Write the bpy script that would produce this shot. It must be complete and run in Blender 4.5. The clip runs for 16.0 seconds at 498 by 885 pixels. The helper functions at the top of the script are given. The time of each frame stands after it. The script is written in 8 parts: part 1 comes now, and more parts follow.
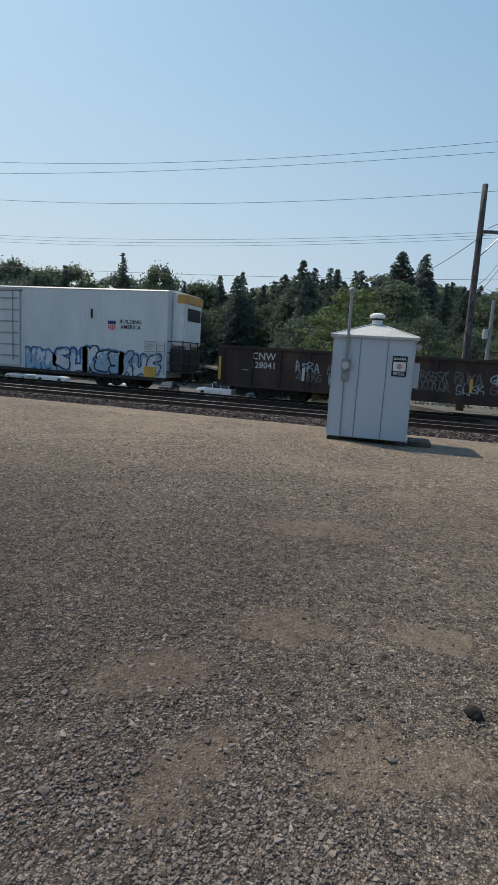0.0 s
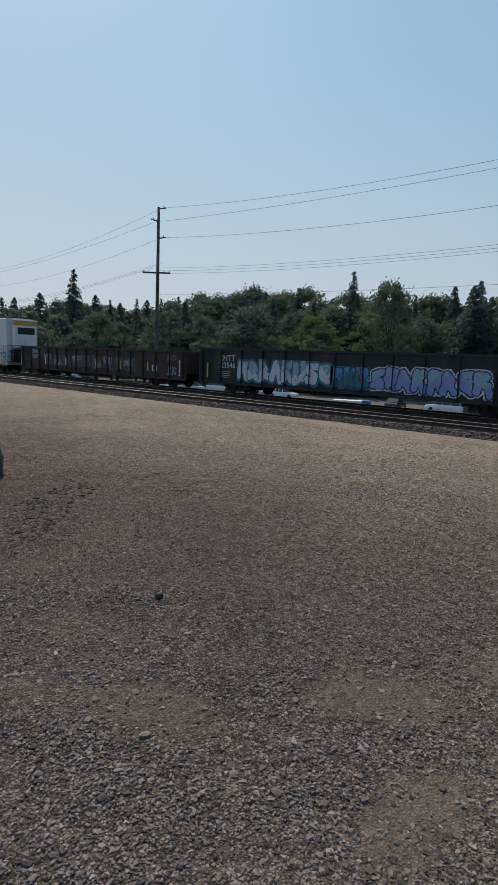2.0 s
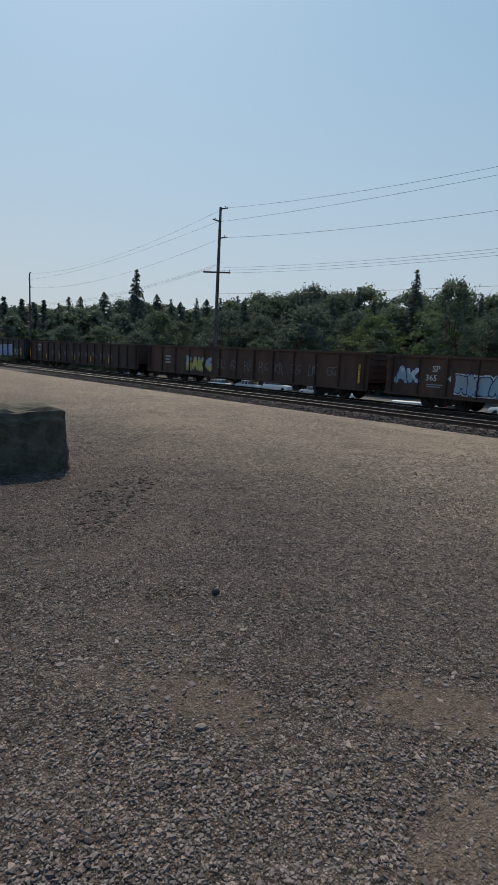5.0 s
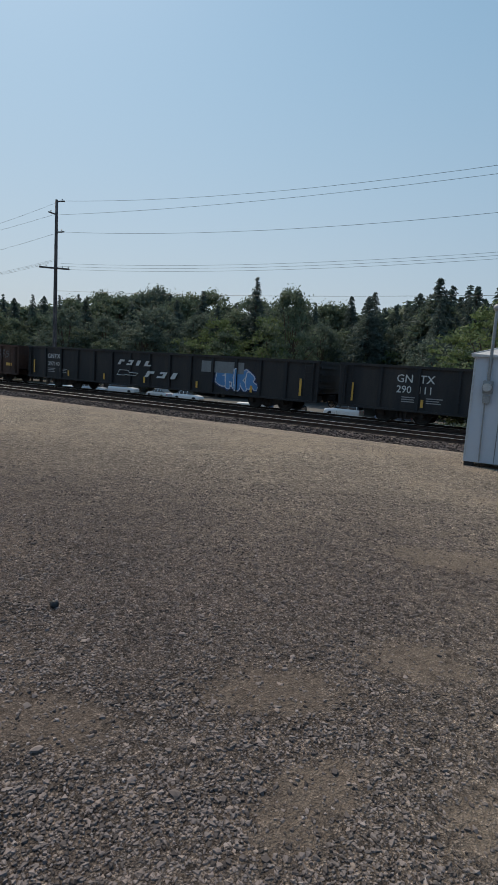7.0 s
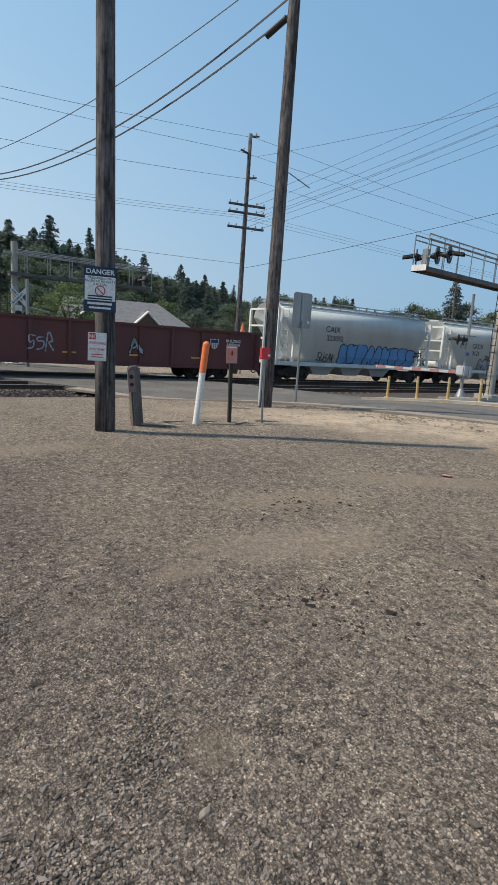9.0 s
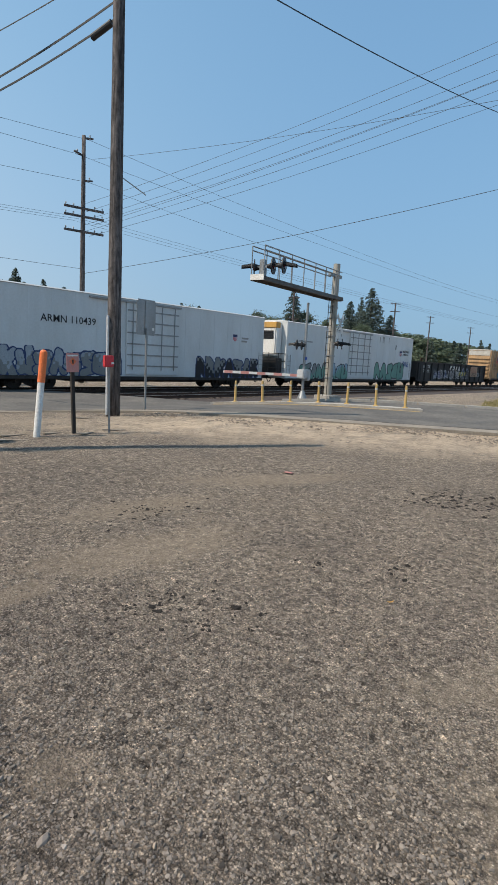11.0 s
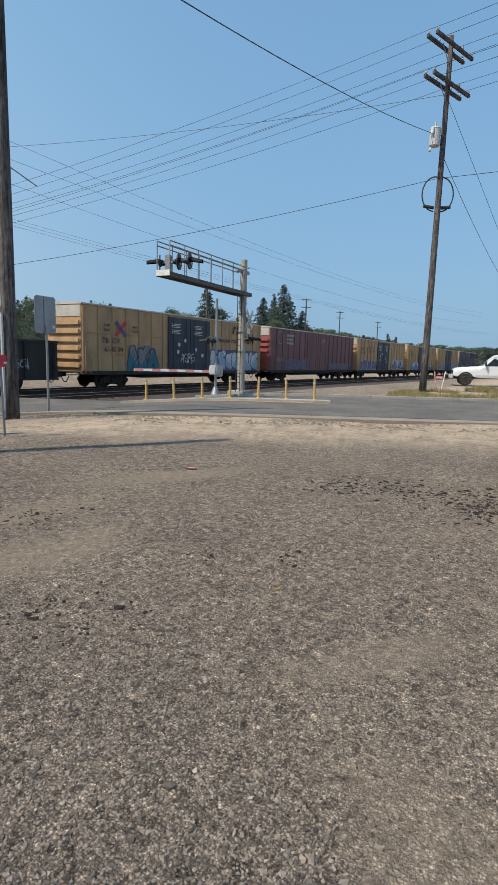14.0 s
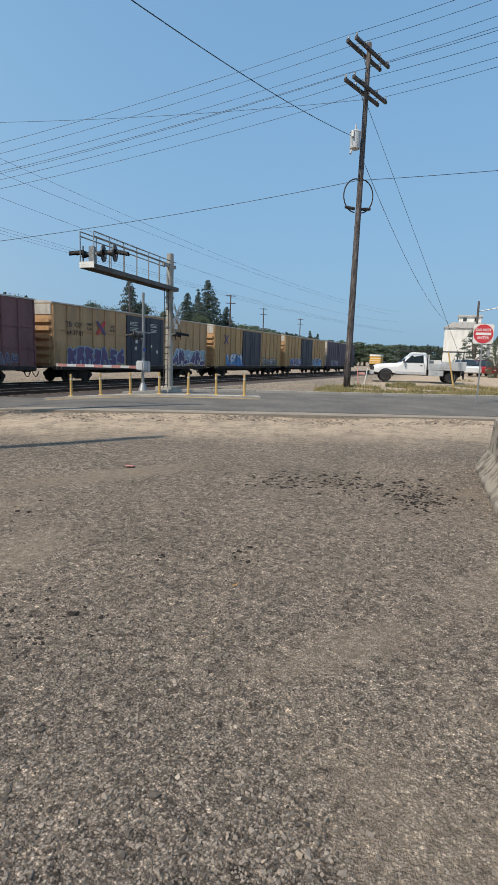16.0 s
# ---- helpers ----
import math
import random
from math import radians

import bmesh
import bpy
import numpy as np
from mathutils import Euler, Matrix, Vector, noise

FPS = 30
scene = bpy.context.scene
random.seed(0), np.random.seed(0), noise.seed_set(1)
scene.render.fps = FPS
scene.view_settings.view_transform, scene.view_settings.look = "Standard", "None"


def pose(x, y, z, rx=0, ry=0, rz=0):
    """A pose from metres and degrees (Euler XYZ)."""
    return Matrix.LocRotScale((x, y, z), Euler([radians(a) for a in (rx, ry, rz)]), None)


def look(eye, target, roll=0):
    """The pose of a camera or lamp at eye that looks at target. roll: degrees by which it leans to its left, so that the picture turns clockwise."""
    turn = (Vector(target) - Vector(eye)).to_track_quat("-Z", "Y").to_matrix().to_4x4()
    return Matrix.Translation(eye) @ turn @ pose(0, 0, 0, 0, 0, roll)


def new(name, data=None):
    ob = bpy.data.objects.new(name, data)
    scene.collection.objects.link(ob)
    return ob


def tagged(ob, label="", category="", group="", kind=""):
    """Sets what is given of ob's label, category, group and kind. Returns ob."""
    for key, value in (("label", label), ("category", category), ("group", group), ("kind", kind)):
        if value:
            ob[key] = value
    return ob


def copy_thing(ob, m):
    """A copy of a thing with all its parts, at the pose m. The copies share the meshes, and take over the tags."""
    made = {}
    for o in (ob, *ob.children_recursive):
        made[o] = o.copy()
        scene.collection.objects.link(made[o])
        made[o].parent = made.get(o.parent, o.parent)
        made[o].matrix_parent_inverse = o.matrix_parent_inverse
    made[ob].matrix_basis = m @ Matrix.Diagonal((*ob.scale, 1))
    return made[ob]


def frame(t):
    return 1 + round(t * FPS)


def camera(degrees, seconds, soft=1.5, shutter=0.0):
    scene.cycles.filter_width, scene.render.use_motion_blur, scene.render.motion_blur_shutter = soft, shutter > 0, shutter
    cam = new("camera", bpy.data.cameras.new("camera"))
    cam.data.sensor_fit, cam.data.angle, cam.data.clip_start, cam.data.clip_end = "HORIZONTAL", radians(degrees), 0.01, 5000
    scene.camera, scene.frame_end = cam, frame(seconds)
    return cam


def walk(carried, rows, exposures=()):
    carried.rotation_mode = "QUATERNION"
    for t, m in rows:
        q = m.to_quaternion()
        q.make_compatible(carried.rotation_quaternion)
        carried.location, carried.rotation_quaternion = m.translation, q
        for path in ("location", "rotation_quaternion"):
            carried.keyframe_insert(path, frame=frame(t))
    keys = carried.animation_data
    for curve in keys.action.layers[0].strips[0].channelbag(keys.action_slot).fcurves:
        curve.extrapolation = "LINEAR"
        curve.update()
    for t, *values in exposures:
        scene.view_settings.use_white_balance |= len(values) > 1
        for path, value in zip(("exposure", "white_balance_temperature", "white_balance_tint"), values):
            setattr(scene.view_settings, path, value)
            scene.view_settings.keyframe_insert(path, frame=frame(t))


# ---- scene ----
cam = camera(49.2, 16.0)
PATH = [
    (0, (0.218, 0.07, 1.675), (-0.327, 1.968, 1.358), 3.5),
    (0.5, (0.186, 0.052, 1.674), (-0.571, 1.879, 1.376), 2.8),
    (1, (0.158, 0.042, 1.677), (-0.819, 1.763, 1.39), 2.6),
    (1.5, (0.131, 0.038, 1.679), (-1.017, 1.649, 1.388), 2.4),
    (2, (0.132, 0.048, 1.677), (-1.125, 1.574, 1.377), 2.4),
    (2.5, (0.14, 0.064, 1.676), (-1.193, 1.523, 1.371), 2.0),
    (3, (0.139, 0.034, 1.677), (-1.253, 1.44, 1.384), 2.2),
    (5.5, (0.116, 0.017, 1.682), (-1.285, 1.409, 1.367), 3.1),
    (6, (0.125, 0.016, 1.685), (-1.25, 1.435, 1.377), 3.0),
    (6.5, (0.13, 0.031, 1.678), (-1.146, 1.542, 1.379), 3.1),
    (7, (0.163, 0.052, 1.669), (-0.81, 1.778, 1.397), 3.7),
    (7.5, (0.236, 0.06, 1.655), (-0.199, 1.995, 1.395), 5.0),
    (8, (0.36, 0.052, 1.651), (0.572, 2.02, 1.367), 4.9),
    (8.5, (0.395, 0.027, 1.647), (1.19, 1.833, 1.325), 4.7),
    (9, (0.438, -0.034, 1.633), (1.54, 1.596, 1.272), 3.9),
    (9.5, (0.502, -0.129, 1.653), (1.781, 1.362, 1.276), 3.4),
    (10, (0.51, -0.167, 1.654), (1.866, 1.261, 1.306), 3.3),
    (12.5, (0.466, -0.118, 1.608), (2.126, 0.958, 1.316), 2.1),
    (13, (0.537, -0.18, 1.605), (2.212, 0.873, 1.312), 1.8),
    (13.5, (0.634, -0.278, 1.607), (2.309, 0.775, 1.314), 1.7),
    (14, (0.7, -0.352, 1.608), (2.371, 0.705, 1.304), 1.7),
    (14.5, (0.704, -0.343, 1.605), (2.387, 0.691, 1.292), 1.8),
    (15, (0.65, -0.248, 1.614), (2.375, 0.715, 1.298), 2.0),
    (15.5, (0.61, -0.176, 1.603), (2.384, 0.693, 1.291), 2.0),
    (16, (0.632, -0.154, 1.596), (2.432, 0.662, 1.286), 2.0),
]
EXPOSURE = [(0, 0.24, 6800, 11), (1, 0.15, 6800, 11), (2, 0.02, 6750, 11), (3, -0.02, 6750, 11), (6.5, -0.02, 6750, 11), (7.5, 0.13, 6800, 11), (8.5, 0.38, 6800, 11), (9.5, 0.44, 6800, 11), (12.5, 0.43, 6750, 11), (16, 0.43, 6750, 11)]
walk(cam, [(t, look(eye, target, roll)) for t, eye, target, roll in PATH], EXPOSURE)

# ---- light ----
SUN_AZ, SUN_EL = math.atan2(0.46, -0.89), radians(55)
world = bpy.data.worlds.new("sky")
scene.world = world
world.use_nodes = True
_n = world.node_tree.nodes
_sky = _n.new("ShaderNodeTexSky")
_sky.sky_type = "NISHITA"
_sky.sun_disc = False
_sky.sun_elevation = SUN_EL
_sky.sun_rotation = math.pi / 2 - SUN_AZ
_sky.dust_density, _sky.air_density, _sky.ozone_density = 1.2, 1.0, 2.6


def _sky_node(kind, *values):
    n = _n.new("ShaderNode" + kind)
    for socket, v in zip(n.inputs, values):
        if isinstance(v, bpy.types.NodeSocket):
            world.node_tree.links.new(v, socket)
        elif v is not None:
            socket.default_value = v
    return n


def _sky_mix(fac, a, b):
    n = _n.new("ShaderNodeMix")
    n.data_type = "RGBA"
    for k, v in ((0, fac), (6, a), (7, b)):
        if isinstance(v, bpy.types.NodeSocket):
            world.node_tree.links.new(v, n.inputs[k])
        else:
            n.inputs[k].default_value = (*v, 1)
    return n.outputs[2]


# summer haze: thick and pale towards the sun, thin and blue away from it, thickest at the horizon
_dir = _n.new("ShaderNodeTexCoord").outputs["Generated"]
_dot = _n.new("ShaderNodeVectorMath")
_dot.operation = "DOT_PRODUCT"
world.node_tree.links.new(_dir, _dot.inputs[0])
_dot.inputs[1].default_value = (math.cos(SUN_AZ), math.sin(SUN_AZ), 0)
_sunward = _sky_node("MapRange", _dot.outputs["Value"], -0.6, 0.95, 0.0, 1.0)
_sunward.interpolation_type = "SMOOTHSTEP"
_up = _sky_node("MapRange", _sky_node("SeparateXYZ", _dir).outputs[2], 0.0, 0.55, 0.0, 1.0)
_low = _sky_mix(_sunward.outputs[0], (1.50, 2.74, 4.1), (4.35, 4.85, 5.4))
_high = _sky_mix(_sunward.outputs[0], (1.34, 3.22, 5.35), (2.7, 5.1, 6.6))
_thick = _sky_node("MapRange", _up.outputs[0], 0.0, 1.0, 0.92, 0.5)
_hazy = _sky_mix(_thick.outputs[0], (0, 0, 0), _sky_mix(_up.outputs[0], _low, _high))
_clear = _sky_mix(_thick.outputs[0], _sky.outputs[0], (0, 0, 0))
_sum = _n.new("ShaderNodeMix")
_sum.data_type, _sum.blend_type = "RGBA", "ADD"
_sum.inputs[0].default_value = 1.0
world.node_tree.links.new(_clear, _sum.inputs[6])
world.node_tree.links.new(_hazy, _sum.inputs[7])
world.node_tree.links.new(_sum.outputs[2], _n["Background"].inputs[0])
_n["Background"].inputs[1].default_value = 0.115
_sun = new("sun", bpy.data.lights.new("sun", "SUN"))
_sun.data.energy, _sun.data.angle, _sun.data.color = 3.5, radians(0.6), (1.0, 0.90, 0.76)
_sun.matrix_world = look((0, 0, 60), (-math.cos(SUN_AZ) * math.cos(SUN_EL), -math.sin(SUN_AZ) * math.cos(SUN_EL), 60 - math.sin(SUN_EL)))

# ---- materials ----
def material(name, base, rough=0.7, metal=0.0, spec=0.4):
    m = bpy.data.materials.new(name)
    m.use_nodes = True
    b = m.node_tree.nodes["Principled BSDF"]
    b.inputs["Base Color"].default_value = (*base, 1)
    b.inputs["Roughness"].default_value = rough
    b.inputs["Metallic"].default_value = metal
    b.inputs["Specular IOR Level"].default_value = spec
    return m


def nd(m, kind, **values):
    n = m.node_tree.nodes.new("ShaderNode" + kind)
    for key, v in values.items():
        n.inputs[key].default_value = v
    return n


def wire(m, a, b):
    m.node_tree.links.new(a, b)


def ramp(m, source, stops):
    r = nd(m, "ValToRGB")
    e = r.color_ramp.elements
    while len(e) < len(stops):
        e.new(0.5)
    for el, (p, c) in zip(e, stops):
        el.position, el.color = p, (*c, 1)
    wire(m, source, r.inputs[0])
    return r


def coords(m, stretch=None, world_space=False):
    c = nd(m, "NewGeometry").outputs["Position"] if world_space else nd(m, "TexCoord").outputs["Object"]
    if stretch:
        mp = nd(m, "Mapping")
        mp.inputs["Scale"].default_value = stretch
        wire(m, c, mp.inputs[0])
        return mp.outputs[0]
    return c


def noise_of(m, where, scale, detail=6, rough=0.6):
    n = nd(m, "TexNoise", Scale=scale, Detail=detail, Roughness=rough)
    wire(m, where, n.inputs["Vector"])
    return n.outputs["Fac"]


def blend(m, fac, a, b, kind="MIX"):
    x = nd(m, "Mix")
    x.data_type, x.blend_type = "RGBA", kind
    for socket, v in ((x.inputs[0], fac), (x.inputs[6], a), (x.inputs[7], b)):
        if isinstance(v, (int, float)):
            socket.default_value = v
        elif isinstance(v, tuple):
            socket.default_value = (*v, 1)
        else:
            wire(m, v, socket)
    return x.outputs[2]


def bump(m, height, strength, distance):
    b = nd(m, "Bump", Strength=strength, Distance=distance)
    wire(m, height, b.inputs["Height"])
    wire(m, b.outputs[0], m.node_tree.nodes["Principled BSDF"].inputs["Normal"])


def colour(m, socket):
    wire(m, socket, m.node_tree.nodes["Principled BSDF"].inputs["Base Color"])


def worn(name, base, dirt, rough=0.6, metal=0.0, scale=1.5, amount=(0.42, 0.72), streak=True, relief=0.15, grain=1.0):
    """Paint with grime at two scales and rain streaks."""
    m = material(name, base, rough, metal)
    c = coords(m, (1, 1, 0.25) if streak else None)
    big = noise_of(m, c, scale, 8, 0.65)
    fine = noise_of(m, coords(m), scale * 14, 4, 0.6)
    mask = ramp(m, big, [(amount[0], (0, 0, 0)), (amount[1], (1, 1, 1))])
    col = blend(m, mask.outputs[0], base, dirt)
    dark = ramp(m, fine, [(0.3, (1 - 0.22 * grain,) * 3), (0.7, (1 + 0.08 * grain,) * 3)])
    col = blend(m, 1.0, col, dark.outputs[0], "MULTIPLY")
    colour(m, col)
    bump(m, fine, relief, 0.01)
    return m


# bare earth where wheels have worn the gravel away: x, y, half length, half width, turn
BARE = ((-0.95, 2.47, 0.42, 0.24, 35), (-0.5, 5.27, 0.62, 0.34, 10), (0.18, 2.22, 0.30, 0.22, 60), (-0.4, 3.23, 0.34, 0.26, 20), (0.53, 3.4, 0.30, 0.18, 0), (-0.5, 1.9, 0.18, 0.36, -10), (0.51, 2.3, 0.28, 0.2, 30), (-1.7, 1.65, 0.36, 0.22, 20),
        (3.3, 3.35, 1.15, 0.42, -8), (3.5, 0.5, 0.75, 0.20, -35), (2.35, -0.1, 0.62, 0.34, 50), (4.1, 4.4, 0.9, 0.35, -10), (2.1, 7.6, 1.0, 0.4, 10), (6.4, 4.4, 1.6, 0.4, -30), (1.5, 1.6, 0.16, 0.12, 0), (5.2, -0.6, 1.2, 0.4, -30), (2.14, 3.2, 0.3, 0.16, 10))


def steps(m, op, a, b):
    n = nd(m, "Math")
    n.operation = op
    for socket, v in ((n.inputs[0], a), (n.inputs[1], b)):
        if isinstance(v, (int, float)):
            socket.default_value = v
        else:
            wire(m, v, socket)
    return n.outputs[0]


def smooth(m, source, lo, hi):
    r = nd(m, "MapRange")
    r.interpolation_type = "SMOOTHSTEP"
    wire(m, source, r.inputs[0])
    r.inputs[1].default_value, r.inputs[2].default_value = lo, hi
    return r.outputs[0]


def gravel_material():
    m = material("gravel_ground", (0.16, 0.14, 0.13), 0.95, 0, 0.15)
    c = coords(m, world_space=True)
    sep = nd(m, "SeparateXYZ")
    wire(m, c, sep.inputs[0])
    x, y = sep.outputs[0], sep.outputs[1]
    big = noise_of(m, c, 0.22, 5, 0.62)
    mid = noise_of(m, c, 1.1, 7, 0.7)
    edge = noise_of(m, c, 6.0, 6, 0.7)
    v = nd(m, "TexVoronoi", Scale=75.0)
    v2 = nd(m, "TexVoronoi", Scale=210.0)
    for n in (v, v2):
        wire(m, c, n.inputs["Vector"])
    pebble = ramp(m, v.outputs["Color"], [(0.0, (0.06, 0.055, 0.05)), (0.4, (0.175, 0.155, 0.139)), (0.8, (0.28, 0.25, 0.222)), (1.0, (0.36, 0.325, 0.288))])
    grit = ramp(m, v2.outputs["Color"], [(0.0, (0.085, 0.077, 0.07)), (1.0, (0.35, 0.32, 0.29))])
    mixed = blend(m, 0.4, pebble.outputs[0], grit.outputs[0])
    # shade in the gaps between pebbles, painted into the colour by cell distance
    gap_shade = ramp(m, v.outputs["Distance"], [(0.3, (1.5, 1.48, 1.45)), (0.75, (0.62, 0.60, 0.58))])
    mixed = blend(m, 1.0, mixed, gap_shade.outputs[0], "MULTIPLY")
    # single larger stones, a few pale and a few dark
    v4 = nd(m, "TexVoronoi", Scale=27.0)
    wire(m, c, v4.inputs["Vector"])
    single = ramp(m, v4.outputs["Color"], [(0.0, (0.42, 0.41, 0.41)), (0.22, (0.80, 0.79, 0.79)), (0.6, (1.05, 1.04, 1.03)), (0.8, (1.15, 1.14, 1.12)), (0.93, (1.45, 1.42, 1.37))])
    mixed = blend(m, 1.0, mixed, single.outputs[0], "MULTIPLY")
    tone = ramp(m, noise_of(m, c, 0.6, 6, 0.65), [(0.3, (0.80, 0.80, 0.82)), (0.7, (1.14, 1.13, 1.11))])
    mixed = blend(m, 1.0, mixed, tone.outputs[0], "MULTIPLY")
    clumps = ramp(m, noise_of(m, c, 9.0, 8, 0.8), [(0.34, (0.52, 0.52, 0.53)), (0.5, (1, 1, 1)), (0.68, (1.36, 1.35, 1.32))])
    mixed = blend(m, 1.0, mixed, clumps.outputs[0], "MULTIPLY")
    speck = ramp(m, noise_of(m, c, 26.0, 5, 0.8), [(0.34, (0.36, 0.36, 0.35)), (0.5, (1.05, 1.05, 1.05)), (0.66, (1.6, 1.57, 1.52))])
    mixed = blend(m, 1.0, mixed, speck.outputs[0], "MULTIPLY")
    dirt = ramp(m, noise_of(m, c, 42, 7, 0.75), [(0.3, (0.12, 0.099, 0.078)), (0.5, (0.195, 0.163, 0.13)), (0.7, (0.28, 0.235, 0.187))])
    total = steps(m, "ADD", big, mid)
    total = steps(m, "ADD", total, steps(m, "MULTIPLY", smooth(m, y, 5.0, 13.0), 0.09))
    where = steps(m, "MULTIPLY", smooth(m, total, 1.04, 1.22), 0.5)
    ragged = steps(m, "ADD", steps(m, "MULTIPLY", steps(m, "SUBTRACT", edge, 0.5), 2.0), steps(m, "MULTIPLY", steps(m, "SUBTRACT", noise_of(m, c, 24, 5, 0.7), 0.5), 1.3))
    for px, py, a, b, turn in BARE:
        mp = nd(m, "Mapping")
        mp.vector_type = "TEXTURE"
        mp.inputs["Location"].default_value = (px, py, 0)
        mp.inputs["Rotation"].default_value = (0, 0, radians(turn))
        mp.inputs["Scale"].default_value = (a, b, 4)
        wire(m, c, mp.inputs[0])
        ln = nd(m, "VectorMath")
        ln.operation = "LENGTH"
        wire(m, mp.outputs[0], ln.inputs[0])
        spot = smooth(m, steps(m, "ADD", ln.outputs["Value"], ragged), 1.15, 0.6)
        where = steps(m, "MAXIMUM", where, steps(m, "MULTIPLY", spot, 0.68 if px < 1 and py < 5 else 0.66 if py > 3 else 0.5))
    grains = ramp(m, v2.outputs["Color"], [(0.55, (0, 0, 0)), (0.62, (1, 1, 1))])
    where = steps(m, "MULTIPLY", where, steps(m, "SUBTRACT", 1.0, steps(m, "MULTIPLY", grains.outputs[0], 0.3)))
    col = blend(m, where, mixed, dirt.outputs[0])
    # sandy strip along the road
    across = steps(m, "ADD", steps(m, "MULTIPLY", x, 0.85), steps(m, "MULTIPLY", y, 0.53))
    across = steps(m, "ADD", across, steps(m, "MULTIPLY", steps(m, "ADD", mid, edge), 2.6))
    sand = steps(m, "MULTIPLY", smooth(m, across, 12.5, 15.2), steps(m, "MULTIPLY", smooth(m, y, 13.0, 9.0), smooth(m, across, 20.5, 18.5)))
    sand = steps(m, "MULTIPLY", sand, steps(m, "ADD", steps(m, "MULTIPLY", smooth(m, noise_of(m, c, 1.7, 8, 0.75), 0.40, 0.56), 0.6), 0.4))
    verge = steps(m, "MULTIPLY", smooth(m, across, 27.5, 29.5), smooth(m, y, 10.0, 6.5))
    sand = steps(m, "MAXIMUM", sand, steps(m, "MULTIPLY", verge, 0.7))
    sandy = ramp(m, noise_of(m, c, 7, 10, 0.88), [(0.34, (0.15, 0.122, 0.10)), (0.46, (0.32, 0.265, 0.21)), (0.68, (0.45, 0.37, 0.29))])
    col = blend(m, steps(m, "MULTIPLY", sand, 0.86), col, sandy.outputs[0])
    colour(m, col)
    # coarser, darker stone far from the road; its backlit shade put into the colour
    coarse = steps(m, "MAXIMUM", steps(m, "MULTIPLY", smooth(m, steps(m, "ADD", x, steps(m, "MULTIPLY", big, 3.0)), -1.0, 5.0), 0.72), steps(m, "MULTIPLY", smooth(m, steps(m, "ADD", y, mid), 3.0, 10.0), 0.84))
    # multiplier rises towards the road and with distance, as if better lit
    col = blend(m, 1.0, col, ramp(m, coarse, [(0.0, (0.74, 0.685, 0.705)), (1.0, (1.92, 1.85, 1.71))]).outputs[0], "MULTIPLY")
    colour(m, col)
    v3 = nd(m, "TexVoronoi", Scale=34.0)
    for n in (v, v2, v3):
        n.distance = "MANHATTAN"
    wire(m, c, v3.inputs["Vector"])
    h = steps(m, "ADD", v.outputs["Distance"], steps(m, "MULTIPLY", v2.outputs["Distance"], 0.45))
    h = steps(m, "MULTIPLY", steps(m, "ADD", h, steps(m, "MULTIPLY", v3.outputs["Distance"], 0.2)), -0.9)
    h = steps(m, "MULTIPLY", h, steps(m, "SUBTRACT", 1.0, steps(m, "MULTIPLY", steps(m, "MAXIMUM", where, steps(m, "MULTIPLY", sand, 0.6)), 0.6)))
    h = steps(m, "ADD", h, steps(m, "MULTIPLY", noise_of(m, c, 9, 6, 0.7), 2.5))
    bump(m, h, 1.0, 0.016)
    return m


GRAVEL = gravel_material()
STONE = material("loose_stone", (0.2, 0.19, 0.18), 0.9)
_i = nd(STONE, "NewGeometry").outputs["Random Per Island"]
_spread = smooth(STONE, nd(STONE, "SeparateXYZ").outputs[0], -1.0, 2.5)
wire(STONE, coords(STONE, world_space=True), STONE.node_tree.nodes["Separate XYZ"].inputs[0])
# stones dimmed towards the left as well, backlit shade in their colour
_shade = ramp(STONE, _spread, [(0.0, (0.85, 0.785, 0.815)), (1.0, (1.12, 1.07, 1.0))]).outputs[0]
colour(STONE, blend(STONE, 1.0, _shade, ramp(STONE, _i, [(0.0, (0.045, 0.040, 0.037)), (0.3, (0.10, 0.09, 0.082)), (0.55, (0.165, 0.150, 0.138)), (0.82, (0.215, 0.19, 0.17)), (0.95, (0.25, 0.224, 0.20)), (0.985, (0.28, 0.235, 0.19)), (1.0, (0.34, 0.32, 0.30))]).outputs[0], "MULTIPLY"))
BALLAST = material("ballast_stone", (0.1, 0.09, 0.085), 0.95)
_i = nd(BALLAST, "NewGeometry").outputs["Random Per Island"]
colour(BALLAST, ramp(BALLAST, _i, [(0.0, (0.022, 0.018, 0.018)), (0.6, (0.065, 0.052, 0.05)), (1.0, (0.16, 0.125, 0.115))]).outputs[0])
BALLAST_BED = worn("ballast_bed", (0.05, 0.041, 0.039), (0.09, 0.07, 0.064), 0.95, scale=3, streak=False)
ASPHALT = worn("asphalt", (0.115, 0.11, 0.105), (0.175, 0.165, 0.15), 0.95, scale=0.6, streak=False, relief=0.3)
ASPHALT.node_tree.nodes["Principled BSDF"].inputs["Specular IOR Level"].default_value = 0.12
CONCRETE = worn("concrete", (0.40, 0.38, 0.35), (0.27, 0.25, 0.22), 0.9, scale=1.2, streak=False)
RAIL_SIDE = worn("rail_rust", (0.10, 0.06, 0.045), (0.05, 0.035, 0.03), 0.8, 0.3, scale=4)
RAIL_TOP = material("rail_polished", (0.78, 0.75, 0.73), 0.42, 1.0)
TIE = worn("tie_timber", (0.09, 0.07, 0.055), (0.16, 0.13, 0.11), 0.95, scale=4, streak=False)
WOOD = material("pole_timber", (0.12, 0.095, 0.08), 0.92)
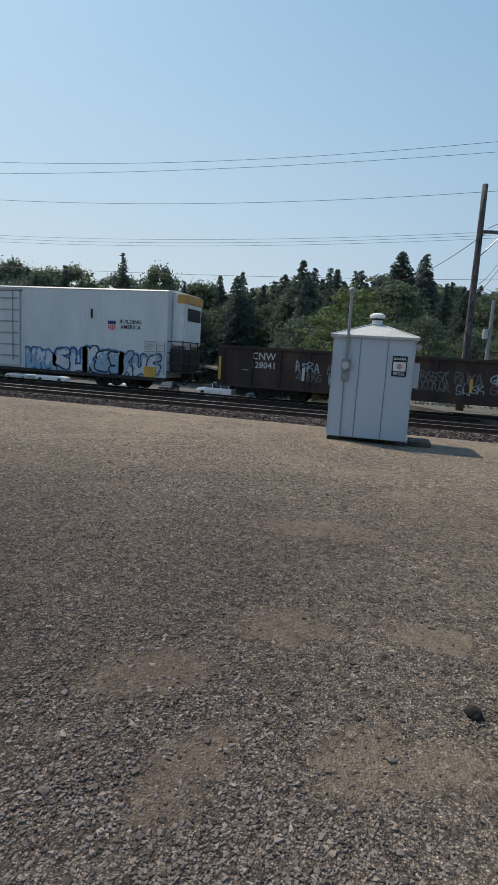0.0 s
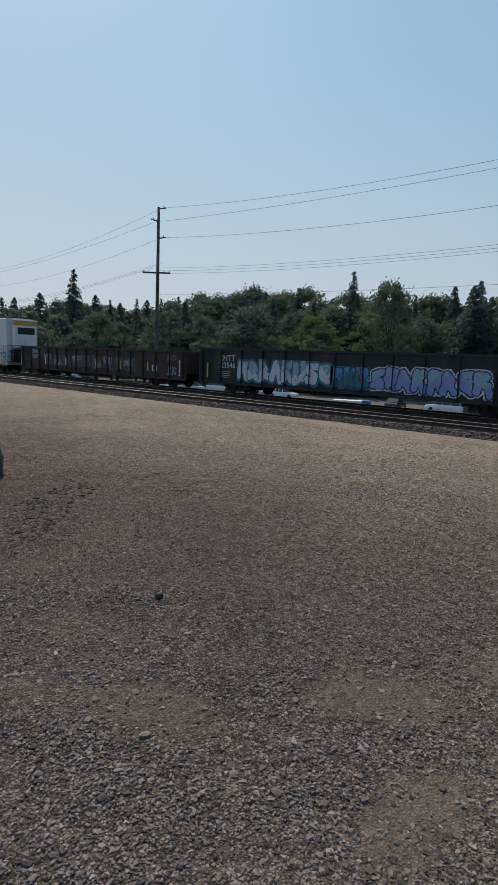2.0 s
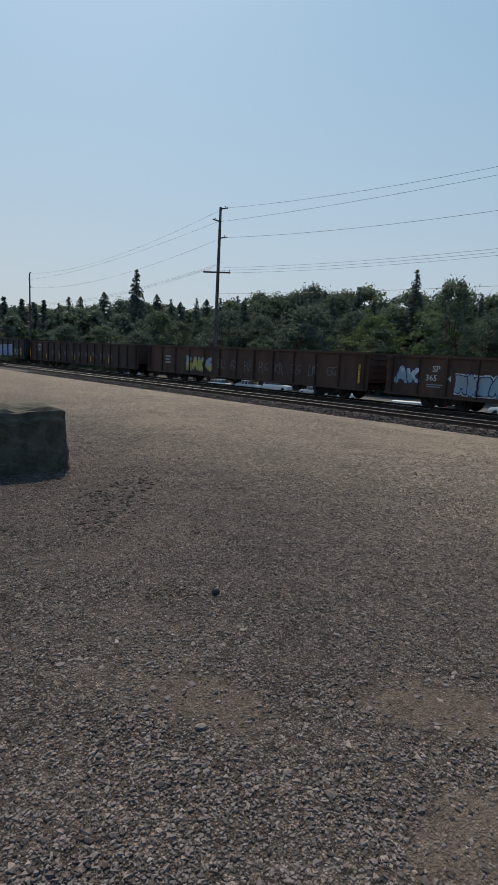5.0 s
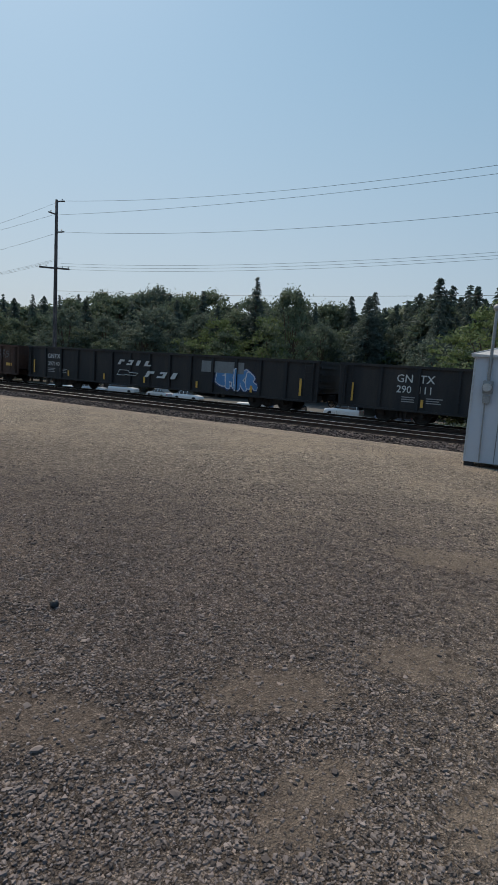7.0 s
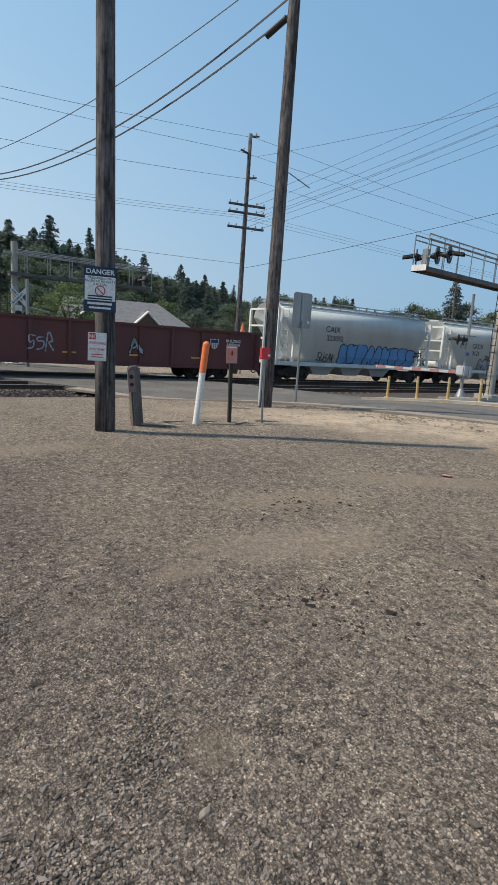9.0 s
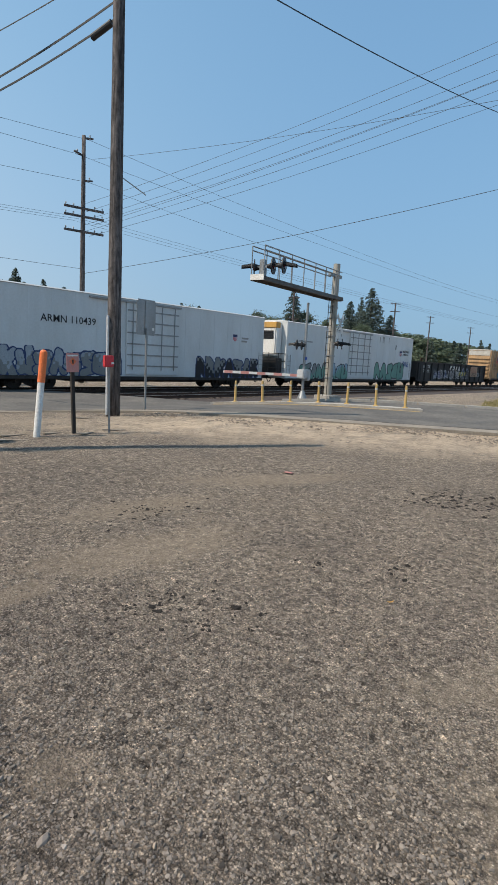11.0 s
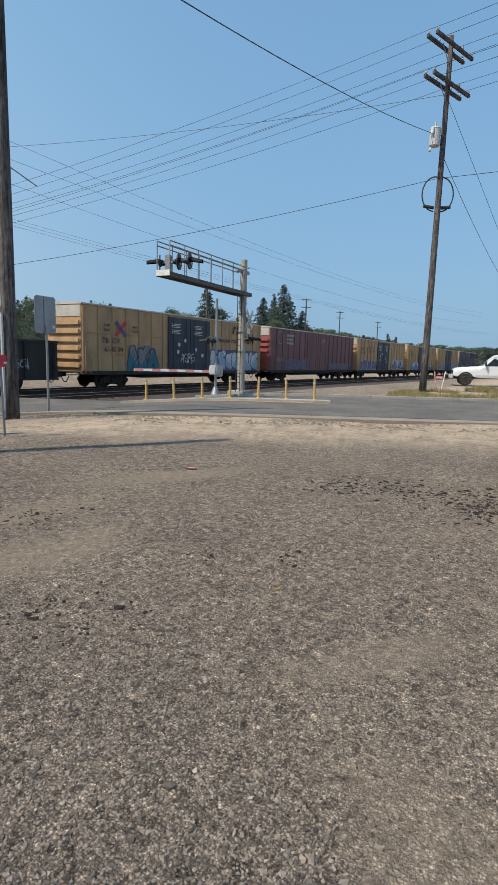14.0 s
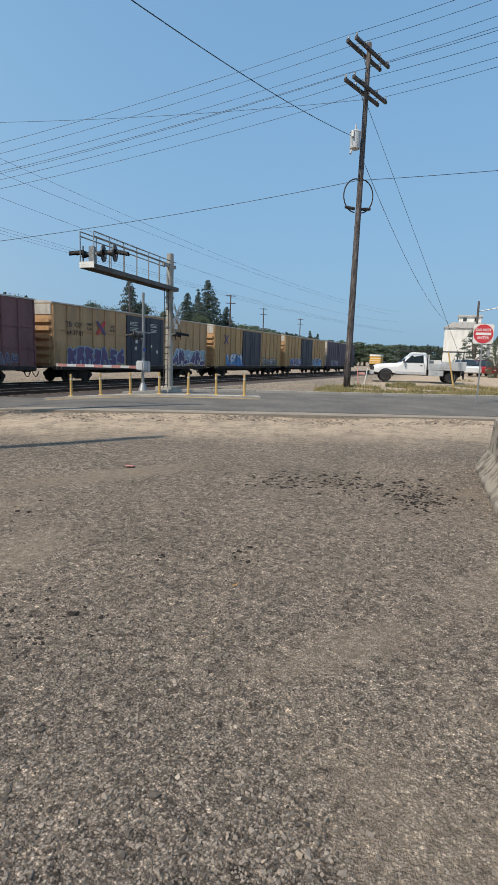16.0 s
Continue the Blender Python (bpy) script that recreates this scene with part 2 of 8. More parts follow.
_grain = ramp(WOOD, noise_of(WOOD, coords(WOOD, (26, 26, 0.9)), 1.0, 8, 0.7), [(0.36, (0.22, 0.21, 0.21)), (0.5, (1, 1, 1)), (0.66, (1.6, 1.57, 1.53))]).outputs[0]
_weather = ramp(WOOD, noise_of(WOOD, coords(WOOD, (1.5, 1.5, 0.5)), 1.6, 6, 0.65), [(0.35, (0.06, 0.054, 0.054)), (0.65, (0.125, 0.112, 0.11))]).outputs[0]
_knot = ramp(WOOD, noise_of(WOOD, coords(WOOD, (9, 9, 3.2)), 1.0, 6, 0.75), [(0.36, (0.45, 0.44, 0.45)), (0.5, (1, 1, 1)), (0.64, (1.3, 1.3, 1.3))]).outputs[0]
colour(WOOD, blend(WOOD, 1.0, blend(WOOD, 1.0, _weather, _grain, "MULTIPLY"), _knot, "MULTIPLY"))
bump(WOOD, noise_of(WOOD, coords(WOOD, (26, 26, 0.9)), 1.0, 8, 0.7), 0.8, 0.02)
WIRE = material("cable", (0.03, 0.03, 0.03), 0.6)
GALV = worn("galvanised_steel", (0.34, 0.35, 0.355), (0.24, 0.24, 0.235), 0.45, 0.6, scale=2)
GREY_METAL = worn("painted_metal_grey", (0.52, 0.54, 0.56), (0.42, 0.42, 0.42), 0.5, 0.2, scale=1.4)
HUT_PAINT = worn("hut_paint", (0.50, 0.53, 0.58), (0.44, 0.46, 0.49), 0.45, 0.15, scale=0.9, amount=(0.5, 0.85), relief=0.03, grain=0.15)
HUT_ROOF = worn("hut_roof", (0.55, 0.55, 0.545), (0.42, 0.40, 0.38), 0.5, 0.2, scale=1.5)
BLACK = material("black_paint", (0.02, 0.02, 0.022), 0.5)
DARK = worn("underframe_black", (0.028, 0.025, 0.024), (0.07, 0.055, 0.045), 0.85, scale=2.5)
WHITE = worn("white_paint", (0.78, 0.78, 0.76), (0.6, 0.58, 0.54), 0.6, scale=2)
YELLOW = worn("yellow_reflector", (0.74, 0.40, 0.06), (0.46, 0.27, 0.07), 0.5, scale=3)
BOLLARD = worn("bollard_paint", (0.52, 0.34, 0.12), (0.38, 0.27, 0.14), 0.6, scale=3)
ORANGE = worn("orange_paint", (0.85, 0.20, 0.06), (0.7, 0.2, 0.1), 0.5, scale=4)
RED = worn("red_paint", (0.62, 0.045, 0.06), (0.45, 0.06, 0.06), 0.5, scale=4)
PINK = worn("faded_red_sign", (0.62, 0.30, 0.27), (0.5, 0.2, 0.18), 0.6, scale=6)
BLUE = material("blue_paint", (0.04, 0.09, 0.32), 0.5)
GLASS = material("dark_glass", (0.02, 0.025, 0.03), 0.05, 0, 0.8)
LENS = material("signal_lens", (0.10, 0.01, 0.012), 0.15, 0, 0.7)
RUBBER = material("tyre_rubber", (0.022, 0.022, 0.022), 0.9)
CHROME = material("wheel_rim", (0.55, 0.55, 0.56), 0.4, 0.35)
REEFER = worn("reefer_white", (0.62, 0.645, 0.65), (0.50, 0.51, 0.50), 0.5, scale=0.7, amount=(0.4, 0.8), relief=0.03, grain=0.3)
GOND_BLACK = worn("gondola_black", (0.020, 0.021, 0.023), (0.05, 0.041, 0.035), 0.7, scale=1.1)
GOND_BROWN = worn("gondola_brown", (0.065, 0.036, 0.028), (0.13, 0.065, 0.042), 0.8, scale=1.1)
GOND_RUST = worn("gondola_dark_rust", (0.048, 0.032, 0.028), (0.10, 0.06, 0.045), 0.85, scale=1.2)
GOND_RED = worn("gondola_oxide_red", (0.14, 0.045, 0.042), (0.09, 0.04, 0.035), 0.7, scale=1.0)
HOPPER = worn("hopper_grey", (0.51, 0.55, 0.555), (0.41, 0.43, 0.425), 0.5, scale=0.6, amount=(0.45, 0.8), relief=0.03, grain=0.4)
BOX_YELLOW = worn("boxcar_yellow", (0.50, 0.315, 0.165), (0.31, 0.205, 0.12), 0.65, scale=1.4)
BOX_TAN = worn("boxcar_tan", (0.52, 0.33, 0.15), (0.36, 0.22, 0.11), 0.65, scale=0.9)
BOX_MAROON = worn("boxcar_maroon", (0.225, 0.108, 0.112), (0.145, 0.072, 0.074), 0.65, scale=1.0)
BOX_DOOR = worn("boxcar_door_navy", (0.035, 0.045, 0.07), (0.07, 0.07, 0.08), 0.55, scale=1.2)
BOX_ROOF = worn("boxcar_roof", (0.60, 0.57, 0.52), (0.4, 0.35, 0.28), 0.5, 0.3, scale=1.2)
BOX_SLATE = worn("boxcar_slate", (0.13, 0.105, 0.13), (0.085, 0.072, 0.085), 0.65, scale=1.0)
END_RED = worn("boxcar_end_red", (0.36, 0.095, 0.09), (0.24, 0.08, 0.075), 0.65, scale=1.2)
LEAF = {}
for _k, _c in (("broad", ((0.08, 0.114, 0.08), (0.15, 0.188, 0.118))), ("light", ((0.082, 0.125, 0.052), (0.165, 0.215, 0.095))), ("dark", ((0.074, 0.106, 0.084), (0.132, 0.166, 0.125))), ("fir", ((0.058, 0.084, 0.074), (0.108, 0.14, 0.118))), ("dry", ((0.20, 0.18, 0.075), (0.46, 0.38, 0.19)))):
    _m = material("leaf_" + _k, _c[0], 0.7, 0, 0.3)
    _r = nd(_m, "NewGeometry").outputs["Random Per Island"]
    _tint = ramp(_m, _r, [(0.0, _c[0]), (1.0, _c[1])]).outputs[0]
    colour(_m, _tint)
    _tr, _mx = nd(_m, "BsdfTranslucent"), nd(_m, "MixShader")
    wire(_m, _tint, _tr.inputs[0])
    _mx.inputs[0].default_value = 0.38
    wire(_m, _m.node_tree.nodes["Principled BSDF"].outputs[0], _mx.inputs[1])
    wire(_m, _tr.outputs[0], _mx.inputs[2])
    wire(_m, _mx.outputs[0], _m.node_tree.nodes["Material Output"].inputs[0])
    LEAF[_k] = _m
BARK = worn("bark", (0.11, 0.085, 0.065), (0.06, 0.05, 0.04), 0.95, scale=6)
HOUSE_WALL = worn("house_wall", (0.50, 0.47, 0.42), (0.4, 0.37, 0.33), 0.8, scale=1)
SHINGLE = worn("shingle_grey", (0.16, 0.165, 0.175), (0.11, 0.11, 0.115), 0.9, scale=2, streak=False)
CAR_PAINT = [material("car_paint", c, 0.25, 0.1, 0.6) for c in ((0.70, 0.71, 0.72), (0.42, 0.45, 0.48), (0.12, 0.16, 0.24), (0.35, 0.03, 0.035), (0.05, 0.05, 0.055))]

# ---- building tools ----
def part(name, bm, mat, parent=None, label="", m=None):
    """Links a bmesh as one mesh object under a thing."""
    me = bpy.data.meshes.new(name)
    bm.to_mesh(me)
    bm.free()
    return mesh_part(name, me, mat, parent, label, m)


def mesh_part(name, me, mat, parent=None, label="", m=None):
    if mat and not me.materials:
        me.materials.append(mat)
    ob = new(name, me)
    if parent:
        ob.parent = parent
    if m is not None:
        ob.matrix_basis = m
    if label:
        ob["label"] = label
    return ob


def thing(name, m, label, category, group="", kind=""):
    ob = new(name)
    ob.empty_display_size = 0.2
    ob.matrix_basis = m
    return tagged(ob, label, category, group, kind)


def box(bm, x0, x1, y0, y1, z0, z1, bevel=0.0):
    m = Matrix.LocRotScale(((x0 + x1) / 2, (y0 + y1) / 2, (z0 + z1) / 2), None, (abs(x1 - x0), abs(y1 - y0), abs(z1 - z0)))
    made = bmesh.ops.create_cube(bm, size=1, matrix=m)
    if bevel:
        edges = {e for v in made["verts"] for e in v.link_edges}
        bmesh.ops.bevel(bm, geom=list(edges), offset=bevel, segments=2, affect="EDGES")
    return bm


def boxed(*args, bevel=0.0):
    return box(bmesh.new(), *args, bevel=bevel)


def rod(bm, a, b, r0, r1=None, n=8, caps=True):
    a, b = Vector(a), Vector(b)
    d = b - a
    m = Matrix.Translation((a + b) / 2) @ d.to_track_quat("Z", "Y").to_matrix().to_4x4()
    bmesh.ops.create_cone(bm, cap_ends=caps, segments=n, radius1=r0, radius2=r0 if r1 is None else r1, depth=d.length, matrix=m)
    return bm


def rodded(*args, **kw):
    return rod(bmesh.new(), *args, **kw)


def prism(bm, profile, x0, x1):
    """A closed (y, z) profile drawn out along x."""
    a = [bm.verts.new((x0, y, z)) for y, z in profile]
    b = [bm.verts.new((x1, y, z)) for y, z in profile]
    n = len(profile)
    for i in range(n):
        bm.faces.new((a[i], a[(i + 1) % n], b[(i + 1) % n], b[i]))
    bm.faces.new(a[::-1])
    bm.faces.new(b)
    bmesh.ops.recalc_face_normals(bm, faces=bm.faces[:])
    return bm


def lathe(bm, rows, n=16, m=Matrix()):
    """Rings of (radius, z) about z."""
    rings = []
    for r, z in rows:
        rings.append([bm.verts.new(m @ Vector((r * math.cos(2 * math.pi * i / n), r * math.sin(2 * math.pi * i / n), z))) for i in range(n)])
    for p, q in zip(rings, rings[1:]):
        for i in range(n):
            bm.faces.new((p[i], p[(i + 1) % n], q[(i + 1) % n], q[i]))
    bm.faces.new(rings[0][::-1])
    bm.faces.new(rings[-1])
    return bm


def text_mesh(name, words, size, mat, parent, m, space=1.0, align="LEFT", thick=0.0, label=""):
    """Lettering in the built-in font, as a flat mesh in the xy plane of m."""
    cu = bpy.data.curves.new("lettering", "FONT")
    cu.body, cu.size, cu.align_x, cu.space_character, cu.offset, cu.space_line = words, size, align, space, thick, 0.95
    cu.resolution_u = 2
    tmp = bpy.data.objects.new("lettering", cu)
    me = bpy.data.meshes.new_from_object(tmp)
    bpy.data.objects.remove(tmp)
    bpy.data.curves.remove(cu)
    me.materials.clear()
    return mesh_part(name, me, mat, parent, label, m)


def facing(x, y, z):
    """A pose on a wall that faces -y: its x runs along x, its y up."""
    return pose(x, y, z, 90, 0, 0)


def lay(x, y):
    """Height of the ground."""
    t = min(max((y - 11.2) / 7.6, 0.0), 1.0)
    z = -0.62 * t ** 1.35
    if y > 29.0:
        z -= 3.05 * min(max((2 - x) / 10, 0.0), 1.0) * min((y - 29.0) / 14.0, 1.0)
    if x > 26:
        far = min((x - 26) / 8, 1.0) * min(max((13 - y) / 5, 0.0), 1.0)
        z += 0.09 * far + 0.012 * max(x - 34, 0) * min(max((16 - y) / 6, 0.0), 1.0) * (1 if x < 60 else 26 / max(x - 34, 1))
    return z

# ---- ground, road and track ----
def ground():
    near = np.concatenate([np.arange(-30, 45.1, 0.5)])
    out = np.array([60, 80, 110, 150, 210, 300, 450, 700, 1200, 2500.0])
    xs = np.concatenate([-out[::-1] - 0, [-50, -40], near, [52], out])
    ys = np.concatenate([-out[::-1], [-40, -20, -10, -6], np.arange(-4, 24.1, 0.5), [26.5, 29, 30, 31.2, 33, 35, 38, 42, 43, 52], out])
    bm = bmesh.new()
    grid = []
    for x in xs:
        row = []
        for y in ys:
            z = lay(x, y)
            if abs(x) < 45 and -4 < y < 18:
                z += 0.045 * (noise.noise((x * 0.35, y * 0.35, 0)) + 0.5 * noise.noise((x * 1.3, y * 1.3, 3)))
                u = 0.85 * x + 0.53 * y
                if 14.0 < u < 25.6:
                    z -= 0.05
            if 18.6 < y < 31:
                z -= 0.26
            row.append(bm.verts.new((x, y, z)))
        grid.append(row)
    for a, b in zip(grid, grid[1:]):
        for j in range(len(ys) - 1):
            bm.faces.new((a[j], b[j], b[j + 1], a[j + 1]))
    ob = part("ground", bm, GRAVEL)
    for p in ob.data.polygons:
        p.use_smooth = True
    tagged(ob, "gravel and bare earth lot sloping to the railway", "ground", kind="structure")


RN, RD = Vector((0.85, 0.53, 0)).normalized(), Vector((0.53, -0.85, 0)).normalized()


def on_road(u, s, dz=0.0):
    """A point u metres across the road and s metres along it, on the ground."""
    p = RN * u + RD * s
    z = lay(p.x, p.y)
    if p.y > 19.5:
        z = -0.455
    elif p.y > 15:
        z = z + (-0.455 - z) * (p.y - 15) / 4.5
    return Vector((p.x, p.y, z + dz))


def strip(name, u0, u1, s0, s1, dz, mat, step=1.0, thick=0.08, across=5):
    bm = bmesh.new()
    n = max(1, int((s1 - s0) / step))
    rows = []
    for i in range(n + 1):
        s = s0 + (s1 - s0) * i / n
        edge = [on_road(u0 + (u1 - u0) * k / across + (0.12 * noise.noise((s * 0.8, u0, k)) if k in (0, across) else 0), s, dz) for k in range(across + 1)]
        rows.append([bm.verts.new(p) for p in edge] + [bm.verts.new(edge[-1] - Vector((0, 0, thick))), bm.verts.new(edge[0] - Vector((0, 0, thick)))])
    for a, b in zip(rows, rows[1:]):
        for k in range(len(a)):
            q = (k + 1) % len(a)
            bm.faces.new((a[k], a[q], b[q], b[k]))
    bm.faces.new(rows[0][::-1])
    bm.faces.new(rows[-1])
    bmesh.ops.recalc_face_normals(bm, faces=bm.faces[:])
    return part(name, bm, mat)


def road():
    tagged(strip("road", 16.4, 25.0, -90, 60, 0.02, ASPHALT, thick=0.26), "worn grey asphalt road over a level crossing", "road", kind="structure")
    tagged(strip("road_shoulder", 15.7, 16.38, -14, 60, 0.012, SHOULDER, across=1), "pale dusty edge of the asphalt road", "road edge", kind="structure")
    kerb = tagged(new("kerb"), "low concrete kerb along the grass verge", "kerb", kind="structure")
    s = -2.0
    while s < 40:
        b = bmesh.new()
        p, q = on_road(25.15, s), on_road(25.15, s + 1.95)
        box(b, -0.975, 0.975, -0.09, 0.09, -0.1, 0.13, bevel=0.02)
        part("kerb_stone", b, CONCRETE, kerb, m=Matrix.Translation((p + q) / 2) @ (q - p).to_track_quat("X", "Z").to_matrix().to_4x4())
        s += 2.0


RAIL_Z = -0.45
NEAR_C, TRAIN_C = 22.05, 26.4


def rail_mesh(x0, x1):
    prof = [(-0.07, -0.17), (0.07, -0.17), (0.07, -0.155), (0.012, -0.13), (0.012, -0.045), (0.036, -0.035), (0.036, -0.004), (-0.036, -0.004), (-0.036, -0.035), (-0.012, -0.045), (-0.012, -0.13), (-0.07, -0.155)]
    return prism(bmesh.new(), prof, x0, x1)


def track(name, yc, label):
    tr = thing(name, pose(0, yc, RAIL_Z), label, "railway track", kind="structure")
    for side in (-0.753, 0.753):
        r = part("rail", rail_mesh(-260, 420), RAIL_SIDE, tr, m=pose(0, side, 0))
        part("railhead", boxed(-260, 420, -0.034, 0.034, -0.004, 0.0), RAIL_TOP, r, "polished running surface")
    me = None
    for i in range(150):
        x = -36 + i * 0.53
        if me is None:
            o = part("tie", boxed(-0.11, 0.11, -1.3, 1.3, -0.34, -0.17, bevel=0.012), TIE, tr, m=pose(x, 0, 0))
            me = o.data
        else:
            mesh_part("tie", me, None, tr, m=pose(x, random.uniform(-0.04, 0.04), 0, 0, 0, random.uniform(-1, 1)))
    bm = bmesh.new()
    for i in range(260):
        x = -36.53 - i * 0.53
        for xx in (x, 43.5 + i * 0.53):
            box(bm, xx - 0.11, xx + 0.11, -1.3, 1.3, -0.34, -0.17)
    tagged(part("tie_row", bm, TIE, tr), kind="stuff")


def ballast():
    bm = bmesh.new()
    prof = [(17.9, -1.0), (18.7, -0.68), (19.9, -0.665), (20.5, -0.645), (28.3, -0.645), (30.2, -0.95), (30.2, -1.2), (17.9, -1.2)]
    prism(bm, prof, -260, 420)
    tagged(part("ballast_bed", bm, BALLAST_BED), "dark crushed stone ballast under the railway tracks", "ballast", kind="structure")


def shards(count, place, size, seed, mat, name, label, category, flat=1.0):
    """Many small rough stones in one mesh."""
    rng = np.random.default_rng(seed)
    turn = np.radians([0, 120, 240])
    low, high = np.stack([np.cos(turn), np.sin(turn), -0.55 + 0 * turn], 1), np.stack([-0.85 * np.cos(turn), -0.85 * np.sin(turn), 0.75 + 0 * turn], 1)
    ico = np.concatenate([low, high])
    tri = np.array([(3, 4, 5), (0, 5, 4), (0, 1, 5), (1, 3, 5), (1, 2, 3), (2, 4, 3), (2, 0, 4)])
    pts = place(rng, count)
    count = len(pts)
    r = size(rng, count, pts)
    v = (ico[None] + rng.uniform(-0.33, 0.33, (count, 6, 3))) * r[:, None, None] * np.stack([rng.uniform(0.8, 1.3, count), rng.uniform(0.6, 1.0, count), flat * rng.uniform(0.55, 0.95, count)], 1)[:, None]
    a = rng.uniform(0, 2 * np.pi, count)
    c, s = np.cos(a)[:, None], np.sin(a)[:, None]
    v = np.stack([v[..., 0] * c - v[..., 1] * s, v[..., 0] * s + v[..., 1] * c, v[..., 2]], -1) + pts[:, None]
    f = (tri[None] + 6 * np.arange(count)[:, None, None]).reshape(-1, 3)
    me = bpy.data.meshes.new(name)
    me.vertices.add(6 * count)
    me.vertices.foreach_set("co", v.astype(np.float32).ravel())
    me.loops.add(f.size)
    me.loops.foreach_set("vertex_index", f.astype(np.int32).ravel())
    me.polygons.add(len(f))
    me.polygons.foreach_set("loop_start", np.arange(0, f.size, 3, dtype=np.int32))
    me.update(calc_edges=True)
    me.shade_flat()
    tagged(mesh_part(name, me, mat), label, category, kind="stuff")


def cobbles(count):
    """Rounded, wide pebbles that lie on top of the gravel."""
    rng = np.random.default_rng(44)
    bm = bmesh.new()
    bmesh.ops.create_icosphere(bm, subdivisions=1, radius=1.0)
    ball = np.array([v.co[:] for v in bm.verts])
    tri = np.array([[v.index for v in f.verts] for f in bm.faces])
    bm.free()
    k = len(ball)
    d = 1.0 + 8.5 * rng.uniform(0, 1, count) ** 1.4
    a = np.radians(rng.uniform(-74, 97, count))
    x, y = d * np.sin(a) + 0.2, d * np.cos(a) - 0.2
    keep = rng.random(count) < np.where(x < 0.6, 1.0, 0.12)
    x, y = x[keep], y[keep]
    n = len(x)
    z = np.array([lot_height(p, q) for p, q in zip(x, y)])
    r = np.clip(rng.lognormal(-4.3, 0.28, n), 0.009, 0.024)
    v = ball[None] * (1 + rng.uniform(-0.3, 0.25, (n, k, 1))) * np.stack([rng.uniform(1.0, 1.4, n), rng.uniform(0.7, 1.0, n), rng.uniform(0.45, 0.7, n)], 1)[:, None] * r[:, None, None]
    t = rng.uniform(0, 2 * np.pi, n)
    c, s = np.cos(t)[:, None], np.sin(t)[:, None]
    v = np.stack([v[..., 0] * c - v[..., 1] * s, v[..., 0] * s + v[..., 1] * c, v[..., 2]], -1) + np.stack([x, y, z + 0.25 * r], 1)[:, None]
    f = (tri[None] + k * np.arange(n)[:, None, None]).reshape(-1, 3)
    me = bpy.data.meshes.new("pebbles")
    me.from_pydata(v.reshape(-1, 3).tolist(), [], f.tolist())
    tagged(mesh_part("pebbles", me, STONE), "rounded grey and tan pebbles on the gravel", "pebbles", kind="stuff")


HEIGHTS = {}


def grid_height(i, j):
    if (i, j) not in HEIGHTS:
        x, y = i * 0.5, j * 0.5
        z = lay(x, y)
        if abs(x) < 45 and -4 < y < 18:
            z += 0.045 * (noise.noise((x * 0.35, y * 0.35, 0)) + 0.5 * noise.noise((x * 1.3, y * 1.3, 3)))
        HEIGHTS[i, j] = z
    return HEIGHTS[i, j]


def lot_height(x, y):
    """Height of the ground's sheet between its half-metre corners."""
    i, j = math.floor(x * 2), math.floor(y * 2)
    u, v = x * 2 - i, y * 2 - j
    return (grid_height(i, j) * (1 - u) + grid_height(i + 1, j) * u) * (1 - v) + (grid_height(i, j + 1) * (1 - u) + grid_height(i + 1, j + 1) * u) * v


CLOD = worn("dry_clod", (0.25, 0.205, 0.165), (0.16, 0.13, 0.105), 0.95, scale=6, streak=False)


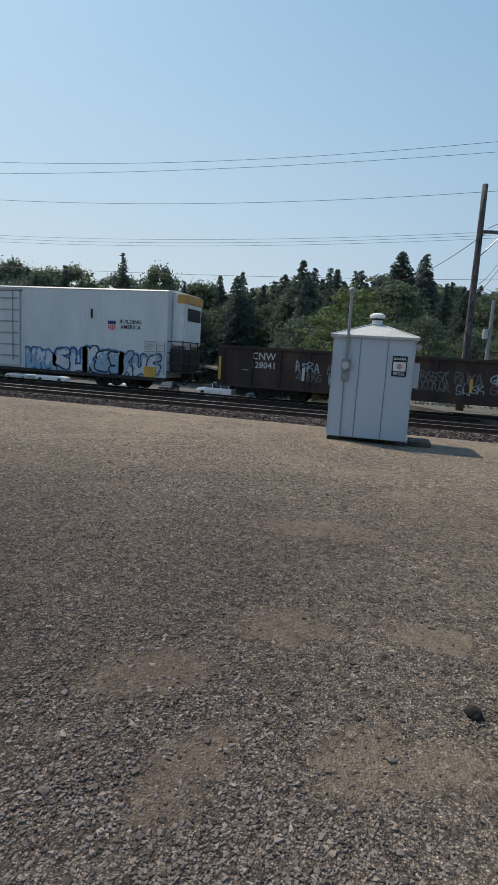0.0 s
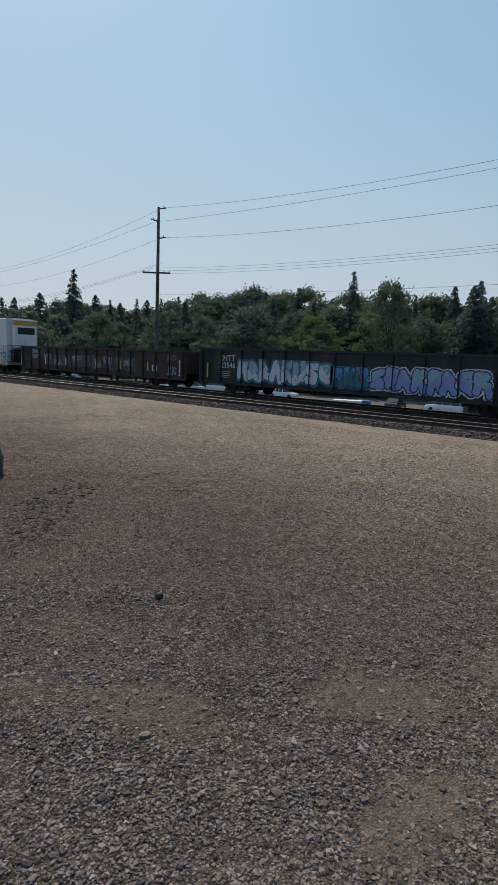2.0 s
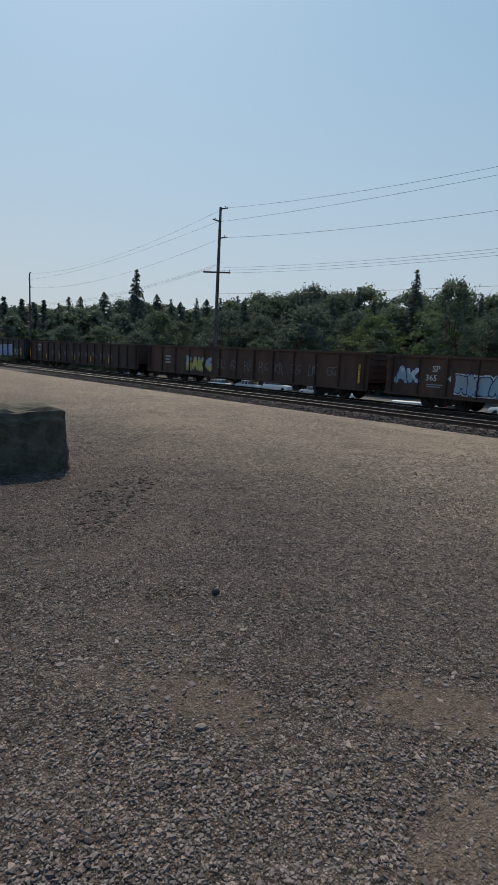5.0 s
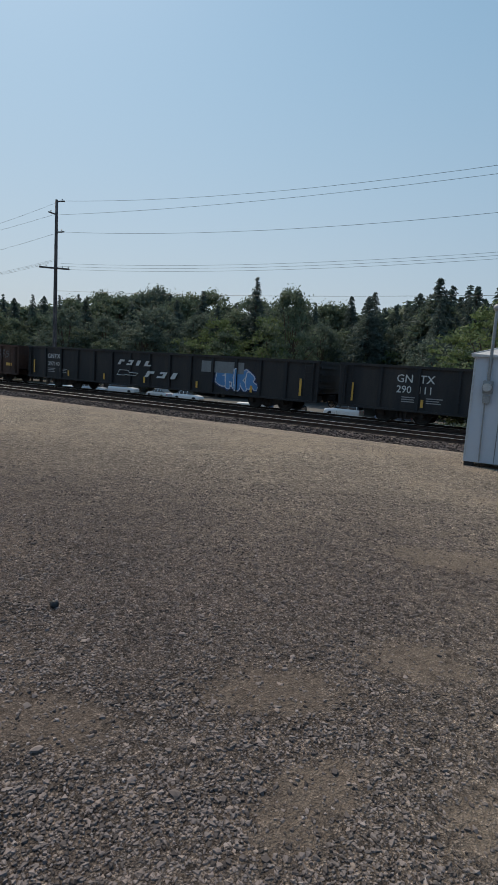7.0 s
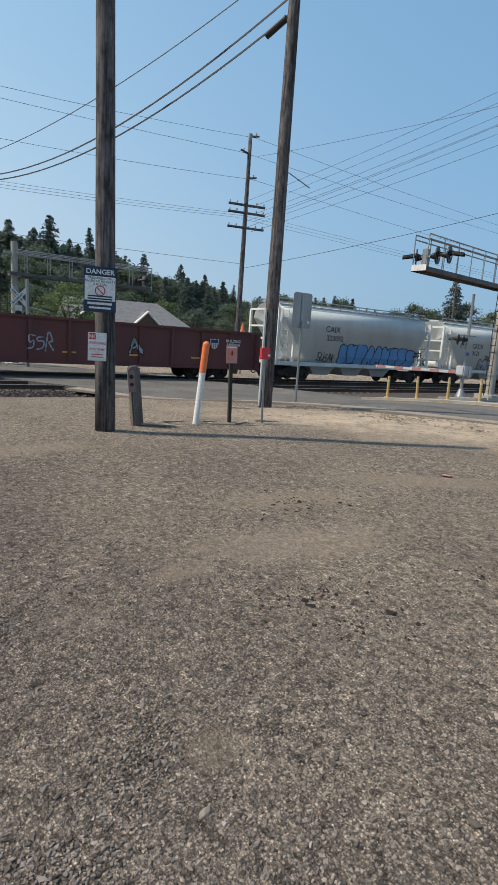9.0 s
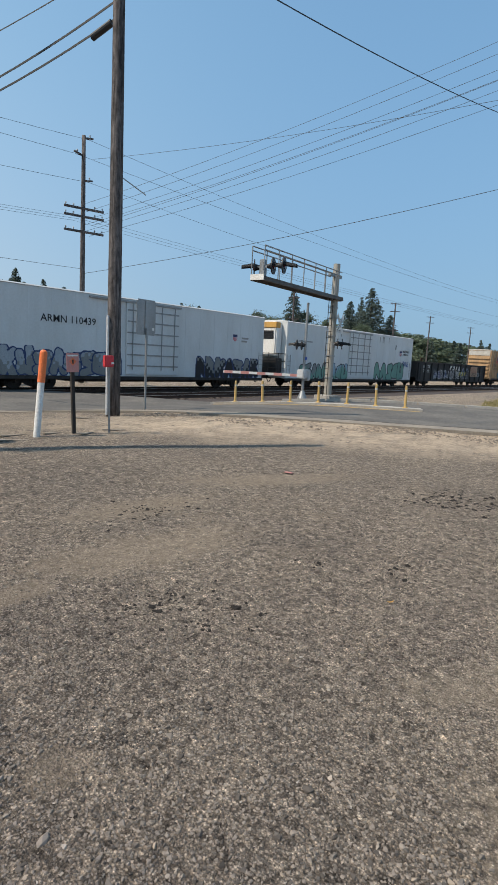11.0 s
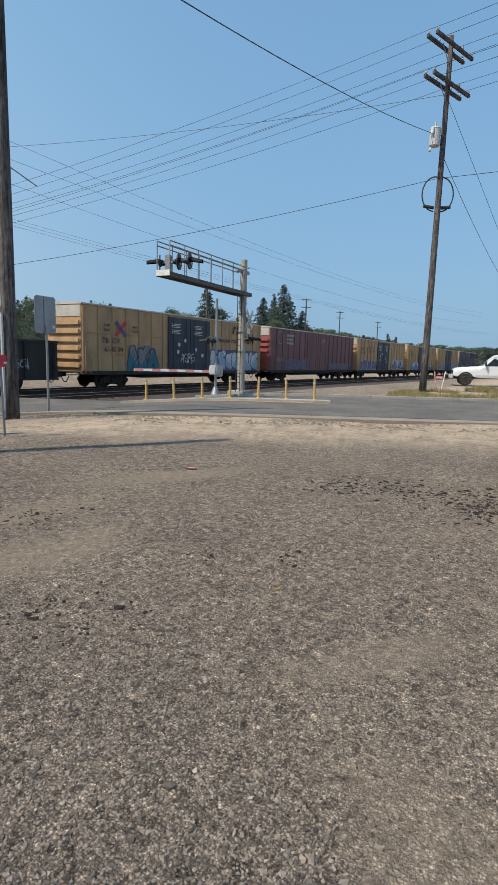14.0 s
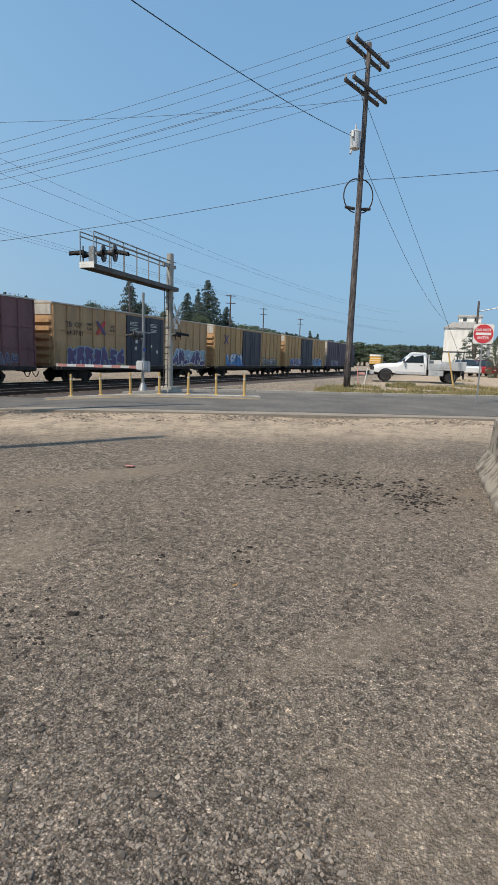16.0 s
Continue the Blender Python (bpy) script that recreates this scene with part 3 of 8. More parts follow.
def stones():
    def near(rng, n):
        d = 0.7 + 7.4 * rng.uniform(0, 1, n) ** 1.6
        a = np.radians(rng.uniform(-72, 97, n))
        p = np.stack([d * np.sin(a) + 0.2, d * np.cos(a) - 0.2, np.zeros(n)], 1)
        bare = np.zeros(n)
        for x, y, a, b, turn in BARE:
            c, s = math.cos(radians(turn)), math.sin(radians(turn))
            dx, dy = p[:, 0] - x, p[:, 1] - y
            bare = np.maximum(bare, 1.25 - np.hypot((c * dx + s * dy) / a, (c * dy - s * dx) / b))
        sunk = np.where(rng.random(n) < np.clip(bare * 1.8, 0, 0.82), 0.1, 0.0)
        return np.array([(x, y, lot_height(x, y) - d) for (x, y, _), d in zip(p, sunk)])

    def coarse(p):
        return np.clip((1.6 - p[:, 0] + 0.8 * np.sin(p[:, 0] * 2.1 + p[:, 1] * 1.3)) / 2.6, 0, 1)

    def small(rng, n, p):
        return np.clip(rng.lognormal(-5.05, 0.27, n) * (1 + 0.25 * coarse(p)), 0.004, 0.015)

    shards(120000, near, small, 5, STONE, "gravel", "loose grey gravel scattered over the lot", "gravel")

    def wider(rng, n):
        d = 0.9 + 10.5 * rng.uniform(0, 1, n) ** 1.45
        a = np.radians(rng.uniform(-74, 97, n))
        p = np.stack([d * np.sin(a) + 0.2, d * np.cos(a) - 0.2, np.zeros(n)], 1)
        bare = np.zeros(n)
        for x, y, a, b, turn in BARE:
            c, s = math.cos(radians(turn)), math.sin(radians(turn))
            dx, dy = p[:, 0] - x, p[:, 1] - y
            bare = np.maximum(bare, 1.1 - np.hypot((c * dx + s * dy) / a, (c * dy - s * dx) / b))
        keep = (rng.random(n) < 0.2 + 0.8 * coarse(p)) & (rng.random(n) > bare * 2.5)
        return np.array([(x, y, lot_height(x, y)) for x, y, _ in p[keep]])

    shards(64000, wider, lambda rng, n, p: np.clip(rng.lognormal(-4.68, 0.28, n), 0.006, 0.017), 9, STONE, "gravel", "coarse crushed stone lying on the gravel lot", "gravel", 0.72)

    def mid(rng, n):
        x, y = rng.uniform(-14, 10, n), 1.2 + 12.5 * rng.uniform(0, 1, n) ** 1.25
        keep = rng.random(n) < np.clip(0.75 - 0.42 * x, 0.12, 1.0)
        return np.array([(a, b, lot_height(a, b)) for a, b in zip(x[keep], y[keep])])

    shards(27000, mid, lambda rng, n, p: np.clip(rng.lognormal(-4.5, 0.34, n) * (0.7 + 0.3 * coarse(p)), 0.006, 0.012 + 0.012 * coarse(p)), 6, STONE, "gravel", "larger pebbles lying about the gravel lot", "gravel", 0.6)
    cobbles(900)

    def damp(rng, n):
        heap = np.array([(7.17, 2.33, 0.25), (7.53, 1.69, 0.32), (7.53, 1.05, 0.36), (7.48, 0.53, 0.3), (6.93, 0.56, 0.2), (3.99, 4.3, 0.25), (2.6, 2.48, 0.1), (2.92, 2.46, 0.12), (2.82, 2.09, 0.12), (4.22, 2.21, 0.05), (4.48, 1.62, 0.05), (-4.53, 2.5, 0.2), (-5.37, 3.22, 0.22), (-5.8, 3.99, 0.15), (-4.86, 2.8, 0.2), (-5.52, 3.6, 0.15)])
        h = heap[rng.choice(len(heap), size=n, p=heap[:, 2] / heap[:, 2].sum())]
        x = h[:, 0] + (h[:, 2] + 0.1) * rng.normal(size=n) * 0.8
        y = h[:, 1] + (h[:, 2] + 0.1) * rng.normal(size=n) * 0.5
        return np.array([(a, b, lot_height(a, b)) for a, b in zip(x, y)])

    shards(1500, damp, lambda rng, n, p: np.clip(rng.lognormal(-4.75, 0.5, n) * np.where(np.abs(p[:, 0]) > 4.4, 1.8, 1.15), 0.005, 0.045), 8, SOIL, "soil_clods", "dark damp clods of soil on the gravel", "soil", 0.5)

    def strip_clods(rng, n):
        u, w = rng.uniform(11.6, 15.6, n), rng.uniform(-12, 9, n)
        x, y = RN.x * u + RD.x * w, RN.y * u + RD.y * w
        keep = (y < 12.5) & (y > -3) & (np.sin(x * 1.9 + 1.3 * np.sin(y * 2.3)) + np.sin(y * 3.1 + x) > rng.uniform(-1.6, 1.8, n))
        return np.array([(a, b, lot_height(a, b) - 0.01) for a, b in zip(x[keep], y[keep])])

    shards(9000, strip_clods, lambda rng, n, p: np.clip(rng.lognormal(-3.75, 0.4, n), 0.01, 0.06), 12, CLOD, "earth_clods", "dry sandy clods along the road's edge", "soil", 0.5)

    def bed(rng, n):
        x = rng.uniform(-48, 14, n)
        y = rng.uniform(18.0, 21.2, n)
        z = np.where(y < 18.7, -0.97 + (y - 18) * 0.40, -0.66) + rng.uniform(-0.01, 0.03, n)
        return np.stack([x, y, z], 1)

    shards(20000, bed, lambda rng, n, p: rng.uniform(0.025, 0.065, n), 7, BALLAST, "ballast", "coarse dark ballast stones beside the rails", "ballast")


SHOULDER = worn("sandy_shoulder", (0.27, 0.235, 0.19), (0.19, 0.165, 0.14), 0.95, scale=1.4, streak=False)
SOIL = worn("damp_soil", (0.018, 0.014, 0.012), (0.034, 0.027, 0.022), 0.95, scale=20, streak=False)
ground()
road()
ballast()
track("track", NEAR_C, "empty railway track with polished rails")
track("track", TRAIN_C, "railway track that carries the freight train")

# ---- the train ----
SPEED = 19.2
CARS = []
WHEEL = FRAME = None


def truck(parent, x):
    """A two-axle bogie."""
    global WHEEL, FRAME
    t = new("bogie")
    t.parent = parent
    t.matrix_basis = pose(x, 0, 0)
    if WHEEL is None:
        bm = bmesh.new()
        lathe(bm, [(0.10, -0.09), (0.14, -0.075), (0.36, -0.06), (0.40, -0.07), (0.455, -0.07), (0.455, -0.045), (0.42, -0.035), (0.42, 0.06), (0.39, 0.06), (0.35, 0.03), (0.14, 0.05), (0.10, 0.12)], 24, pose(0, 0, 0, 90))
        WHEEL = bpy.data.meshes.new("wheel")
        bm.to_mesh(WHEEL)
        bm.free()
        WHEEL.materials.append(DARK)
        bm = bmesh.new()
        prof = [(-1.15, 0.40), (-1.15, 0.62), (-0.75, 0.72), (-0.35, 0.86), (0.35, 0.86), (0.75, 0.72), (1.15, 0.62), (1.15, 0.40), (0.7, 0.40), (0.35, 0.24), (-0.35, 0.24), (-0.7, 0.40)]
        a = [bm.verts.new((u, -0.07, v)) for u, v in prof]
        b = [bm.verts.new((u, 0.07, v)) for u, v in prof]
        bm.faces.new(a)
        bm.faces.new(b[::-1])
        for i in range(len(prof)):
            bm.faces.new((a[i], b[i], b[(i + 1) % len(prof)], a[(i + 1) % len(prof)]))
        for sx in (-0.2, 0.0, 0.2):
            rod(bm, (sx, -0.10, 0.30), (sx, -0.10, 0.62), 0.08, n=10)
        for sx in (-0.89, 0.89):
            rod(bm, (sx, -0.16, 0.46), (sx, 0.0, 0.46), 0.13, n=12)
        bmesh.ops.recalc_face_normals(bm, faces=bm.faces[:])
        FRAME = bpy.data.meshes.new("side_frame")
        bm.to_mesh(FRAME)
        bm.free()
        FRAME.materials.append(DARK)
    for sx in (-0.89, 0.89):
        for sy in (-1, 1):
            mesh_part("wheel", WHEEL, None, t, m=pose(sx, 0.75 * sy, 0.455, 0, 0, 0 if sy < 0 else 180))
    for sy in (-1, 1):
        mesh_part("side_frame", FRAME, None, t, m=pose(0, 1.0 * sy, 0, 0, 0, 0 if sy < 0 else 180))
    bm = bmesh.new()
    box(bm, -0.22, 0.22, -0.95, 0.95, 0.45, 0.85, bevel=0.03)
    part("bolster", bm, DARK, t)
    return t


def couplers(car, half):
    for s in (-1, 1):
        bm = bmesh.new()
        box(bm, s * half, s * (half + 0.55), -0.13, 0.13, 0.72, 0.98, bevel=0.02)
        box(bm, s * (half + 0.42), s * (half + 0.66), -0.22, 0.16, 0.66, 1.02, bevel=0.05)
        part("coupler", bm, DARK, car)
        bm = bmesh.new()
        for i in range(6):
            a = i / 6 * math.pi
            b = (i + 1) / 6 * math.pi
            rod(bm, (s * (half + 0.1 + 0.09 * i), -0.45, 0.75 - 0.35 * math.sin(a)), (s * (half + 0.1 + 0.09 * (i + 1)), -0.45, 0.75 - 0.35 * math.sin(b)), 0.03, n=6)
        part("air_hose", bm, RUBBER, car)


def ladder(name, car, x, y, z0, z1, mat, wide=0.42, n=5):
    bm = bmesh.new()
    for sx in (-wide / 2, wide / 2):
        rod(bm, (x + sx, y, z0), (x + sx, y, z1), 0.018, n=5)
    for i in range(n):
        z = z0 + (z1 - z0) * (i + 0.5) / n
        rod(bm, (x - wide / 2, y, z), (x + wide / 2, y, z), 0.014, n=5)
    part(name, bm, mat, car)


def gondola(s0, s1, top, mat, ribs, label, group="gondola cars of the train"):
    """An open-topped gondola between s0 and s1 along the train, its rim at that height over the rail."""
    half = (s1 - s0) / 2
    car = thing("gondola_car", pose(0, 0, 0), label, "freight car", group)
    floor = 1.05
    for y in (-1.5, 1.44):
        part("side_wall", boxed(-half, half, y, y + 0.06, 0.70, top - 0.12), mat, car)
    for x in (-half, half - 0.08):
        part("end_wall", boxed(x, x + 0.08, -1.44, 1.44, floor, top - 0.12), mat, car)
    part("floor", boxed(-half + 0.08, half - 0.08, -1.44, 1.44, floor, floor + 0.08), mat, car)
    bm = bmesh.new()
    for y in (-1.52, 1.52):
        box(bm, -half - 0.02, half + 0.02, y - 0.08, y + 0.08, top - 0.12, top, bevel=0.015)
    for x in (-half, half):
        box(bm, x - 0.07, x + 0.07, -1.44, 1.44, top - 0.12, top, bevel=0.015)
    part("top_rail", bm, mat, car)
    bm = bmesh.new()
    for y in (-1.53, 1.53):
        box(bm, -half, half, y - 0.07, y + 0.07, 0.60, 0.70, bevel=0.015)
    prism(bm, [(-0.5, 0.9), (0.5, 0.9), (0.35, 0.6), (-0.35, 0.6)], -half * 0.95, half * 0.95)
    part("side_sill", bm, mat, car)
    me = None
    for i in range(ribs):
        x = -half + 0.28 + (2 * half - 0.56) * i / (ribs - 1)
        for y in (-1, 1):
            if me is None:
                bm = bmesh.new()
                box(bm, -0.09, 0.09, -0.11, 0.0, 0.70, top - 0.12, bevel=0.03)
                me = part("rib", bm, mat, car, m=pose(x, -1.5, 0)).data
            else:
                mesh_part("rib", me, None, car, m=pose(x, 1.5 * y, 0, 0, 0, 0 if y < 0 else 180))
    for x in (-half * 0.72, half * 0.72):
        truck(car, x)
    couplers(car, half)
    for s in (-1, 1):
        ladder("ladder", car, s * (half - 0.45), -1.64, 0.9, top - 0.1, mat, n=5)
        bm = bmesh.new()
        for k in range(4):
            box(bm, s * half, s * (half + 0.07), -1.35, 1.35, 1.25 + 0.34 * k, 1.40 + 0.34 * k, bevel=0.03)
        part("end_rib", bm, mat, car)
    CARS.append((car, (s0 + s1) / 2))
    return car, half


def stripe(car, x, z0, z1, mat=None, wide=0.12):
    part("reflector", boxed(x - wide / 2, x + wide / 2, -1.632, -1.612, z0, z1), mat or YELLOW, car, "vertical reflective strip")


GOND = []
for s0, s1, top, mat, ribs, label in (
    (-8.7, 12.5, 2.52, GOND_RUST, 16, "dark rusty steel gondola car with chalky scrawls"),
    (13.7, 35.1, 2.78, GOND_BLACK, 14, "black steel gondola car with large white and blue graffiti"),
    (36.4, 57.6, 2.62, GOND_RUST, 16, "dark rusty steel gondola car with yellow reflectors"),
    (59.0, 79.7, 2.66, GOND_BROWN, 13, "brown steel gondola car with faded scrawls"),
    (80.8, 102.0, 2.62, GOND_BROWN, 15, "brown steel gondola car with pale blue graffiti"),
    (103.05, 124.2, 2.66, GOND_BLACK, 15, "black steel gondola car with white lettering and bubble graffiti"),
    (125.3, 146.4, 2.66, GOND_BLACK, 13, "black steel gondola car with large white lettering"),
    (147.5, 168.6, 2.66, GOND_BLACK, 13, "black steel gondola car covered in yellow and grey graffiti"),
    (169.8, 190.4, 2.62, GOND_RED, 13, "oxide red steel gondola car with white lettering"),
    (267.6, 289.4, 2.72, GOND_BLACK, 13, "black steel gondola car with white outline graffiti"),
):
    GOND.append(gondola(s0, s1, top, mat, ribs, label))


def boxcar(s0, s1, mat, end_mat, door_mat, label, top=5.05):
    half = (s1 - s0) / 2
    car = thing("boxcar", pose(0, 0, 0), label, "freight car", "boxcars of the train")
    part("body", boxed(-half, half, -1.52, 1.52, 1.05, top - 0.16, bevel=0.02), mat, car)
    bm = bmesh.new()
    prism(bm, [(-1.58, top - 0.16), (1.58, top - 0.16), (1.58, top - 0.08), (0.9, top), (-0.9, top), (-1.58, top - 0.08)], -half - 0.05, half + 0.05)
    part("roof", bm, BOX_ROOF, car)
    bm = bmesh.new()
    for y in (-1.55, 1.55):
        box(bm, -half, half, y - 0.07, y + 0.07, 0.85, 1.08, bevel=0.015)
    prism(bm, [(-1.35, 0.9), (1.35, 0.9), (1.1, 0.6), (-1.1, 0.6)], -half * 0.45, half * 0.45)
    part("side_sill", bm, DARK, car)
    me = None
    n = int(2 * half / 1.15)
    for i in range(n + 1):
        x = -half + 0.06 + (2 * half - 0.12) * i / n
        if abs(x) < 2.5:
            continue
        if me is None:
            bm = bmesh.new()
            box(bm, -0.045, 0.045, -0.07, 0.0, 1.1, top - 0.18, bevel=0.02)
            me = part("rib", bm, mat, car, m=pose(x, -1.52, 0)).data
        else:
            mesh_part("rib", me, None, car, m=pose(x, -1.52, 0))
    for z in (2.1, 3.3):
        for sx in (-1, 1):
            part("side_rail", boxed(sx * 2.55, sx * (half - 0.05), -1.575, -1.52, z, z + 0.06), mat, car)
    for i in range(2):
        x0 = -2.4 + 2.4 * i
        d = part("door", boxed(x0 + 0.02, x0 + 2.38, -1.61, -1.522, 1.12, top - 0.3, bevel=0.02), door_mat, car)
        bm = bmesh.new()
        for k in range(5):
            box(bm, x0 + 0.12, x0 + 2.28, -1.645, -1.61, 1.4 + 0.68 * k, 1.48 + 0.68 * k, bevel=0.012)
        for xx in (x0 + 0.5, x0 + 1.9):
            rod(bm, (xx, -1.66, 1.2), (xx, -1.66, top - 0.35), 0.022, n=6)
        part("door_bar", bm, door_mat, d)
    for s in (-1, 1):
        e = part("end_wall", boxed(s * half, s * (half + 0.02), -1.48, 1.48, 1.05, top - 0.2), end_mat or mat, car)
        for k in range(6):
            z = 1.22 + 0.49 * k
            bm = bmesh.new()
            box(bm, s * (half + 0.02), s * (half + 0.15), -1.44, 1.44, z, z + 0.34, bevel=0.06)
            part("corrugation", bm, end_mat or mat, e)
        part("top_panel", boxed(s * (half + 0.02), s * (half + 0.05), -1.44, 1.44, 4.2, top - 0.22), BOX_ROOF, e, "pale panel under the roof")
        ladder("ladder", car, s * (half - 0.35), -1.66, 0.9, 2.6, mat, n=5)
        bm = bmesh.new()
        box(bm, s * (half + 0.02), s * (half + 0.4), -1.4, 1.4, 1.0, 1.05)
        part("end_platform", bm, DARK, car)
    for x in (-half * 0.70, half * 0.70):
        truck(car, x)
    couplers(car, half)
    CARS.append((car, (s0 + s1) / 2))
    return car, half


UNIT_ORANGE = worn("unit_orange", (0.60, 0.33, 0.08), (0.45, 0.27, 0.1), 0.6, scale=3)


def reefer(s0, s1, label, unit_end=1, top=5.0):
    """A refrigerated boxcar: smooth white sides, a framed plug door, a cooling unit on one end."""
    half = (s1 - s0) / 2
    car = thing("refrigerator_car", pose(0, 0, 0), label, "freight car", "refrigerator cars of the train")
    x0, x1 = -half, half
    part("body", boxed(x0, x1, -1.52, 1.52, 0.74, top - 0.08, bevel=0.025), REEFER, car)
    bm = bmesh.new()
    prism(bm, [(-1.56, top - 0.08), (1.56, top - 0.08), (1.5, top - 0.02), (0.8, top + 0.05), (-0.8, top + 0.05), (-1.5, top - 0.02)], x0 - 0.03, x1 + 0.03)
    part("roof", bm, REEFER, car)
    n = int(2 * half / 1.22)
    me = None
    for i in range(1, n):
        x = x0 + (x1 - x0) * i / n
        if abs(x) < 2.1:
            continue
        if me is None:
            me = part("panel_seam", boxed(-0.025, 0.025, -0.006, 0.0, 0.78, top - 0.12), REEFER, car, m=pose(x, -1.52, 0)).data
        else:
            mesh_part("panel_seam", me, None, car, m=pose(x, -1.52, 0))
    d = part("door", boxed(-1.9, 1.9, -1.60, -1.53, 0.85, top - 0.28, bevel=0.02), REEFER, car)
    bm = bmesh.new()
    for k in range(6):
        box(bm, -1.85, 1.85, -1.635, -1.60, 1.3 + 0.6 * k, 1.38 + 0.6 * k, bevel=0.012)
    for xx in (-1.5, -0.55, 0.55, 1.5):
        rod(bm, (xx, -1.65, 1.1), (xx, -1.65, top - 0.3), 0.025, n=6)
    part("door_bar", bm, GALV, d)
    part("door_track", boxed(-4.2, 2.0, -1.66, -1.53, top - 0.27, top - 0.17, bevel=0.01), GALV, car)
    bm = bmesh.new()
    for y in (-1.52, 1.52):
        box(bm, x0, x1, y - 0.06, y + 0.06, 0.56, 0.74, bevel=0.01)
    prism(bm, [(-1.3, 0.8), (1.3, 0.8), (1.1, 0.42), (-1.1, 0.42)], -half * 0.5, half * 0.5)
    part("side_sill", bm, DARK, car)
    u = unit_end
    unit = part("cooling_unit", boxed(u * half, u * (half + 0.75), -1.05, 1.05, 2.35, top - 0.1, bevel=0.08), WHITE, car, "white cooling unit with a yellow grille")
    part("grille", boxed(u * (half + 0.28), u * (half + 0.80), -1.09, 1.09, top - 0.58, top - 0.16, bevel=0.03), UNIT_ORANGE, unit)
    bm = bmesh.new()
    for k in range(5):
        box(bm, u * (half + 0.76), u * (half + 0.79), -0.85, 0.85, top - 1.35 + 0.11 * k, top - 1.29 + 0.11 * k)
    box(bm, u * (half + 0.7), u * (half + 0.765), -0.8, 0.8, top - 1.40, top - 0.78)
    part("vent", bm, BLACK, unit)
    bm = bmesh.new()
    box(bm, u * half, u * (half + 0.85), -1.5, 1.5, 1.0, 1.08)
    for y in (-1.45, -0.5, 0.5, 1.45):
        rod(bm, (u * (half + 0.82), y, 1.05), (u * (half + 0.82), y, 2.6), 0.03, n=6)
    for z in (1.5, 2.0, 2.55):
        rod(bm, (u * (half + 0.82), -1.45, z), (u * (half + 0.82), 1.45, z), 0.025, n=6)
        rod(bm, (u * (half + 0.02), -1.45, z), (u * (half + 0.82), -1.45, z), 0.025, n=6)
    box(bm, u * (half + 0.05), u * (half + 0.7), -1.2, 1.2, 1.1, 2.2, bevel=0.03)
    part("end_platform", bm, BLACK, car)
    for s in (-1, 1):
        ladder("ladder", car, s * (half - 0.3), -1.58, 0.9, 2.5, GALV, n=5)
    for x in (-half * 0.70, half * 0.70):
        truck(car, x)
    couplers(car, half + 0.2)
    CARS.append((car, (s0 + s1) / 2))
    return car, half


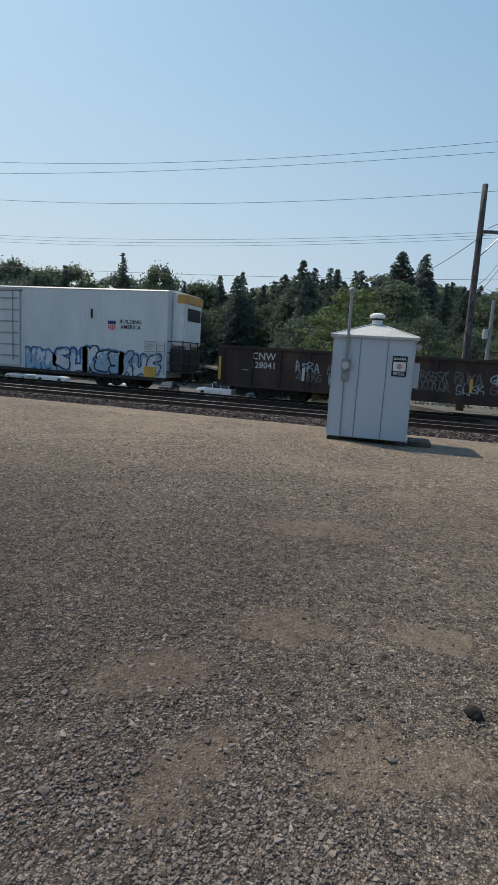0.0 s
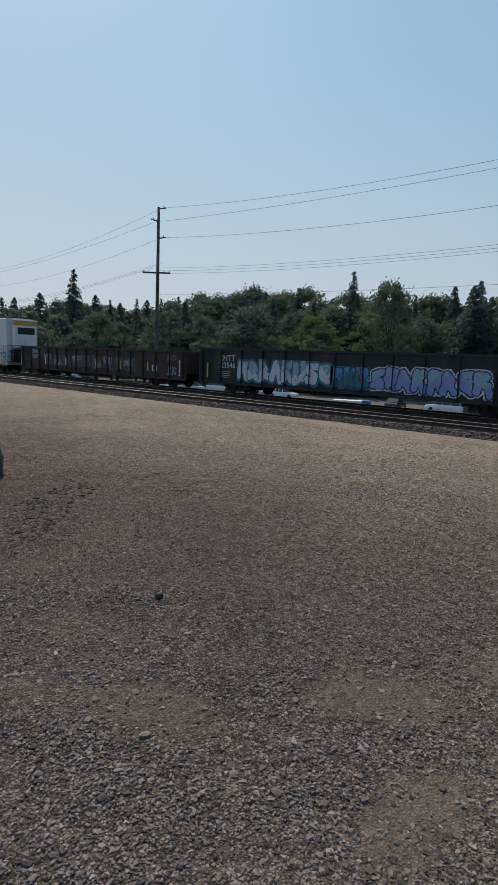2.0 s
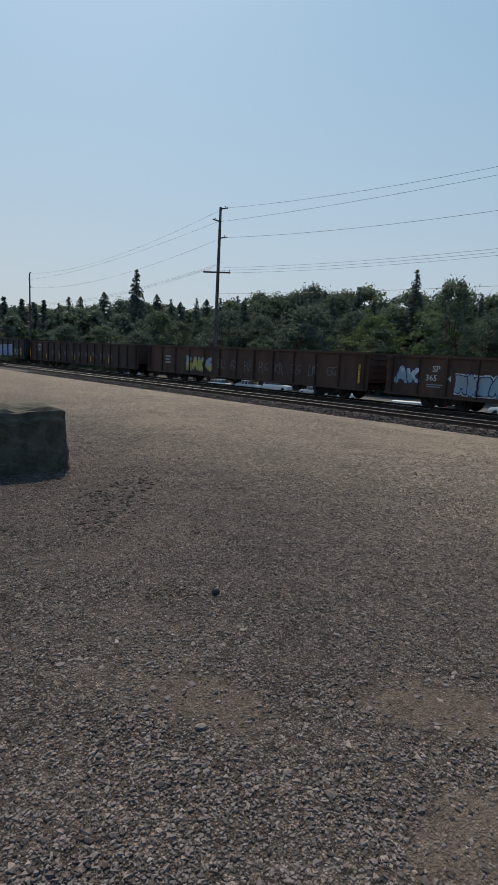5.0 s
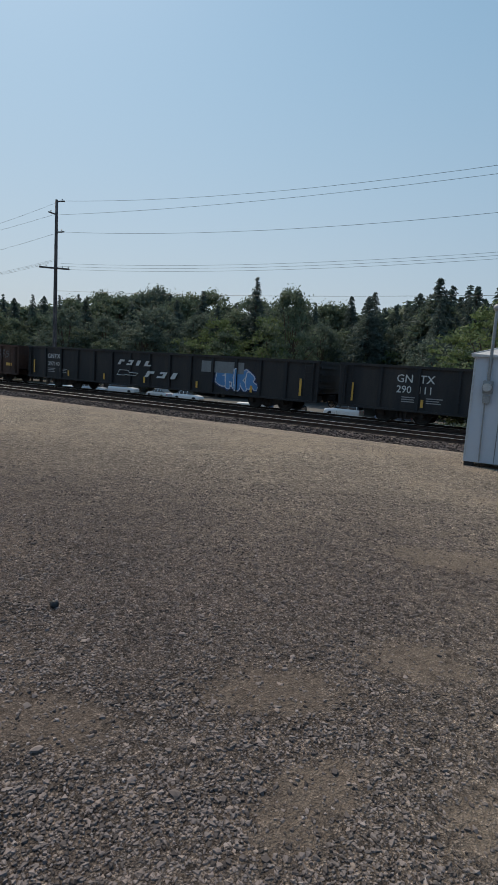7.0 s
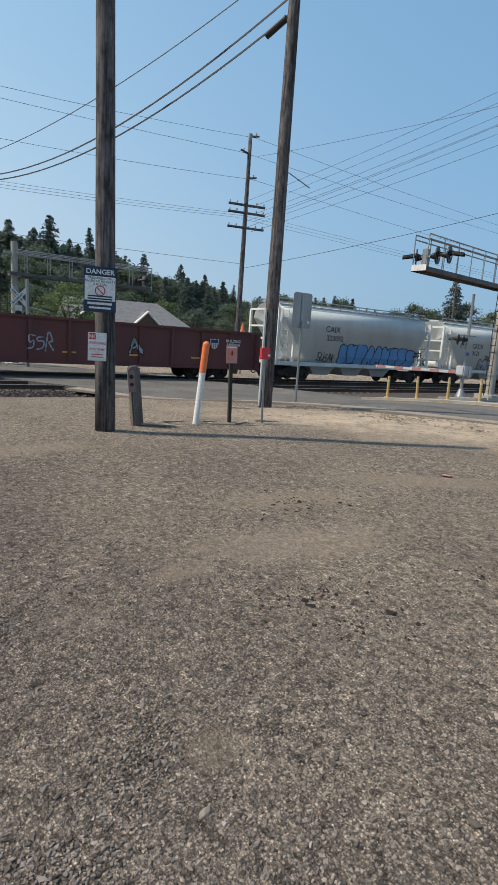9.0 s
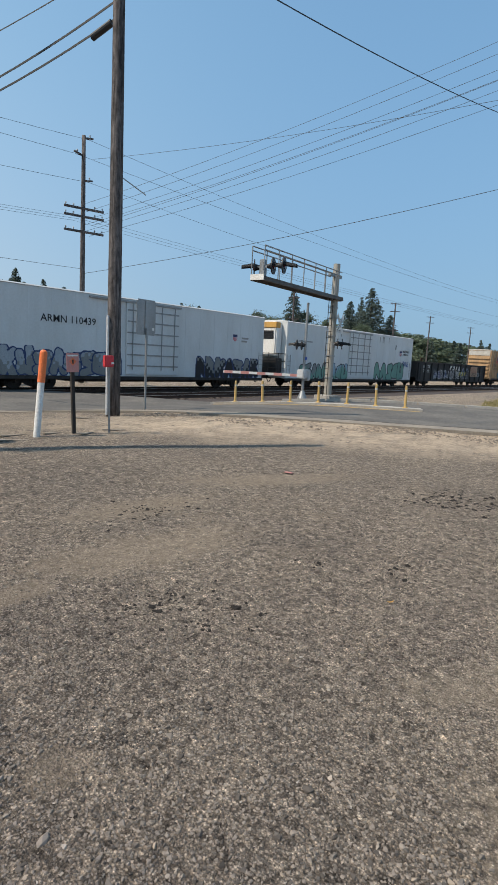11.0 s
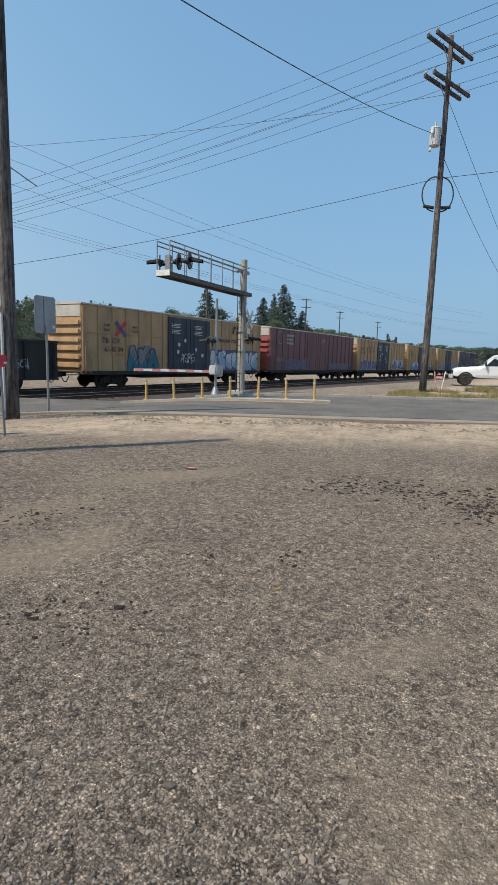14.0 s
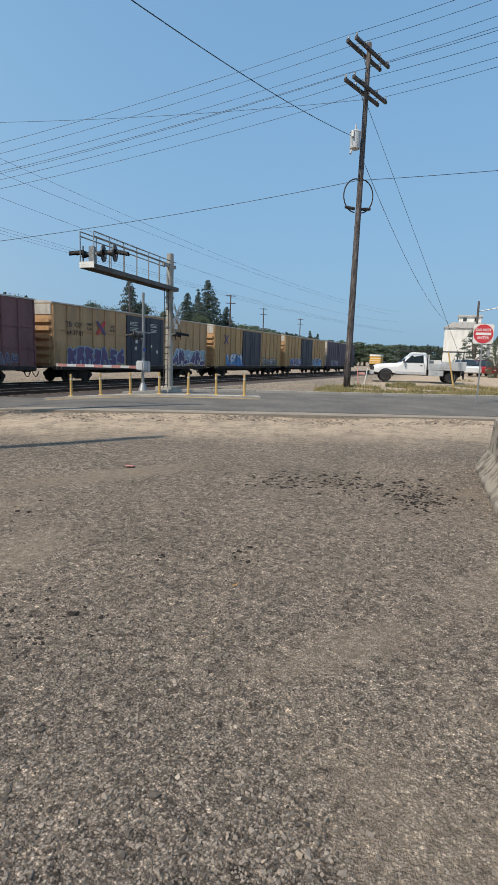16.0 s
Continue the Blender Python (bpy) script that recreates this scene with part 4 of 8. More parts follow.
def hopper(s0, s1, label, top=4.55):
    """A covered hopper: rounded sides, sloped ends on open frames, gates below."""
    half = (s1 - s0) / 2
    car = thing("covered_hopper", pose(0, 0, 0), label, "freight car", "covered hopper cars of the train")
    prof = [(-1.30, 1.15), (-1.47, 1.6), (-1.56, 2.3), (-1.56, 3.0), (-1.50, 3.6), (-1.32, 4.05), (-0.95, top - 0.2), (-0.5, top - 0.1), (0.5, top - 0.1), (0.95, top - 0.2), (1.32, 4.05), (1.50, 3.6), (1.56, 3.0), (1.56, 2.3), (1.47, 1.6), (1.30, 1.15)]
    bm = bmesh.new()
    # Slopes at both ends: the low part of the section stands further in.
    def inset(z):
        return 1.9 * min(1.0, max(0.0, (3.6 - z) / 2.45))
    a = [bm.verts.new((-half + 0.35 + inset(z), y, z)) for y, z in prof]
    b = [bm.verts.new((half - 0.35 - inset(z), y, z)) for y, z in prof]
    n = len(prof)
    for i in range(n):
        bm.faces.new((a[i], a[(i + 1) % n], b[(i + 1) % n], b[i]))
    for ring in (a[::-1], b):
        c = bm.verts.new(sum((v.co for v in ring), Vector()) / n)
        for i in range(n):
            bm.faces.new((ring[i], ring[(i + 1) % n], c))
    bmesh.ops.recalc_face_normals(bm, faces=bm.faces[:])
    body = part("body", bm, HOPPER, car)
    for p in body.data.polygons:
        p.use_smooth = len(p.vertices) == 4
    bm = bmesh.new()
    box(bm, -half + 0.6, half - 0.6, -0.42, 0.42, top - 0.1, top + 0.02, bevel=0.03)
    part("hatch", bm, HOPPER, car)
    bm = bmesh.new()
    for y in (-1.0, 1.0):
        rod(bm, (-half + 0.3, y, top + 0.12), (half - 0.3, y, top + 0.12), 0.03, n=6)
        for i in range(9):
            x = -half + 0.3 + (2 * half - 0.6) * i / 8
            rod(bm, (x, y, top - 0.25), (x, y, top + 0.12), 0.02, n=5)
    box(bm, -half + 0.3, half - 0.3, -1.0, -0.65, top - 0.06, top - 0.02)
    part("running_board", bm, GALV, car)
    bm = bmesh.new()
    for y in (-1.42, 1.42):
        box(bm, -half, half, y - 0.09, y + 0.09, 0.95, 1.18, bevel=0.015)
    part("side_sill", bm, HOPPER, car)
    for s in (-1, 1):
        bm = bmesh.new()
        for y in (-1.4, 1.4):
            box(bm, s * (half - 0.02), s * (half - 0.14), y - 0.07, y + 0.07, 1.0, top - 0.5)
            box(bm, s * (half - 1.2), s * (half - 1.3), y - 0.06, y + 0.06, 1.1, 2.9)
            rod(bm, (s * (half - 0.1), y, 2.6), (s * (half - 1.25), y, 1.2), 0.05, n=6)
        for z in (1.7, 2.4, 3.1, top - 0.5):
            box(bm, s * (half - 0.04), s * (half - 0.12), -1.4, 1.4, z - 0.05, z + 0.05)
        box(bm, s * half, s * (half - 1.9), -1.4, 1.4, 1.0, 1.1)
        part("end_frame", bm, WHITE, car)
        ladder("ladder", car, s * (half - 0.5), -1.5, 1.0, top - 0.4, WHITE, n=9)
        part("brake_tank", rodded((s * (half - 1.0), -0.5, 1.5), (s * (half - 1.0), 0.5, 1.5), 0.25, n=14), WHITE, car)
    for x in (-half * 0.38, 0.0, half * 0.38):
        bm = bmesh.new()
        p = [(-0.55, 0.42), (0.55, 0.42), (1.15, 1.15), (-1.15, 1.15)]
        a = [bm.verts.new((x + u * 1.05, -0.9 + 0.25 * (1.15 - v), v)) for u, v in p]
        b = [bm.verts.new((x + u * 1.05, 0.9 - 0.25 * (1.15 - v), v)) for u, v in p]
        bm.faces.new(a)
        bm.faces.new(b[::-1])
        for i in range(4):
            bm.faces.new((a[i], b[i], b[(i + 1) % 4], a[(i + 1) % 4]))
        bmesh.ops.recalc_face_normals(bm, faces=bm.faces[:])
        part("outlet_gate", bm, HOPPER, car)
    for x in (-half * 0.74, half * 0.74):
        truck(car, x)
    couplers(car, half)
    CARS.append((car, (s0 + s1) / 2))
    return car, half


REEF = [
    reefer(-32.2, -11.4, "white refrigerator car with blue graffiti along its foot"),
    reefer(222.0, 241.8, "white refrigerator car with grey graffiti and a yellow cooling unit", -1),
    reefer(244.5, 266.1, "white refrigerator car with green graffiti along its foot", -1),
]
HOPS = [hopper(191.5, 204.6, "grey covered hopper car with bright blue graffiti"), hopper(205.9, 219.1, "grey covered hopper car with black outline graffiti")]
BOXES = [
    boxcar(291.1, 310.7, BOX_YELLOW, BOX_YELLOW, BOX_DOOR, "mustard yellow boxcar with navy blue doors"),
    boxcar(312.4, 332.1, BOX_MAROON, END_RED, BOX_MAROON, "faded maroon boxcar with red ribbed ends"),
    boxcar(333.5, 352.7, BOX_YELLOW, BOX_YELLOW, BOX_DOOR, "mustard yellow boxcar with purple graffiti"),
    boxcar(354.2, 371.5, BOX_TAN, BOX_YELLOW, BOX_DOOR, "tan boxcar with navy blue doors"),
    boxcar(373.0, 390.0, BOX_TAN, BOX_YELLOW, BOX_DOOR, "tan boxcar with blue graffiti"),
    boxcar(391.5, 409.0, BOX_SLATE, BOX_ROOF, BOX_SLATE, "slate grey-purple boxcar at the far end of the train"),
]

# ---- paint and lettering on the cars ----
PAINT = {k: worn("spray_" + k, c, tuple(0.75 * v for v in c), 0.6, scale=2, relief=0.02) for k, c in {
    "white": (0.62, 0.64, 0.66), "pale": (0.34, 0.38, 0.42), "blue": (0.06, 0.13, 0.36), "rust": (0.35, 0.07, 0.04), "lilac": (0.27, 0.32, 0.58), "sky": (0.10, 0.27, 0.52), "ice": (0.30, 0.42, 0.52), "teal": (0.04, 0.16, 0.20),
    "green": (0.16, 0.33, 0.27), "purple": (0.13, 0.09, 0.19), "yellow": (0.50, 0.44, 0.10), "grey": (0.22, 0.23, 0.23), "black": (0.016, 0.016, 0.02), "chalk": (0.15, 0.145, 0.14), "navy": (0.03, 0.05, 0.14)}.items()}
LETTER = material("stencil_white", (0.55, 0.55, 0.53), 0.6)
LETTER_DIM = material("stencil_grey", (0.30, 0.29, 0.28), 0.7)
LETTER_DARK = material("stencil_black", (0.025, 0.025, 0.03), 0.6)


def gondola_side(half, ribs):
    xs = [-half + 0.28 + (2 * half - 0.56) * i / (ribs - 1) for i in range(ribs)]
    step = xs[1] - xs[0]

    def side(x, z):
        d = np.abs((x - xs[0] + step / 2) % step - step / 2)
        y = np.where(d < 0.092, -1.614, -1.504)
        return np.where(z < 0.72, np.minimum(y, -1.604), y)
    return side


def hopper_side(x, z):
    return -np.interp(z, [1.15, 1.6, 2.3, 3.0, 3.6, 4.05], [1.31, 1.48, 1.57, 1.57, 1.51, 1.33]) - 0.004


def flat_side(y):
    return lambda x, z: np.full_like(x, y)


def cells(name, car, xs, zs, mask, side, mat, size, label, lift=0.0):
    """Small squares that follow the side of the car wherever mask holds."""
    x, z = xs[mask], zs[mask]
    if not len(x):
        return
    h = size / 2
    cx = np.stack([x - h, x + h, x + h, x - h], 1)
    cz = np.stack([z - h, z - h, z + h, z + h], 1)
    cy = side(np.repeat(x[:, None], 4, 1), np.clip(cz, 0.5, 5)) - lift
    me = bpy.data.meshes.new(name)
    n = len(x)
    me.vertices.add(4 * n)
    me.vertices.foreach_set("co", np.stack([cx, cy, cz], -1).astype(np.float32).ravel())
    me.loops.add(4 * n)
    me.loops.foreach_set("vertex_index", np.arange(4 * n, dtype=np.int32))
    me.polygons.add(n)
    me.polygons.foreach_set("loop_start", np.arange(0, 4 * n, 4, dtype=np.int32))
    me.update(calc_edges=True)
    ob = mesh_part(name, me, mat, car, label)
    if name != "graffiti":
        tagged(ob, kind="stuff")


def stroke_field(xs, zs, pts):
    d = np.full(xs.shape, 9.0)
    for (ax, az), (bx, bz) in zip(pts, pts[1:]):
        vx, vz = bx - ax, bz - az
        t = np.clip(((xs - ax) * vx + (zs - az) * vz) / (vx * vx + vz * vz + 1e-9), 0, 1)
        d = np.minimum(d, np.hypot(xs - ax - t * vx, zs - az - t * vz))
    return d


SHAPES = [[(0, 0), (0.15, 1), (0.6, 0.55), (0.3, 0.45), (0.9, 0)], [(0.9, 0.9), (0.2, 0.8), (0.1, 0.3), (0.8, 0.1), (0.85, 0.5), (0.5, 0.5)], [(0.1, 0), (0.5, 1), (0.9, 0), (0.7, 0.4), (0.3, 0.4)], [(0.1, 1), (0.1, 0), (0.5, 0.15), (0.9, 0.05), (0.85, 1)], [(0.85, 0.9), (0.2, 0.85), (0.25, 0.5), (0.8, 0.45), (0.75, 0.1), (0.1, 0.08)], [(0.1, 0), (0.12, 1), (0.8, 0.9), (0.15, 0.5), (0.75, 0.45), (0.9, 0)], [(0.1, 1), (0.15, 0), (0.12, 0.55), (0.85, 1), (0.3, 0.55), (0.9, 0)]]


def burner(car, side, x0, x1, z0, z1, fill, second, edge, seed, fat=0.17, size=0.037, halo=None, rim=None):
    """A row of swollen letter-like shapes with an outline."""
    rng = np.random.default_rng(seed)
    h, w = z1 - z0, x1 - x0
    n = max(1, int(round(w / (0.66 * h))))
    gx = np.arange(x0 - 0.1, x1 + 0.1, size)
    gz = np.arange(max(z0 - 0.1, 0.56), z1 + 0.1, size)
    xs, zs = np.meshgrid(gx, gz)
    r, o = fat * h * 0.92, max(0.05, 0.055 * h)
    d = np.full(xs.shape, 9.0)
    own = np.full(xs.shape, 9.0)
    letter = np.zeros(xs.shape)
    for i in range(n):
        a, b = x0 + w * (i - 0.12) / n, x0 + w * (i + 1.12) / n
        s = SHAPES[rng.integers(len(SHAPES))]
        m = (b - a) * 0.16
        pts = [(a + m + (b - a - 2 * m) * (u + rng.uniform(-0.12, 0.12)), z0 + h * (0.14 + 0.72 * (v + rng.uniform(-0.12, 0.12)))) for u, v in s]
        e = stroke_field(xs, zs, pts) + 0.025 * np.sin(7 * xs + i) * np.cos(9 * zs)
        over = e < r + o
        own, letter = np.where(over, e, own), np.where(over, i, letter)
        d = np.minimum(d, e)
    shine = 0.5 * np.sin(2.3 * xs + seed) + 1.6 * ((zs - z0) / h - 0.5) + 0.35 * np.sin(17 * xs + 5 * letter) * np.sin(13 * zs)
    inside = own < r
    label = "spray-painted graffiti letters"
    cells("graffiti", car, xs, zs, inside & (shine <= 0.2), side, PAINT[fill], size, label)
    cells("graffiti", car, xs, zs, inside & (shine > 0.2), side, PAINT[second], size, label)
    cells("graffiti_outline", car, xs, zs, (own >= r) & (own < r + o), side, PAINT[edge], size, label)
    if rim:
        cells("graffiti_outline", car, xs, zs, (own >= r + o) & (d >= r + o) & (d < r + o + 0.06), side, PAINT[rim], size, label)
    if halo:
        cells("graffiti_cloud", car, xs, zs, (d >= r + o) & (d < r + o + 0.22 * h + 0.06 * np.sin(9 * xs)), side, PAINT[halo], size, label)


def tag(car, side, x, z, w, h, col, seed, size=0.032, turns=7):
    """A quick scrawl of thin lines."""
    rng = np.random.default_rng(seed)
    gx = np.arange(x - w / 2 - 0.1, x + w / 2 + 0.1, size)
    gz = np.arange(max(z - h / 2 - 0.1, 0.6), z + h / 2 + 0.1, size)
    xs, zs = np.meshgrid(gx, gz)
    d = np.full(xs.shape, 9.0)
    n = max(2, int(round(w / (0.62 * h))))
    for i in range(n):
        a, b = x - w / 2 + w * (i - 0.08) / n, x - w / 2 + w * (i + 1.08) / n
        lift = rng.uniform(-0.08, 0.08) * h
        pts = [(a + (b - a) * (0.08 + 0.84 * u + rng.uniform(-0.1, 0.1)), z - h / 2 + lift + h * (v + rng.uniform(-0.12, 0.12))) for u, v in SHAPES[rng.integers(len(SHAPES))]]
        smooth_pts = []
        for k in range(len(pts) - 1):
            q = [pts[max(0, k - 1)], pts[k], pts[k + 1], pts[min(len(pts) - 1, k + 2)]]
            for f in (0.0, 0.25, 0.5, 0.75):
                w0, w1, w2, w3 = -f * (1 - f) ** 2 / 2, (2 - 5 * f * f + 3 * f ** 3) / 2, (f + 4 * f * f - 3 * f ** 3) / 2, -f * f * (1 - f) / 2
                smooth_pts.append(tuple(w0 * q[0][c] + w1 * q[1][c] + w2 * q[2][c] + w3 * q[3][c] for c in (0, 1)))
        d = np.minimum(d, stroke_field(xs, zs, smooth_pts + [pts[-1]]))
    cells("graffiti_tag", car, xs, zs, d < 0.026, side, PAINT[col], size, "quick spray-painted scrawl")


def words(car, text, x, z, size, mat, y, space=1.0, align="CENTER", thick=0.004):
    text_mesh("lettering", text, size, mat, car, facing(x, y, z), space, align, thick)


def bars(car, x, z, w, n, mat, y, gap=0.1, tall=0.045):
    for i in range(n):
        k = w * (1, 0.8, 0.92, 0.7)[i % 4]
        part("text_bar", boxed(x - w / 2, x - w / 2 + k, y - 0.003, y, z - gap * i - tall, z - gap * i), mat, car)


def shield(car, x, z, size, y):
    """A striped shield: navy head, red and white field."""
    s = size / 2
    bm = bmesh.new()
    rim = [(-s, s), (-0.4 * s, 0.82 * s), (0, 1.05 * s), (0.4 * s, 0.82 * s), (s, s), (0.95 * s, -0.1 * s), (0.7 * s, -0.75 * s), (0, -1.15 * s), (-0.7 * s, -0.75 * s), (-0.95 * s, -0.1 * s)]
    bm.faces.new([bm.verts.new((x + u, y, z + v)) for u, v in rim][::-1])
    e = part("emblem", bm, PAINT["white"], car, "striped shield emblem")
    part("emblem_head", boxed(x - 0.85 * s, x + 0.85 * s, y - 0.006, y - 0.003, z + 0.15 * s, z + 0.8 * s), PAINT["navy"], e)
    for i in range(4):
        u = x - 0.66 * s + 0.44 * s * i
        part("emblem_stripe", boxed(u - 0.1 * s, u + 0.1 * s, y - 0.006, y - 0.003, z - (0.7 if i in (0, 3) else 0.95) * s, z + 0.05 * s), RED, e)


def slanted_blocks(car, x0, x1, z0, z1, n, mat, y):
    """Heavy slanting letter-like blocks with a notch each."""
    w = (x1 - x0) / n
    h = z1 - z0
    for i in range(n):
        bm = bmesh.new()
        a = x0 + w * i
        q = ([(0.05, 0), (0.35, 0), (0.5, 0.62), (0.8, 0.62), (0.9, 1), (0.32, 1)], [(0.02, 0), (0.66, 0), (0.9, 1), (0.36, 1), (0.28, 0.68), (0.58, 0.68), (0.48, 0.3), (0.1, 0.3)], [(0.1, 0), (0.45, 0), (0.7, 1), (0.36, 1)], [(0.02, 0), (0.75, 0), (0.82, 0.3), (0.44, 0.3), (0.62, 1), (0.28, 1)])[i % 4]
        bm.faces.new([bm.verts.new((a + u * w, y, z0 + v * h)) for u, v in q])
        part("block_letter", bm, mat, car)


def logo_outline(car, x0, x1, z0, z1, y):
    bm = bmesh.new()
    h = z1 - z0
    pts = [(x0, z0), (x0 + 0.2, z1), (x0 + 0.55 * (x1 - x0), z1), (x0 + 0.6 * (x1 - x0), z1 - h * 0.4), (x1, z1 - h * 0.4), (x1 - 0.15, z0 + h * 0.1), (x0 + 0.4 * (x1 - x0), z0 + h * 0.1), (x0 + 0.35 * (x1 - x0), z0)]
    for (ax, az), (bx, bz) in zip(pts, pts[1:] + pts[:1]):
        rod(bm, (ax, y, az), (bx, y, bz), 0.02, n=4)
    part("logo_outline", bm, LETTER, car)


def paint_train():
    gs = [gondola_side(h, n) for (_, h), n in zip(GOND, (16, 14, 16, 13, 15, 15, 13, 13, 13, 13))]
    P = -1.508
    # rusty gondola with chalk scrawls
    c, _ = GOND[0]
    for x, a, b in ((-10.45, 0.9, 2.0), (10.1, 0.9, 1.9)):
        stripe(c, x, a, b, YELLOW if x < 0 else LETTER)
    for x in (-6.4, -3.3, 0.78, 3.85, 6.9):
        stripe(c, x, 1.1, 1.7, YELLOW if x > 0 else LETTER)
    words(c, "CNW", -8.35, 1.95, 0.46, LETTER, P)
    words(c, "128041", -8.35, 1.55, 0.42, LETTER, P)
    bars(c, -9.1, 1.45, 0.5, 1, LETTER_DIM, P)
    for i in range(9):
        x = -6.2 + 1.376 * i + random.uniform(-0.08, 0.08)
        tag(c, gs[0], x, random.uniform(1.62, 1.78), 1.15, random.uniform(0.38, 0.5), "chalk" if i % 3 else "pale", 40 + i)
        tag(c, gs[0], x + 0.1, random.uniform(1.18, 1.3), 1.2, random.uniform(0.35, 0.5), "pale" if i % 4 == 1 else "chalk", 60 + i)
    tag(c, gs[0], 4.6, 1.5, 1.1, 0.4, "white", 86)
    part("square_mark", boxed(7.2, 7.75, P - 0.004, P, 1.12, 1.5), LETTER, c)
    part("square_mark", boxed(7.3, 7.65, P - 0.008, P - 0.004, 1.2, 1.42), PAINT["black"], c)
    tag(c, gs[0], 9.2, 2.05, 0.9, 0.4, "chalk", 70)
    tag(c, gs[0], 9.2, 1.2, 0.9, 0.5, "pale", 71)
    # black gondola with two large pieces
    c, _ = GOND[1]
    stripe(c, -9.85, 0.95, 1.85)
    stripe(c, 9.6, 0.95, 1.85)
    words(c, "CHTT", -8.35, 2.02, 0.5, LETTER, P)
    words(c, "723546", -8.35, 1.6, 0.46, LETTER, P)
    bars(c, -8.4, 1.38, 0.9, 4, LETTER_DIM, P, 0.11)
    burner(c, gs[1], -7.4, -0.9, 0.92, 2.12, "white", "ice", "teal", 3, 0.17, rim="teal")
    burner(c, gs[1], -0.9, 1.2, 0.95, 1.9, "teal", "sky", "navy", 4, 0.17, rim="teal")
    burner(c, gs[1], 1.4, 7.1, 0.92, 2.05, "lilac", "ice", "navy", 5, 0.16, rim="white")
    tag(c, gs[1], 8.0, 1.35, 1.3, 0.6, "pale", 72)
    tag(c, gs[1], 9.2, 1.35, 1.1, 0.6, "pale", 73)
    # second rusty gondola
    c, _ = GOND[2]
    stripe(c, -10.3, 0.9, 1.8)
    for x in (-6.4, -3.3, -0.24, 2.9, 6.1):
        stripe(c, x, 0.95, 1.4)
    words(c, "CNW", -8.2, 2.02, 0.46, LETTER, P)
    words(c, "128079", -8.2, 1.62, 0.42, LETTER, P)
    for i in range(9):
        tag(c, gs[2], -5 + 1.4 * i, 1.5, 0.8, 0.4, "chalk", 90 + i)
    # brown gondolas
    c, _ = GOND[3]
    bars(c, -7.6, 1.9, 0.7, 3, LETTER_DIM, P, 0.22, 0.12)
    burner(c, gs[3], -5.4, -2.5, 0.95, 1.95, "yellow", "pale", "grey", 8, 0.13)
    for i in range(8):
        tag(c, gs[3], -1.5 + 1.35 * i, 1.5, 0.8, 0.6, "chalk", 110 + i)
    stripe(c, 9.85, 1.0, 2.0)
    c, _ = GOND[4]
    burner(c, gs[4], -10.1, -8.75, 1.15, 2.05, "ice", "white", "navy", 9, 0.14)
    words(c, "SP", -7.9, 1.85, 0.42, LETTER, P)
    words(c, "365   94", -7.75, 1.42, 0.4, LETTER, P)
    bars(c, -7.9, 1.25, 0.9, 2, LETTER_DIM, P)
    burner(c, gs[4], -6.8, -3.1, 0.92, 1.72, "ice", "pale", "navy", 10, 0.2, rim="white")
    burner(c, gs[4], -0.7, 1.7, 0.92, 1.45, "white", "pale", "black", 12, 0.15, rim="white")
    tag(c, gs[4], 0.0, 1.95, 0.7, 0.55, "white", 120)
    tag(c, gs[4], 0.05, 1.92, 0.6, 0.6, "pale", 119)
    for x, z, k in ((3.0, 1.12, 121), (4.1, 1.66, 122), (7.8, 1.95, 123), (9.1, 2.0, 124), (-3.0, 1.5, 125), (6.2, 1.7, 126)):
        tag(c, gs[4], x, z, 1.0, 0.5, "pale" if k < 124 else "chalk", k)
    part("square_mark", boxed(9.3, 9.9, P - 0.004, P, 1.2, 1.4), YELLOW, c)
    # black gondolas with block lettering
    for k, mark, num, g, off in ((5, "GNTX", "297140", -8.1, -2.45), (6, "GN  TX", "290  111", -7.0, -1.9), (7, "", "", 0, -2.25)):
        c, _ = GOND[k]
        if mark:
            words(c, mark, g, 1.92, 0.5 if k == 6 else 0.42, LETTER, P)
            words(c, num, g, 1.45, 0.46 if k == 6 else 0.36, LETTER, P)
            bars(c, g - 0.2, 1.28, 0.7, 3, LETTER_DIM, P)
            bars(c, g + 0.9, 1.28, 0.7, 3, LETTER_DIM, P)
        slanted_blocks(c, off, off + 2.75, 1.82, 2.12, 4, LETTER if k < 7 else PAINT["pale"], -1.617)
        slanted_blocks(c, off + 2.1, off + 4.85, 1.2, 1.55, 3, LETTER if k < 7 else PAINT["yellow"], -1.617)
        logo_outline(c, off, off + 1.65, 1.2, 1.5, -1.617)
        for x in (-9.85, 9.7):
            stripe(c, x, 0.9, 1.75, wide=0.12)
        for x in (-6.6, -3.5, -0.3, 3.45, 6.9):
            stripe(c, x, 0.85, 1.2, wide=0.12)
    c, _ = GOND[5]
    part("panel", boxed(3.65, 6.35, P - 0.006, P, 1.75, 2.35), PAINT["grey"], c, "patch of old pale paint")
    burner(c, gs[5], 4.6, 7.2, 0.95, 1.95, "sky", "sky", "white", 14, 0.13, rim="navy")
    c, _ = GOND[7]
    words(c, "29", -7.9, 1.5, 0.46, LETTER, P)
    burner(c, gs[7], -9.2, -7.6, 1.4, 2.0, "chalk", "grey", "black", 15, 0.08)
    burner(c, gs[7], -4.9, -3.6, 0.95, 1.9, "yellow", "yellow", "grey", 16, 0.26)
    burner(c, gs[7], 2.8, 5.9, 0.95, 1.75, "grey", "pale", "black", 17, 0.16)
    burner(c, gs[7], 5.9, 9.0, 0.95, 2.35, "ice", "ice", "navy", 18, 0.11, rim="white")
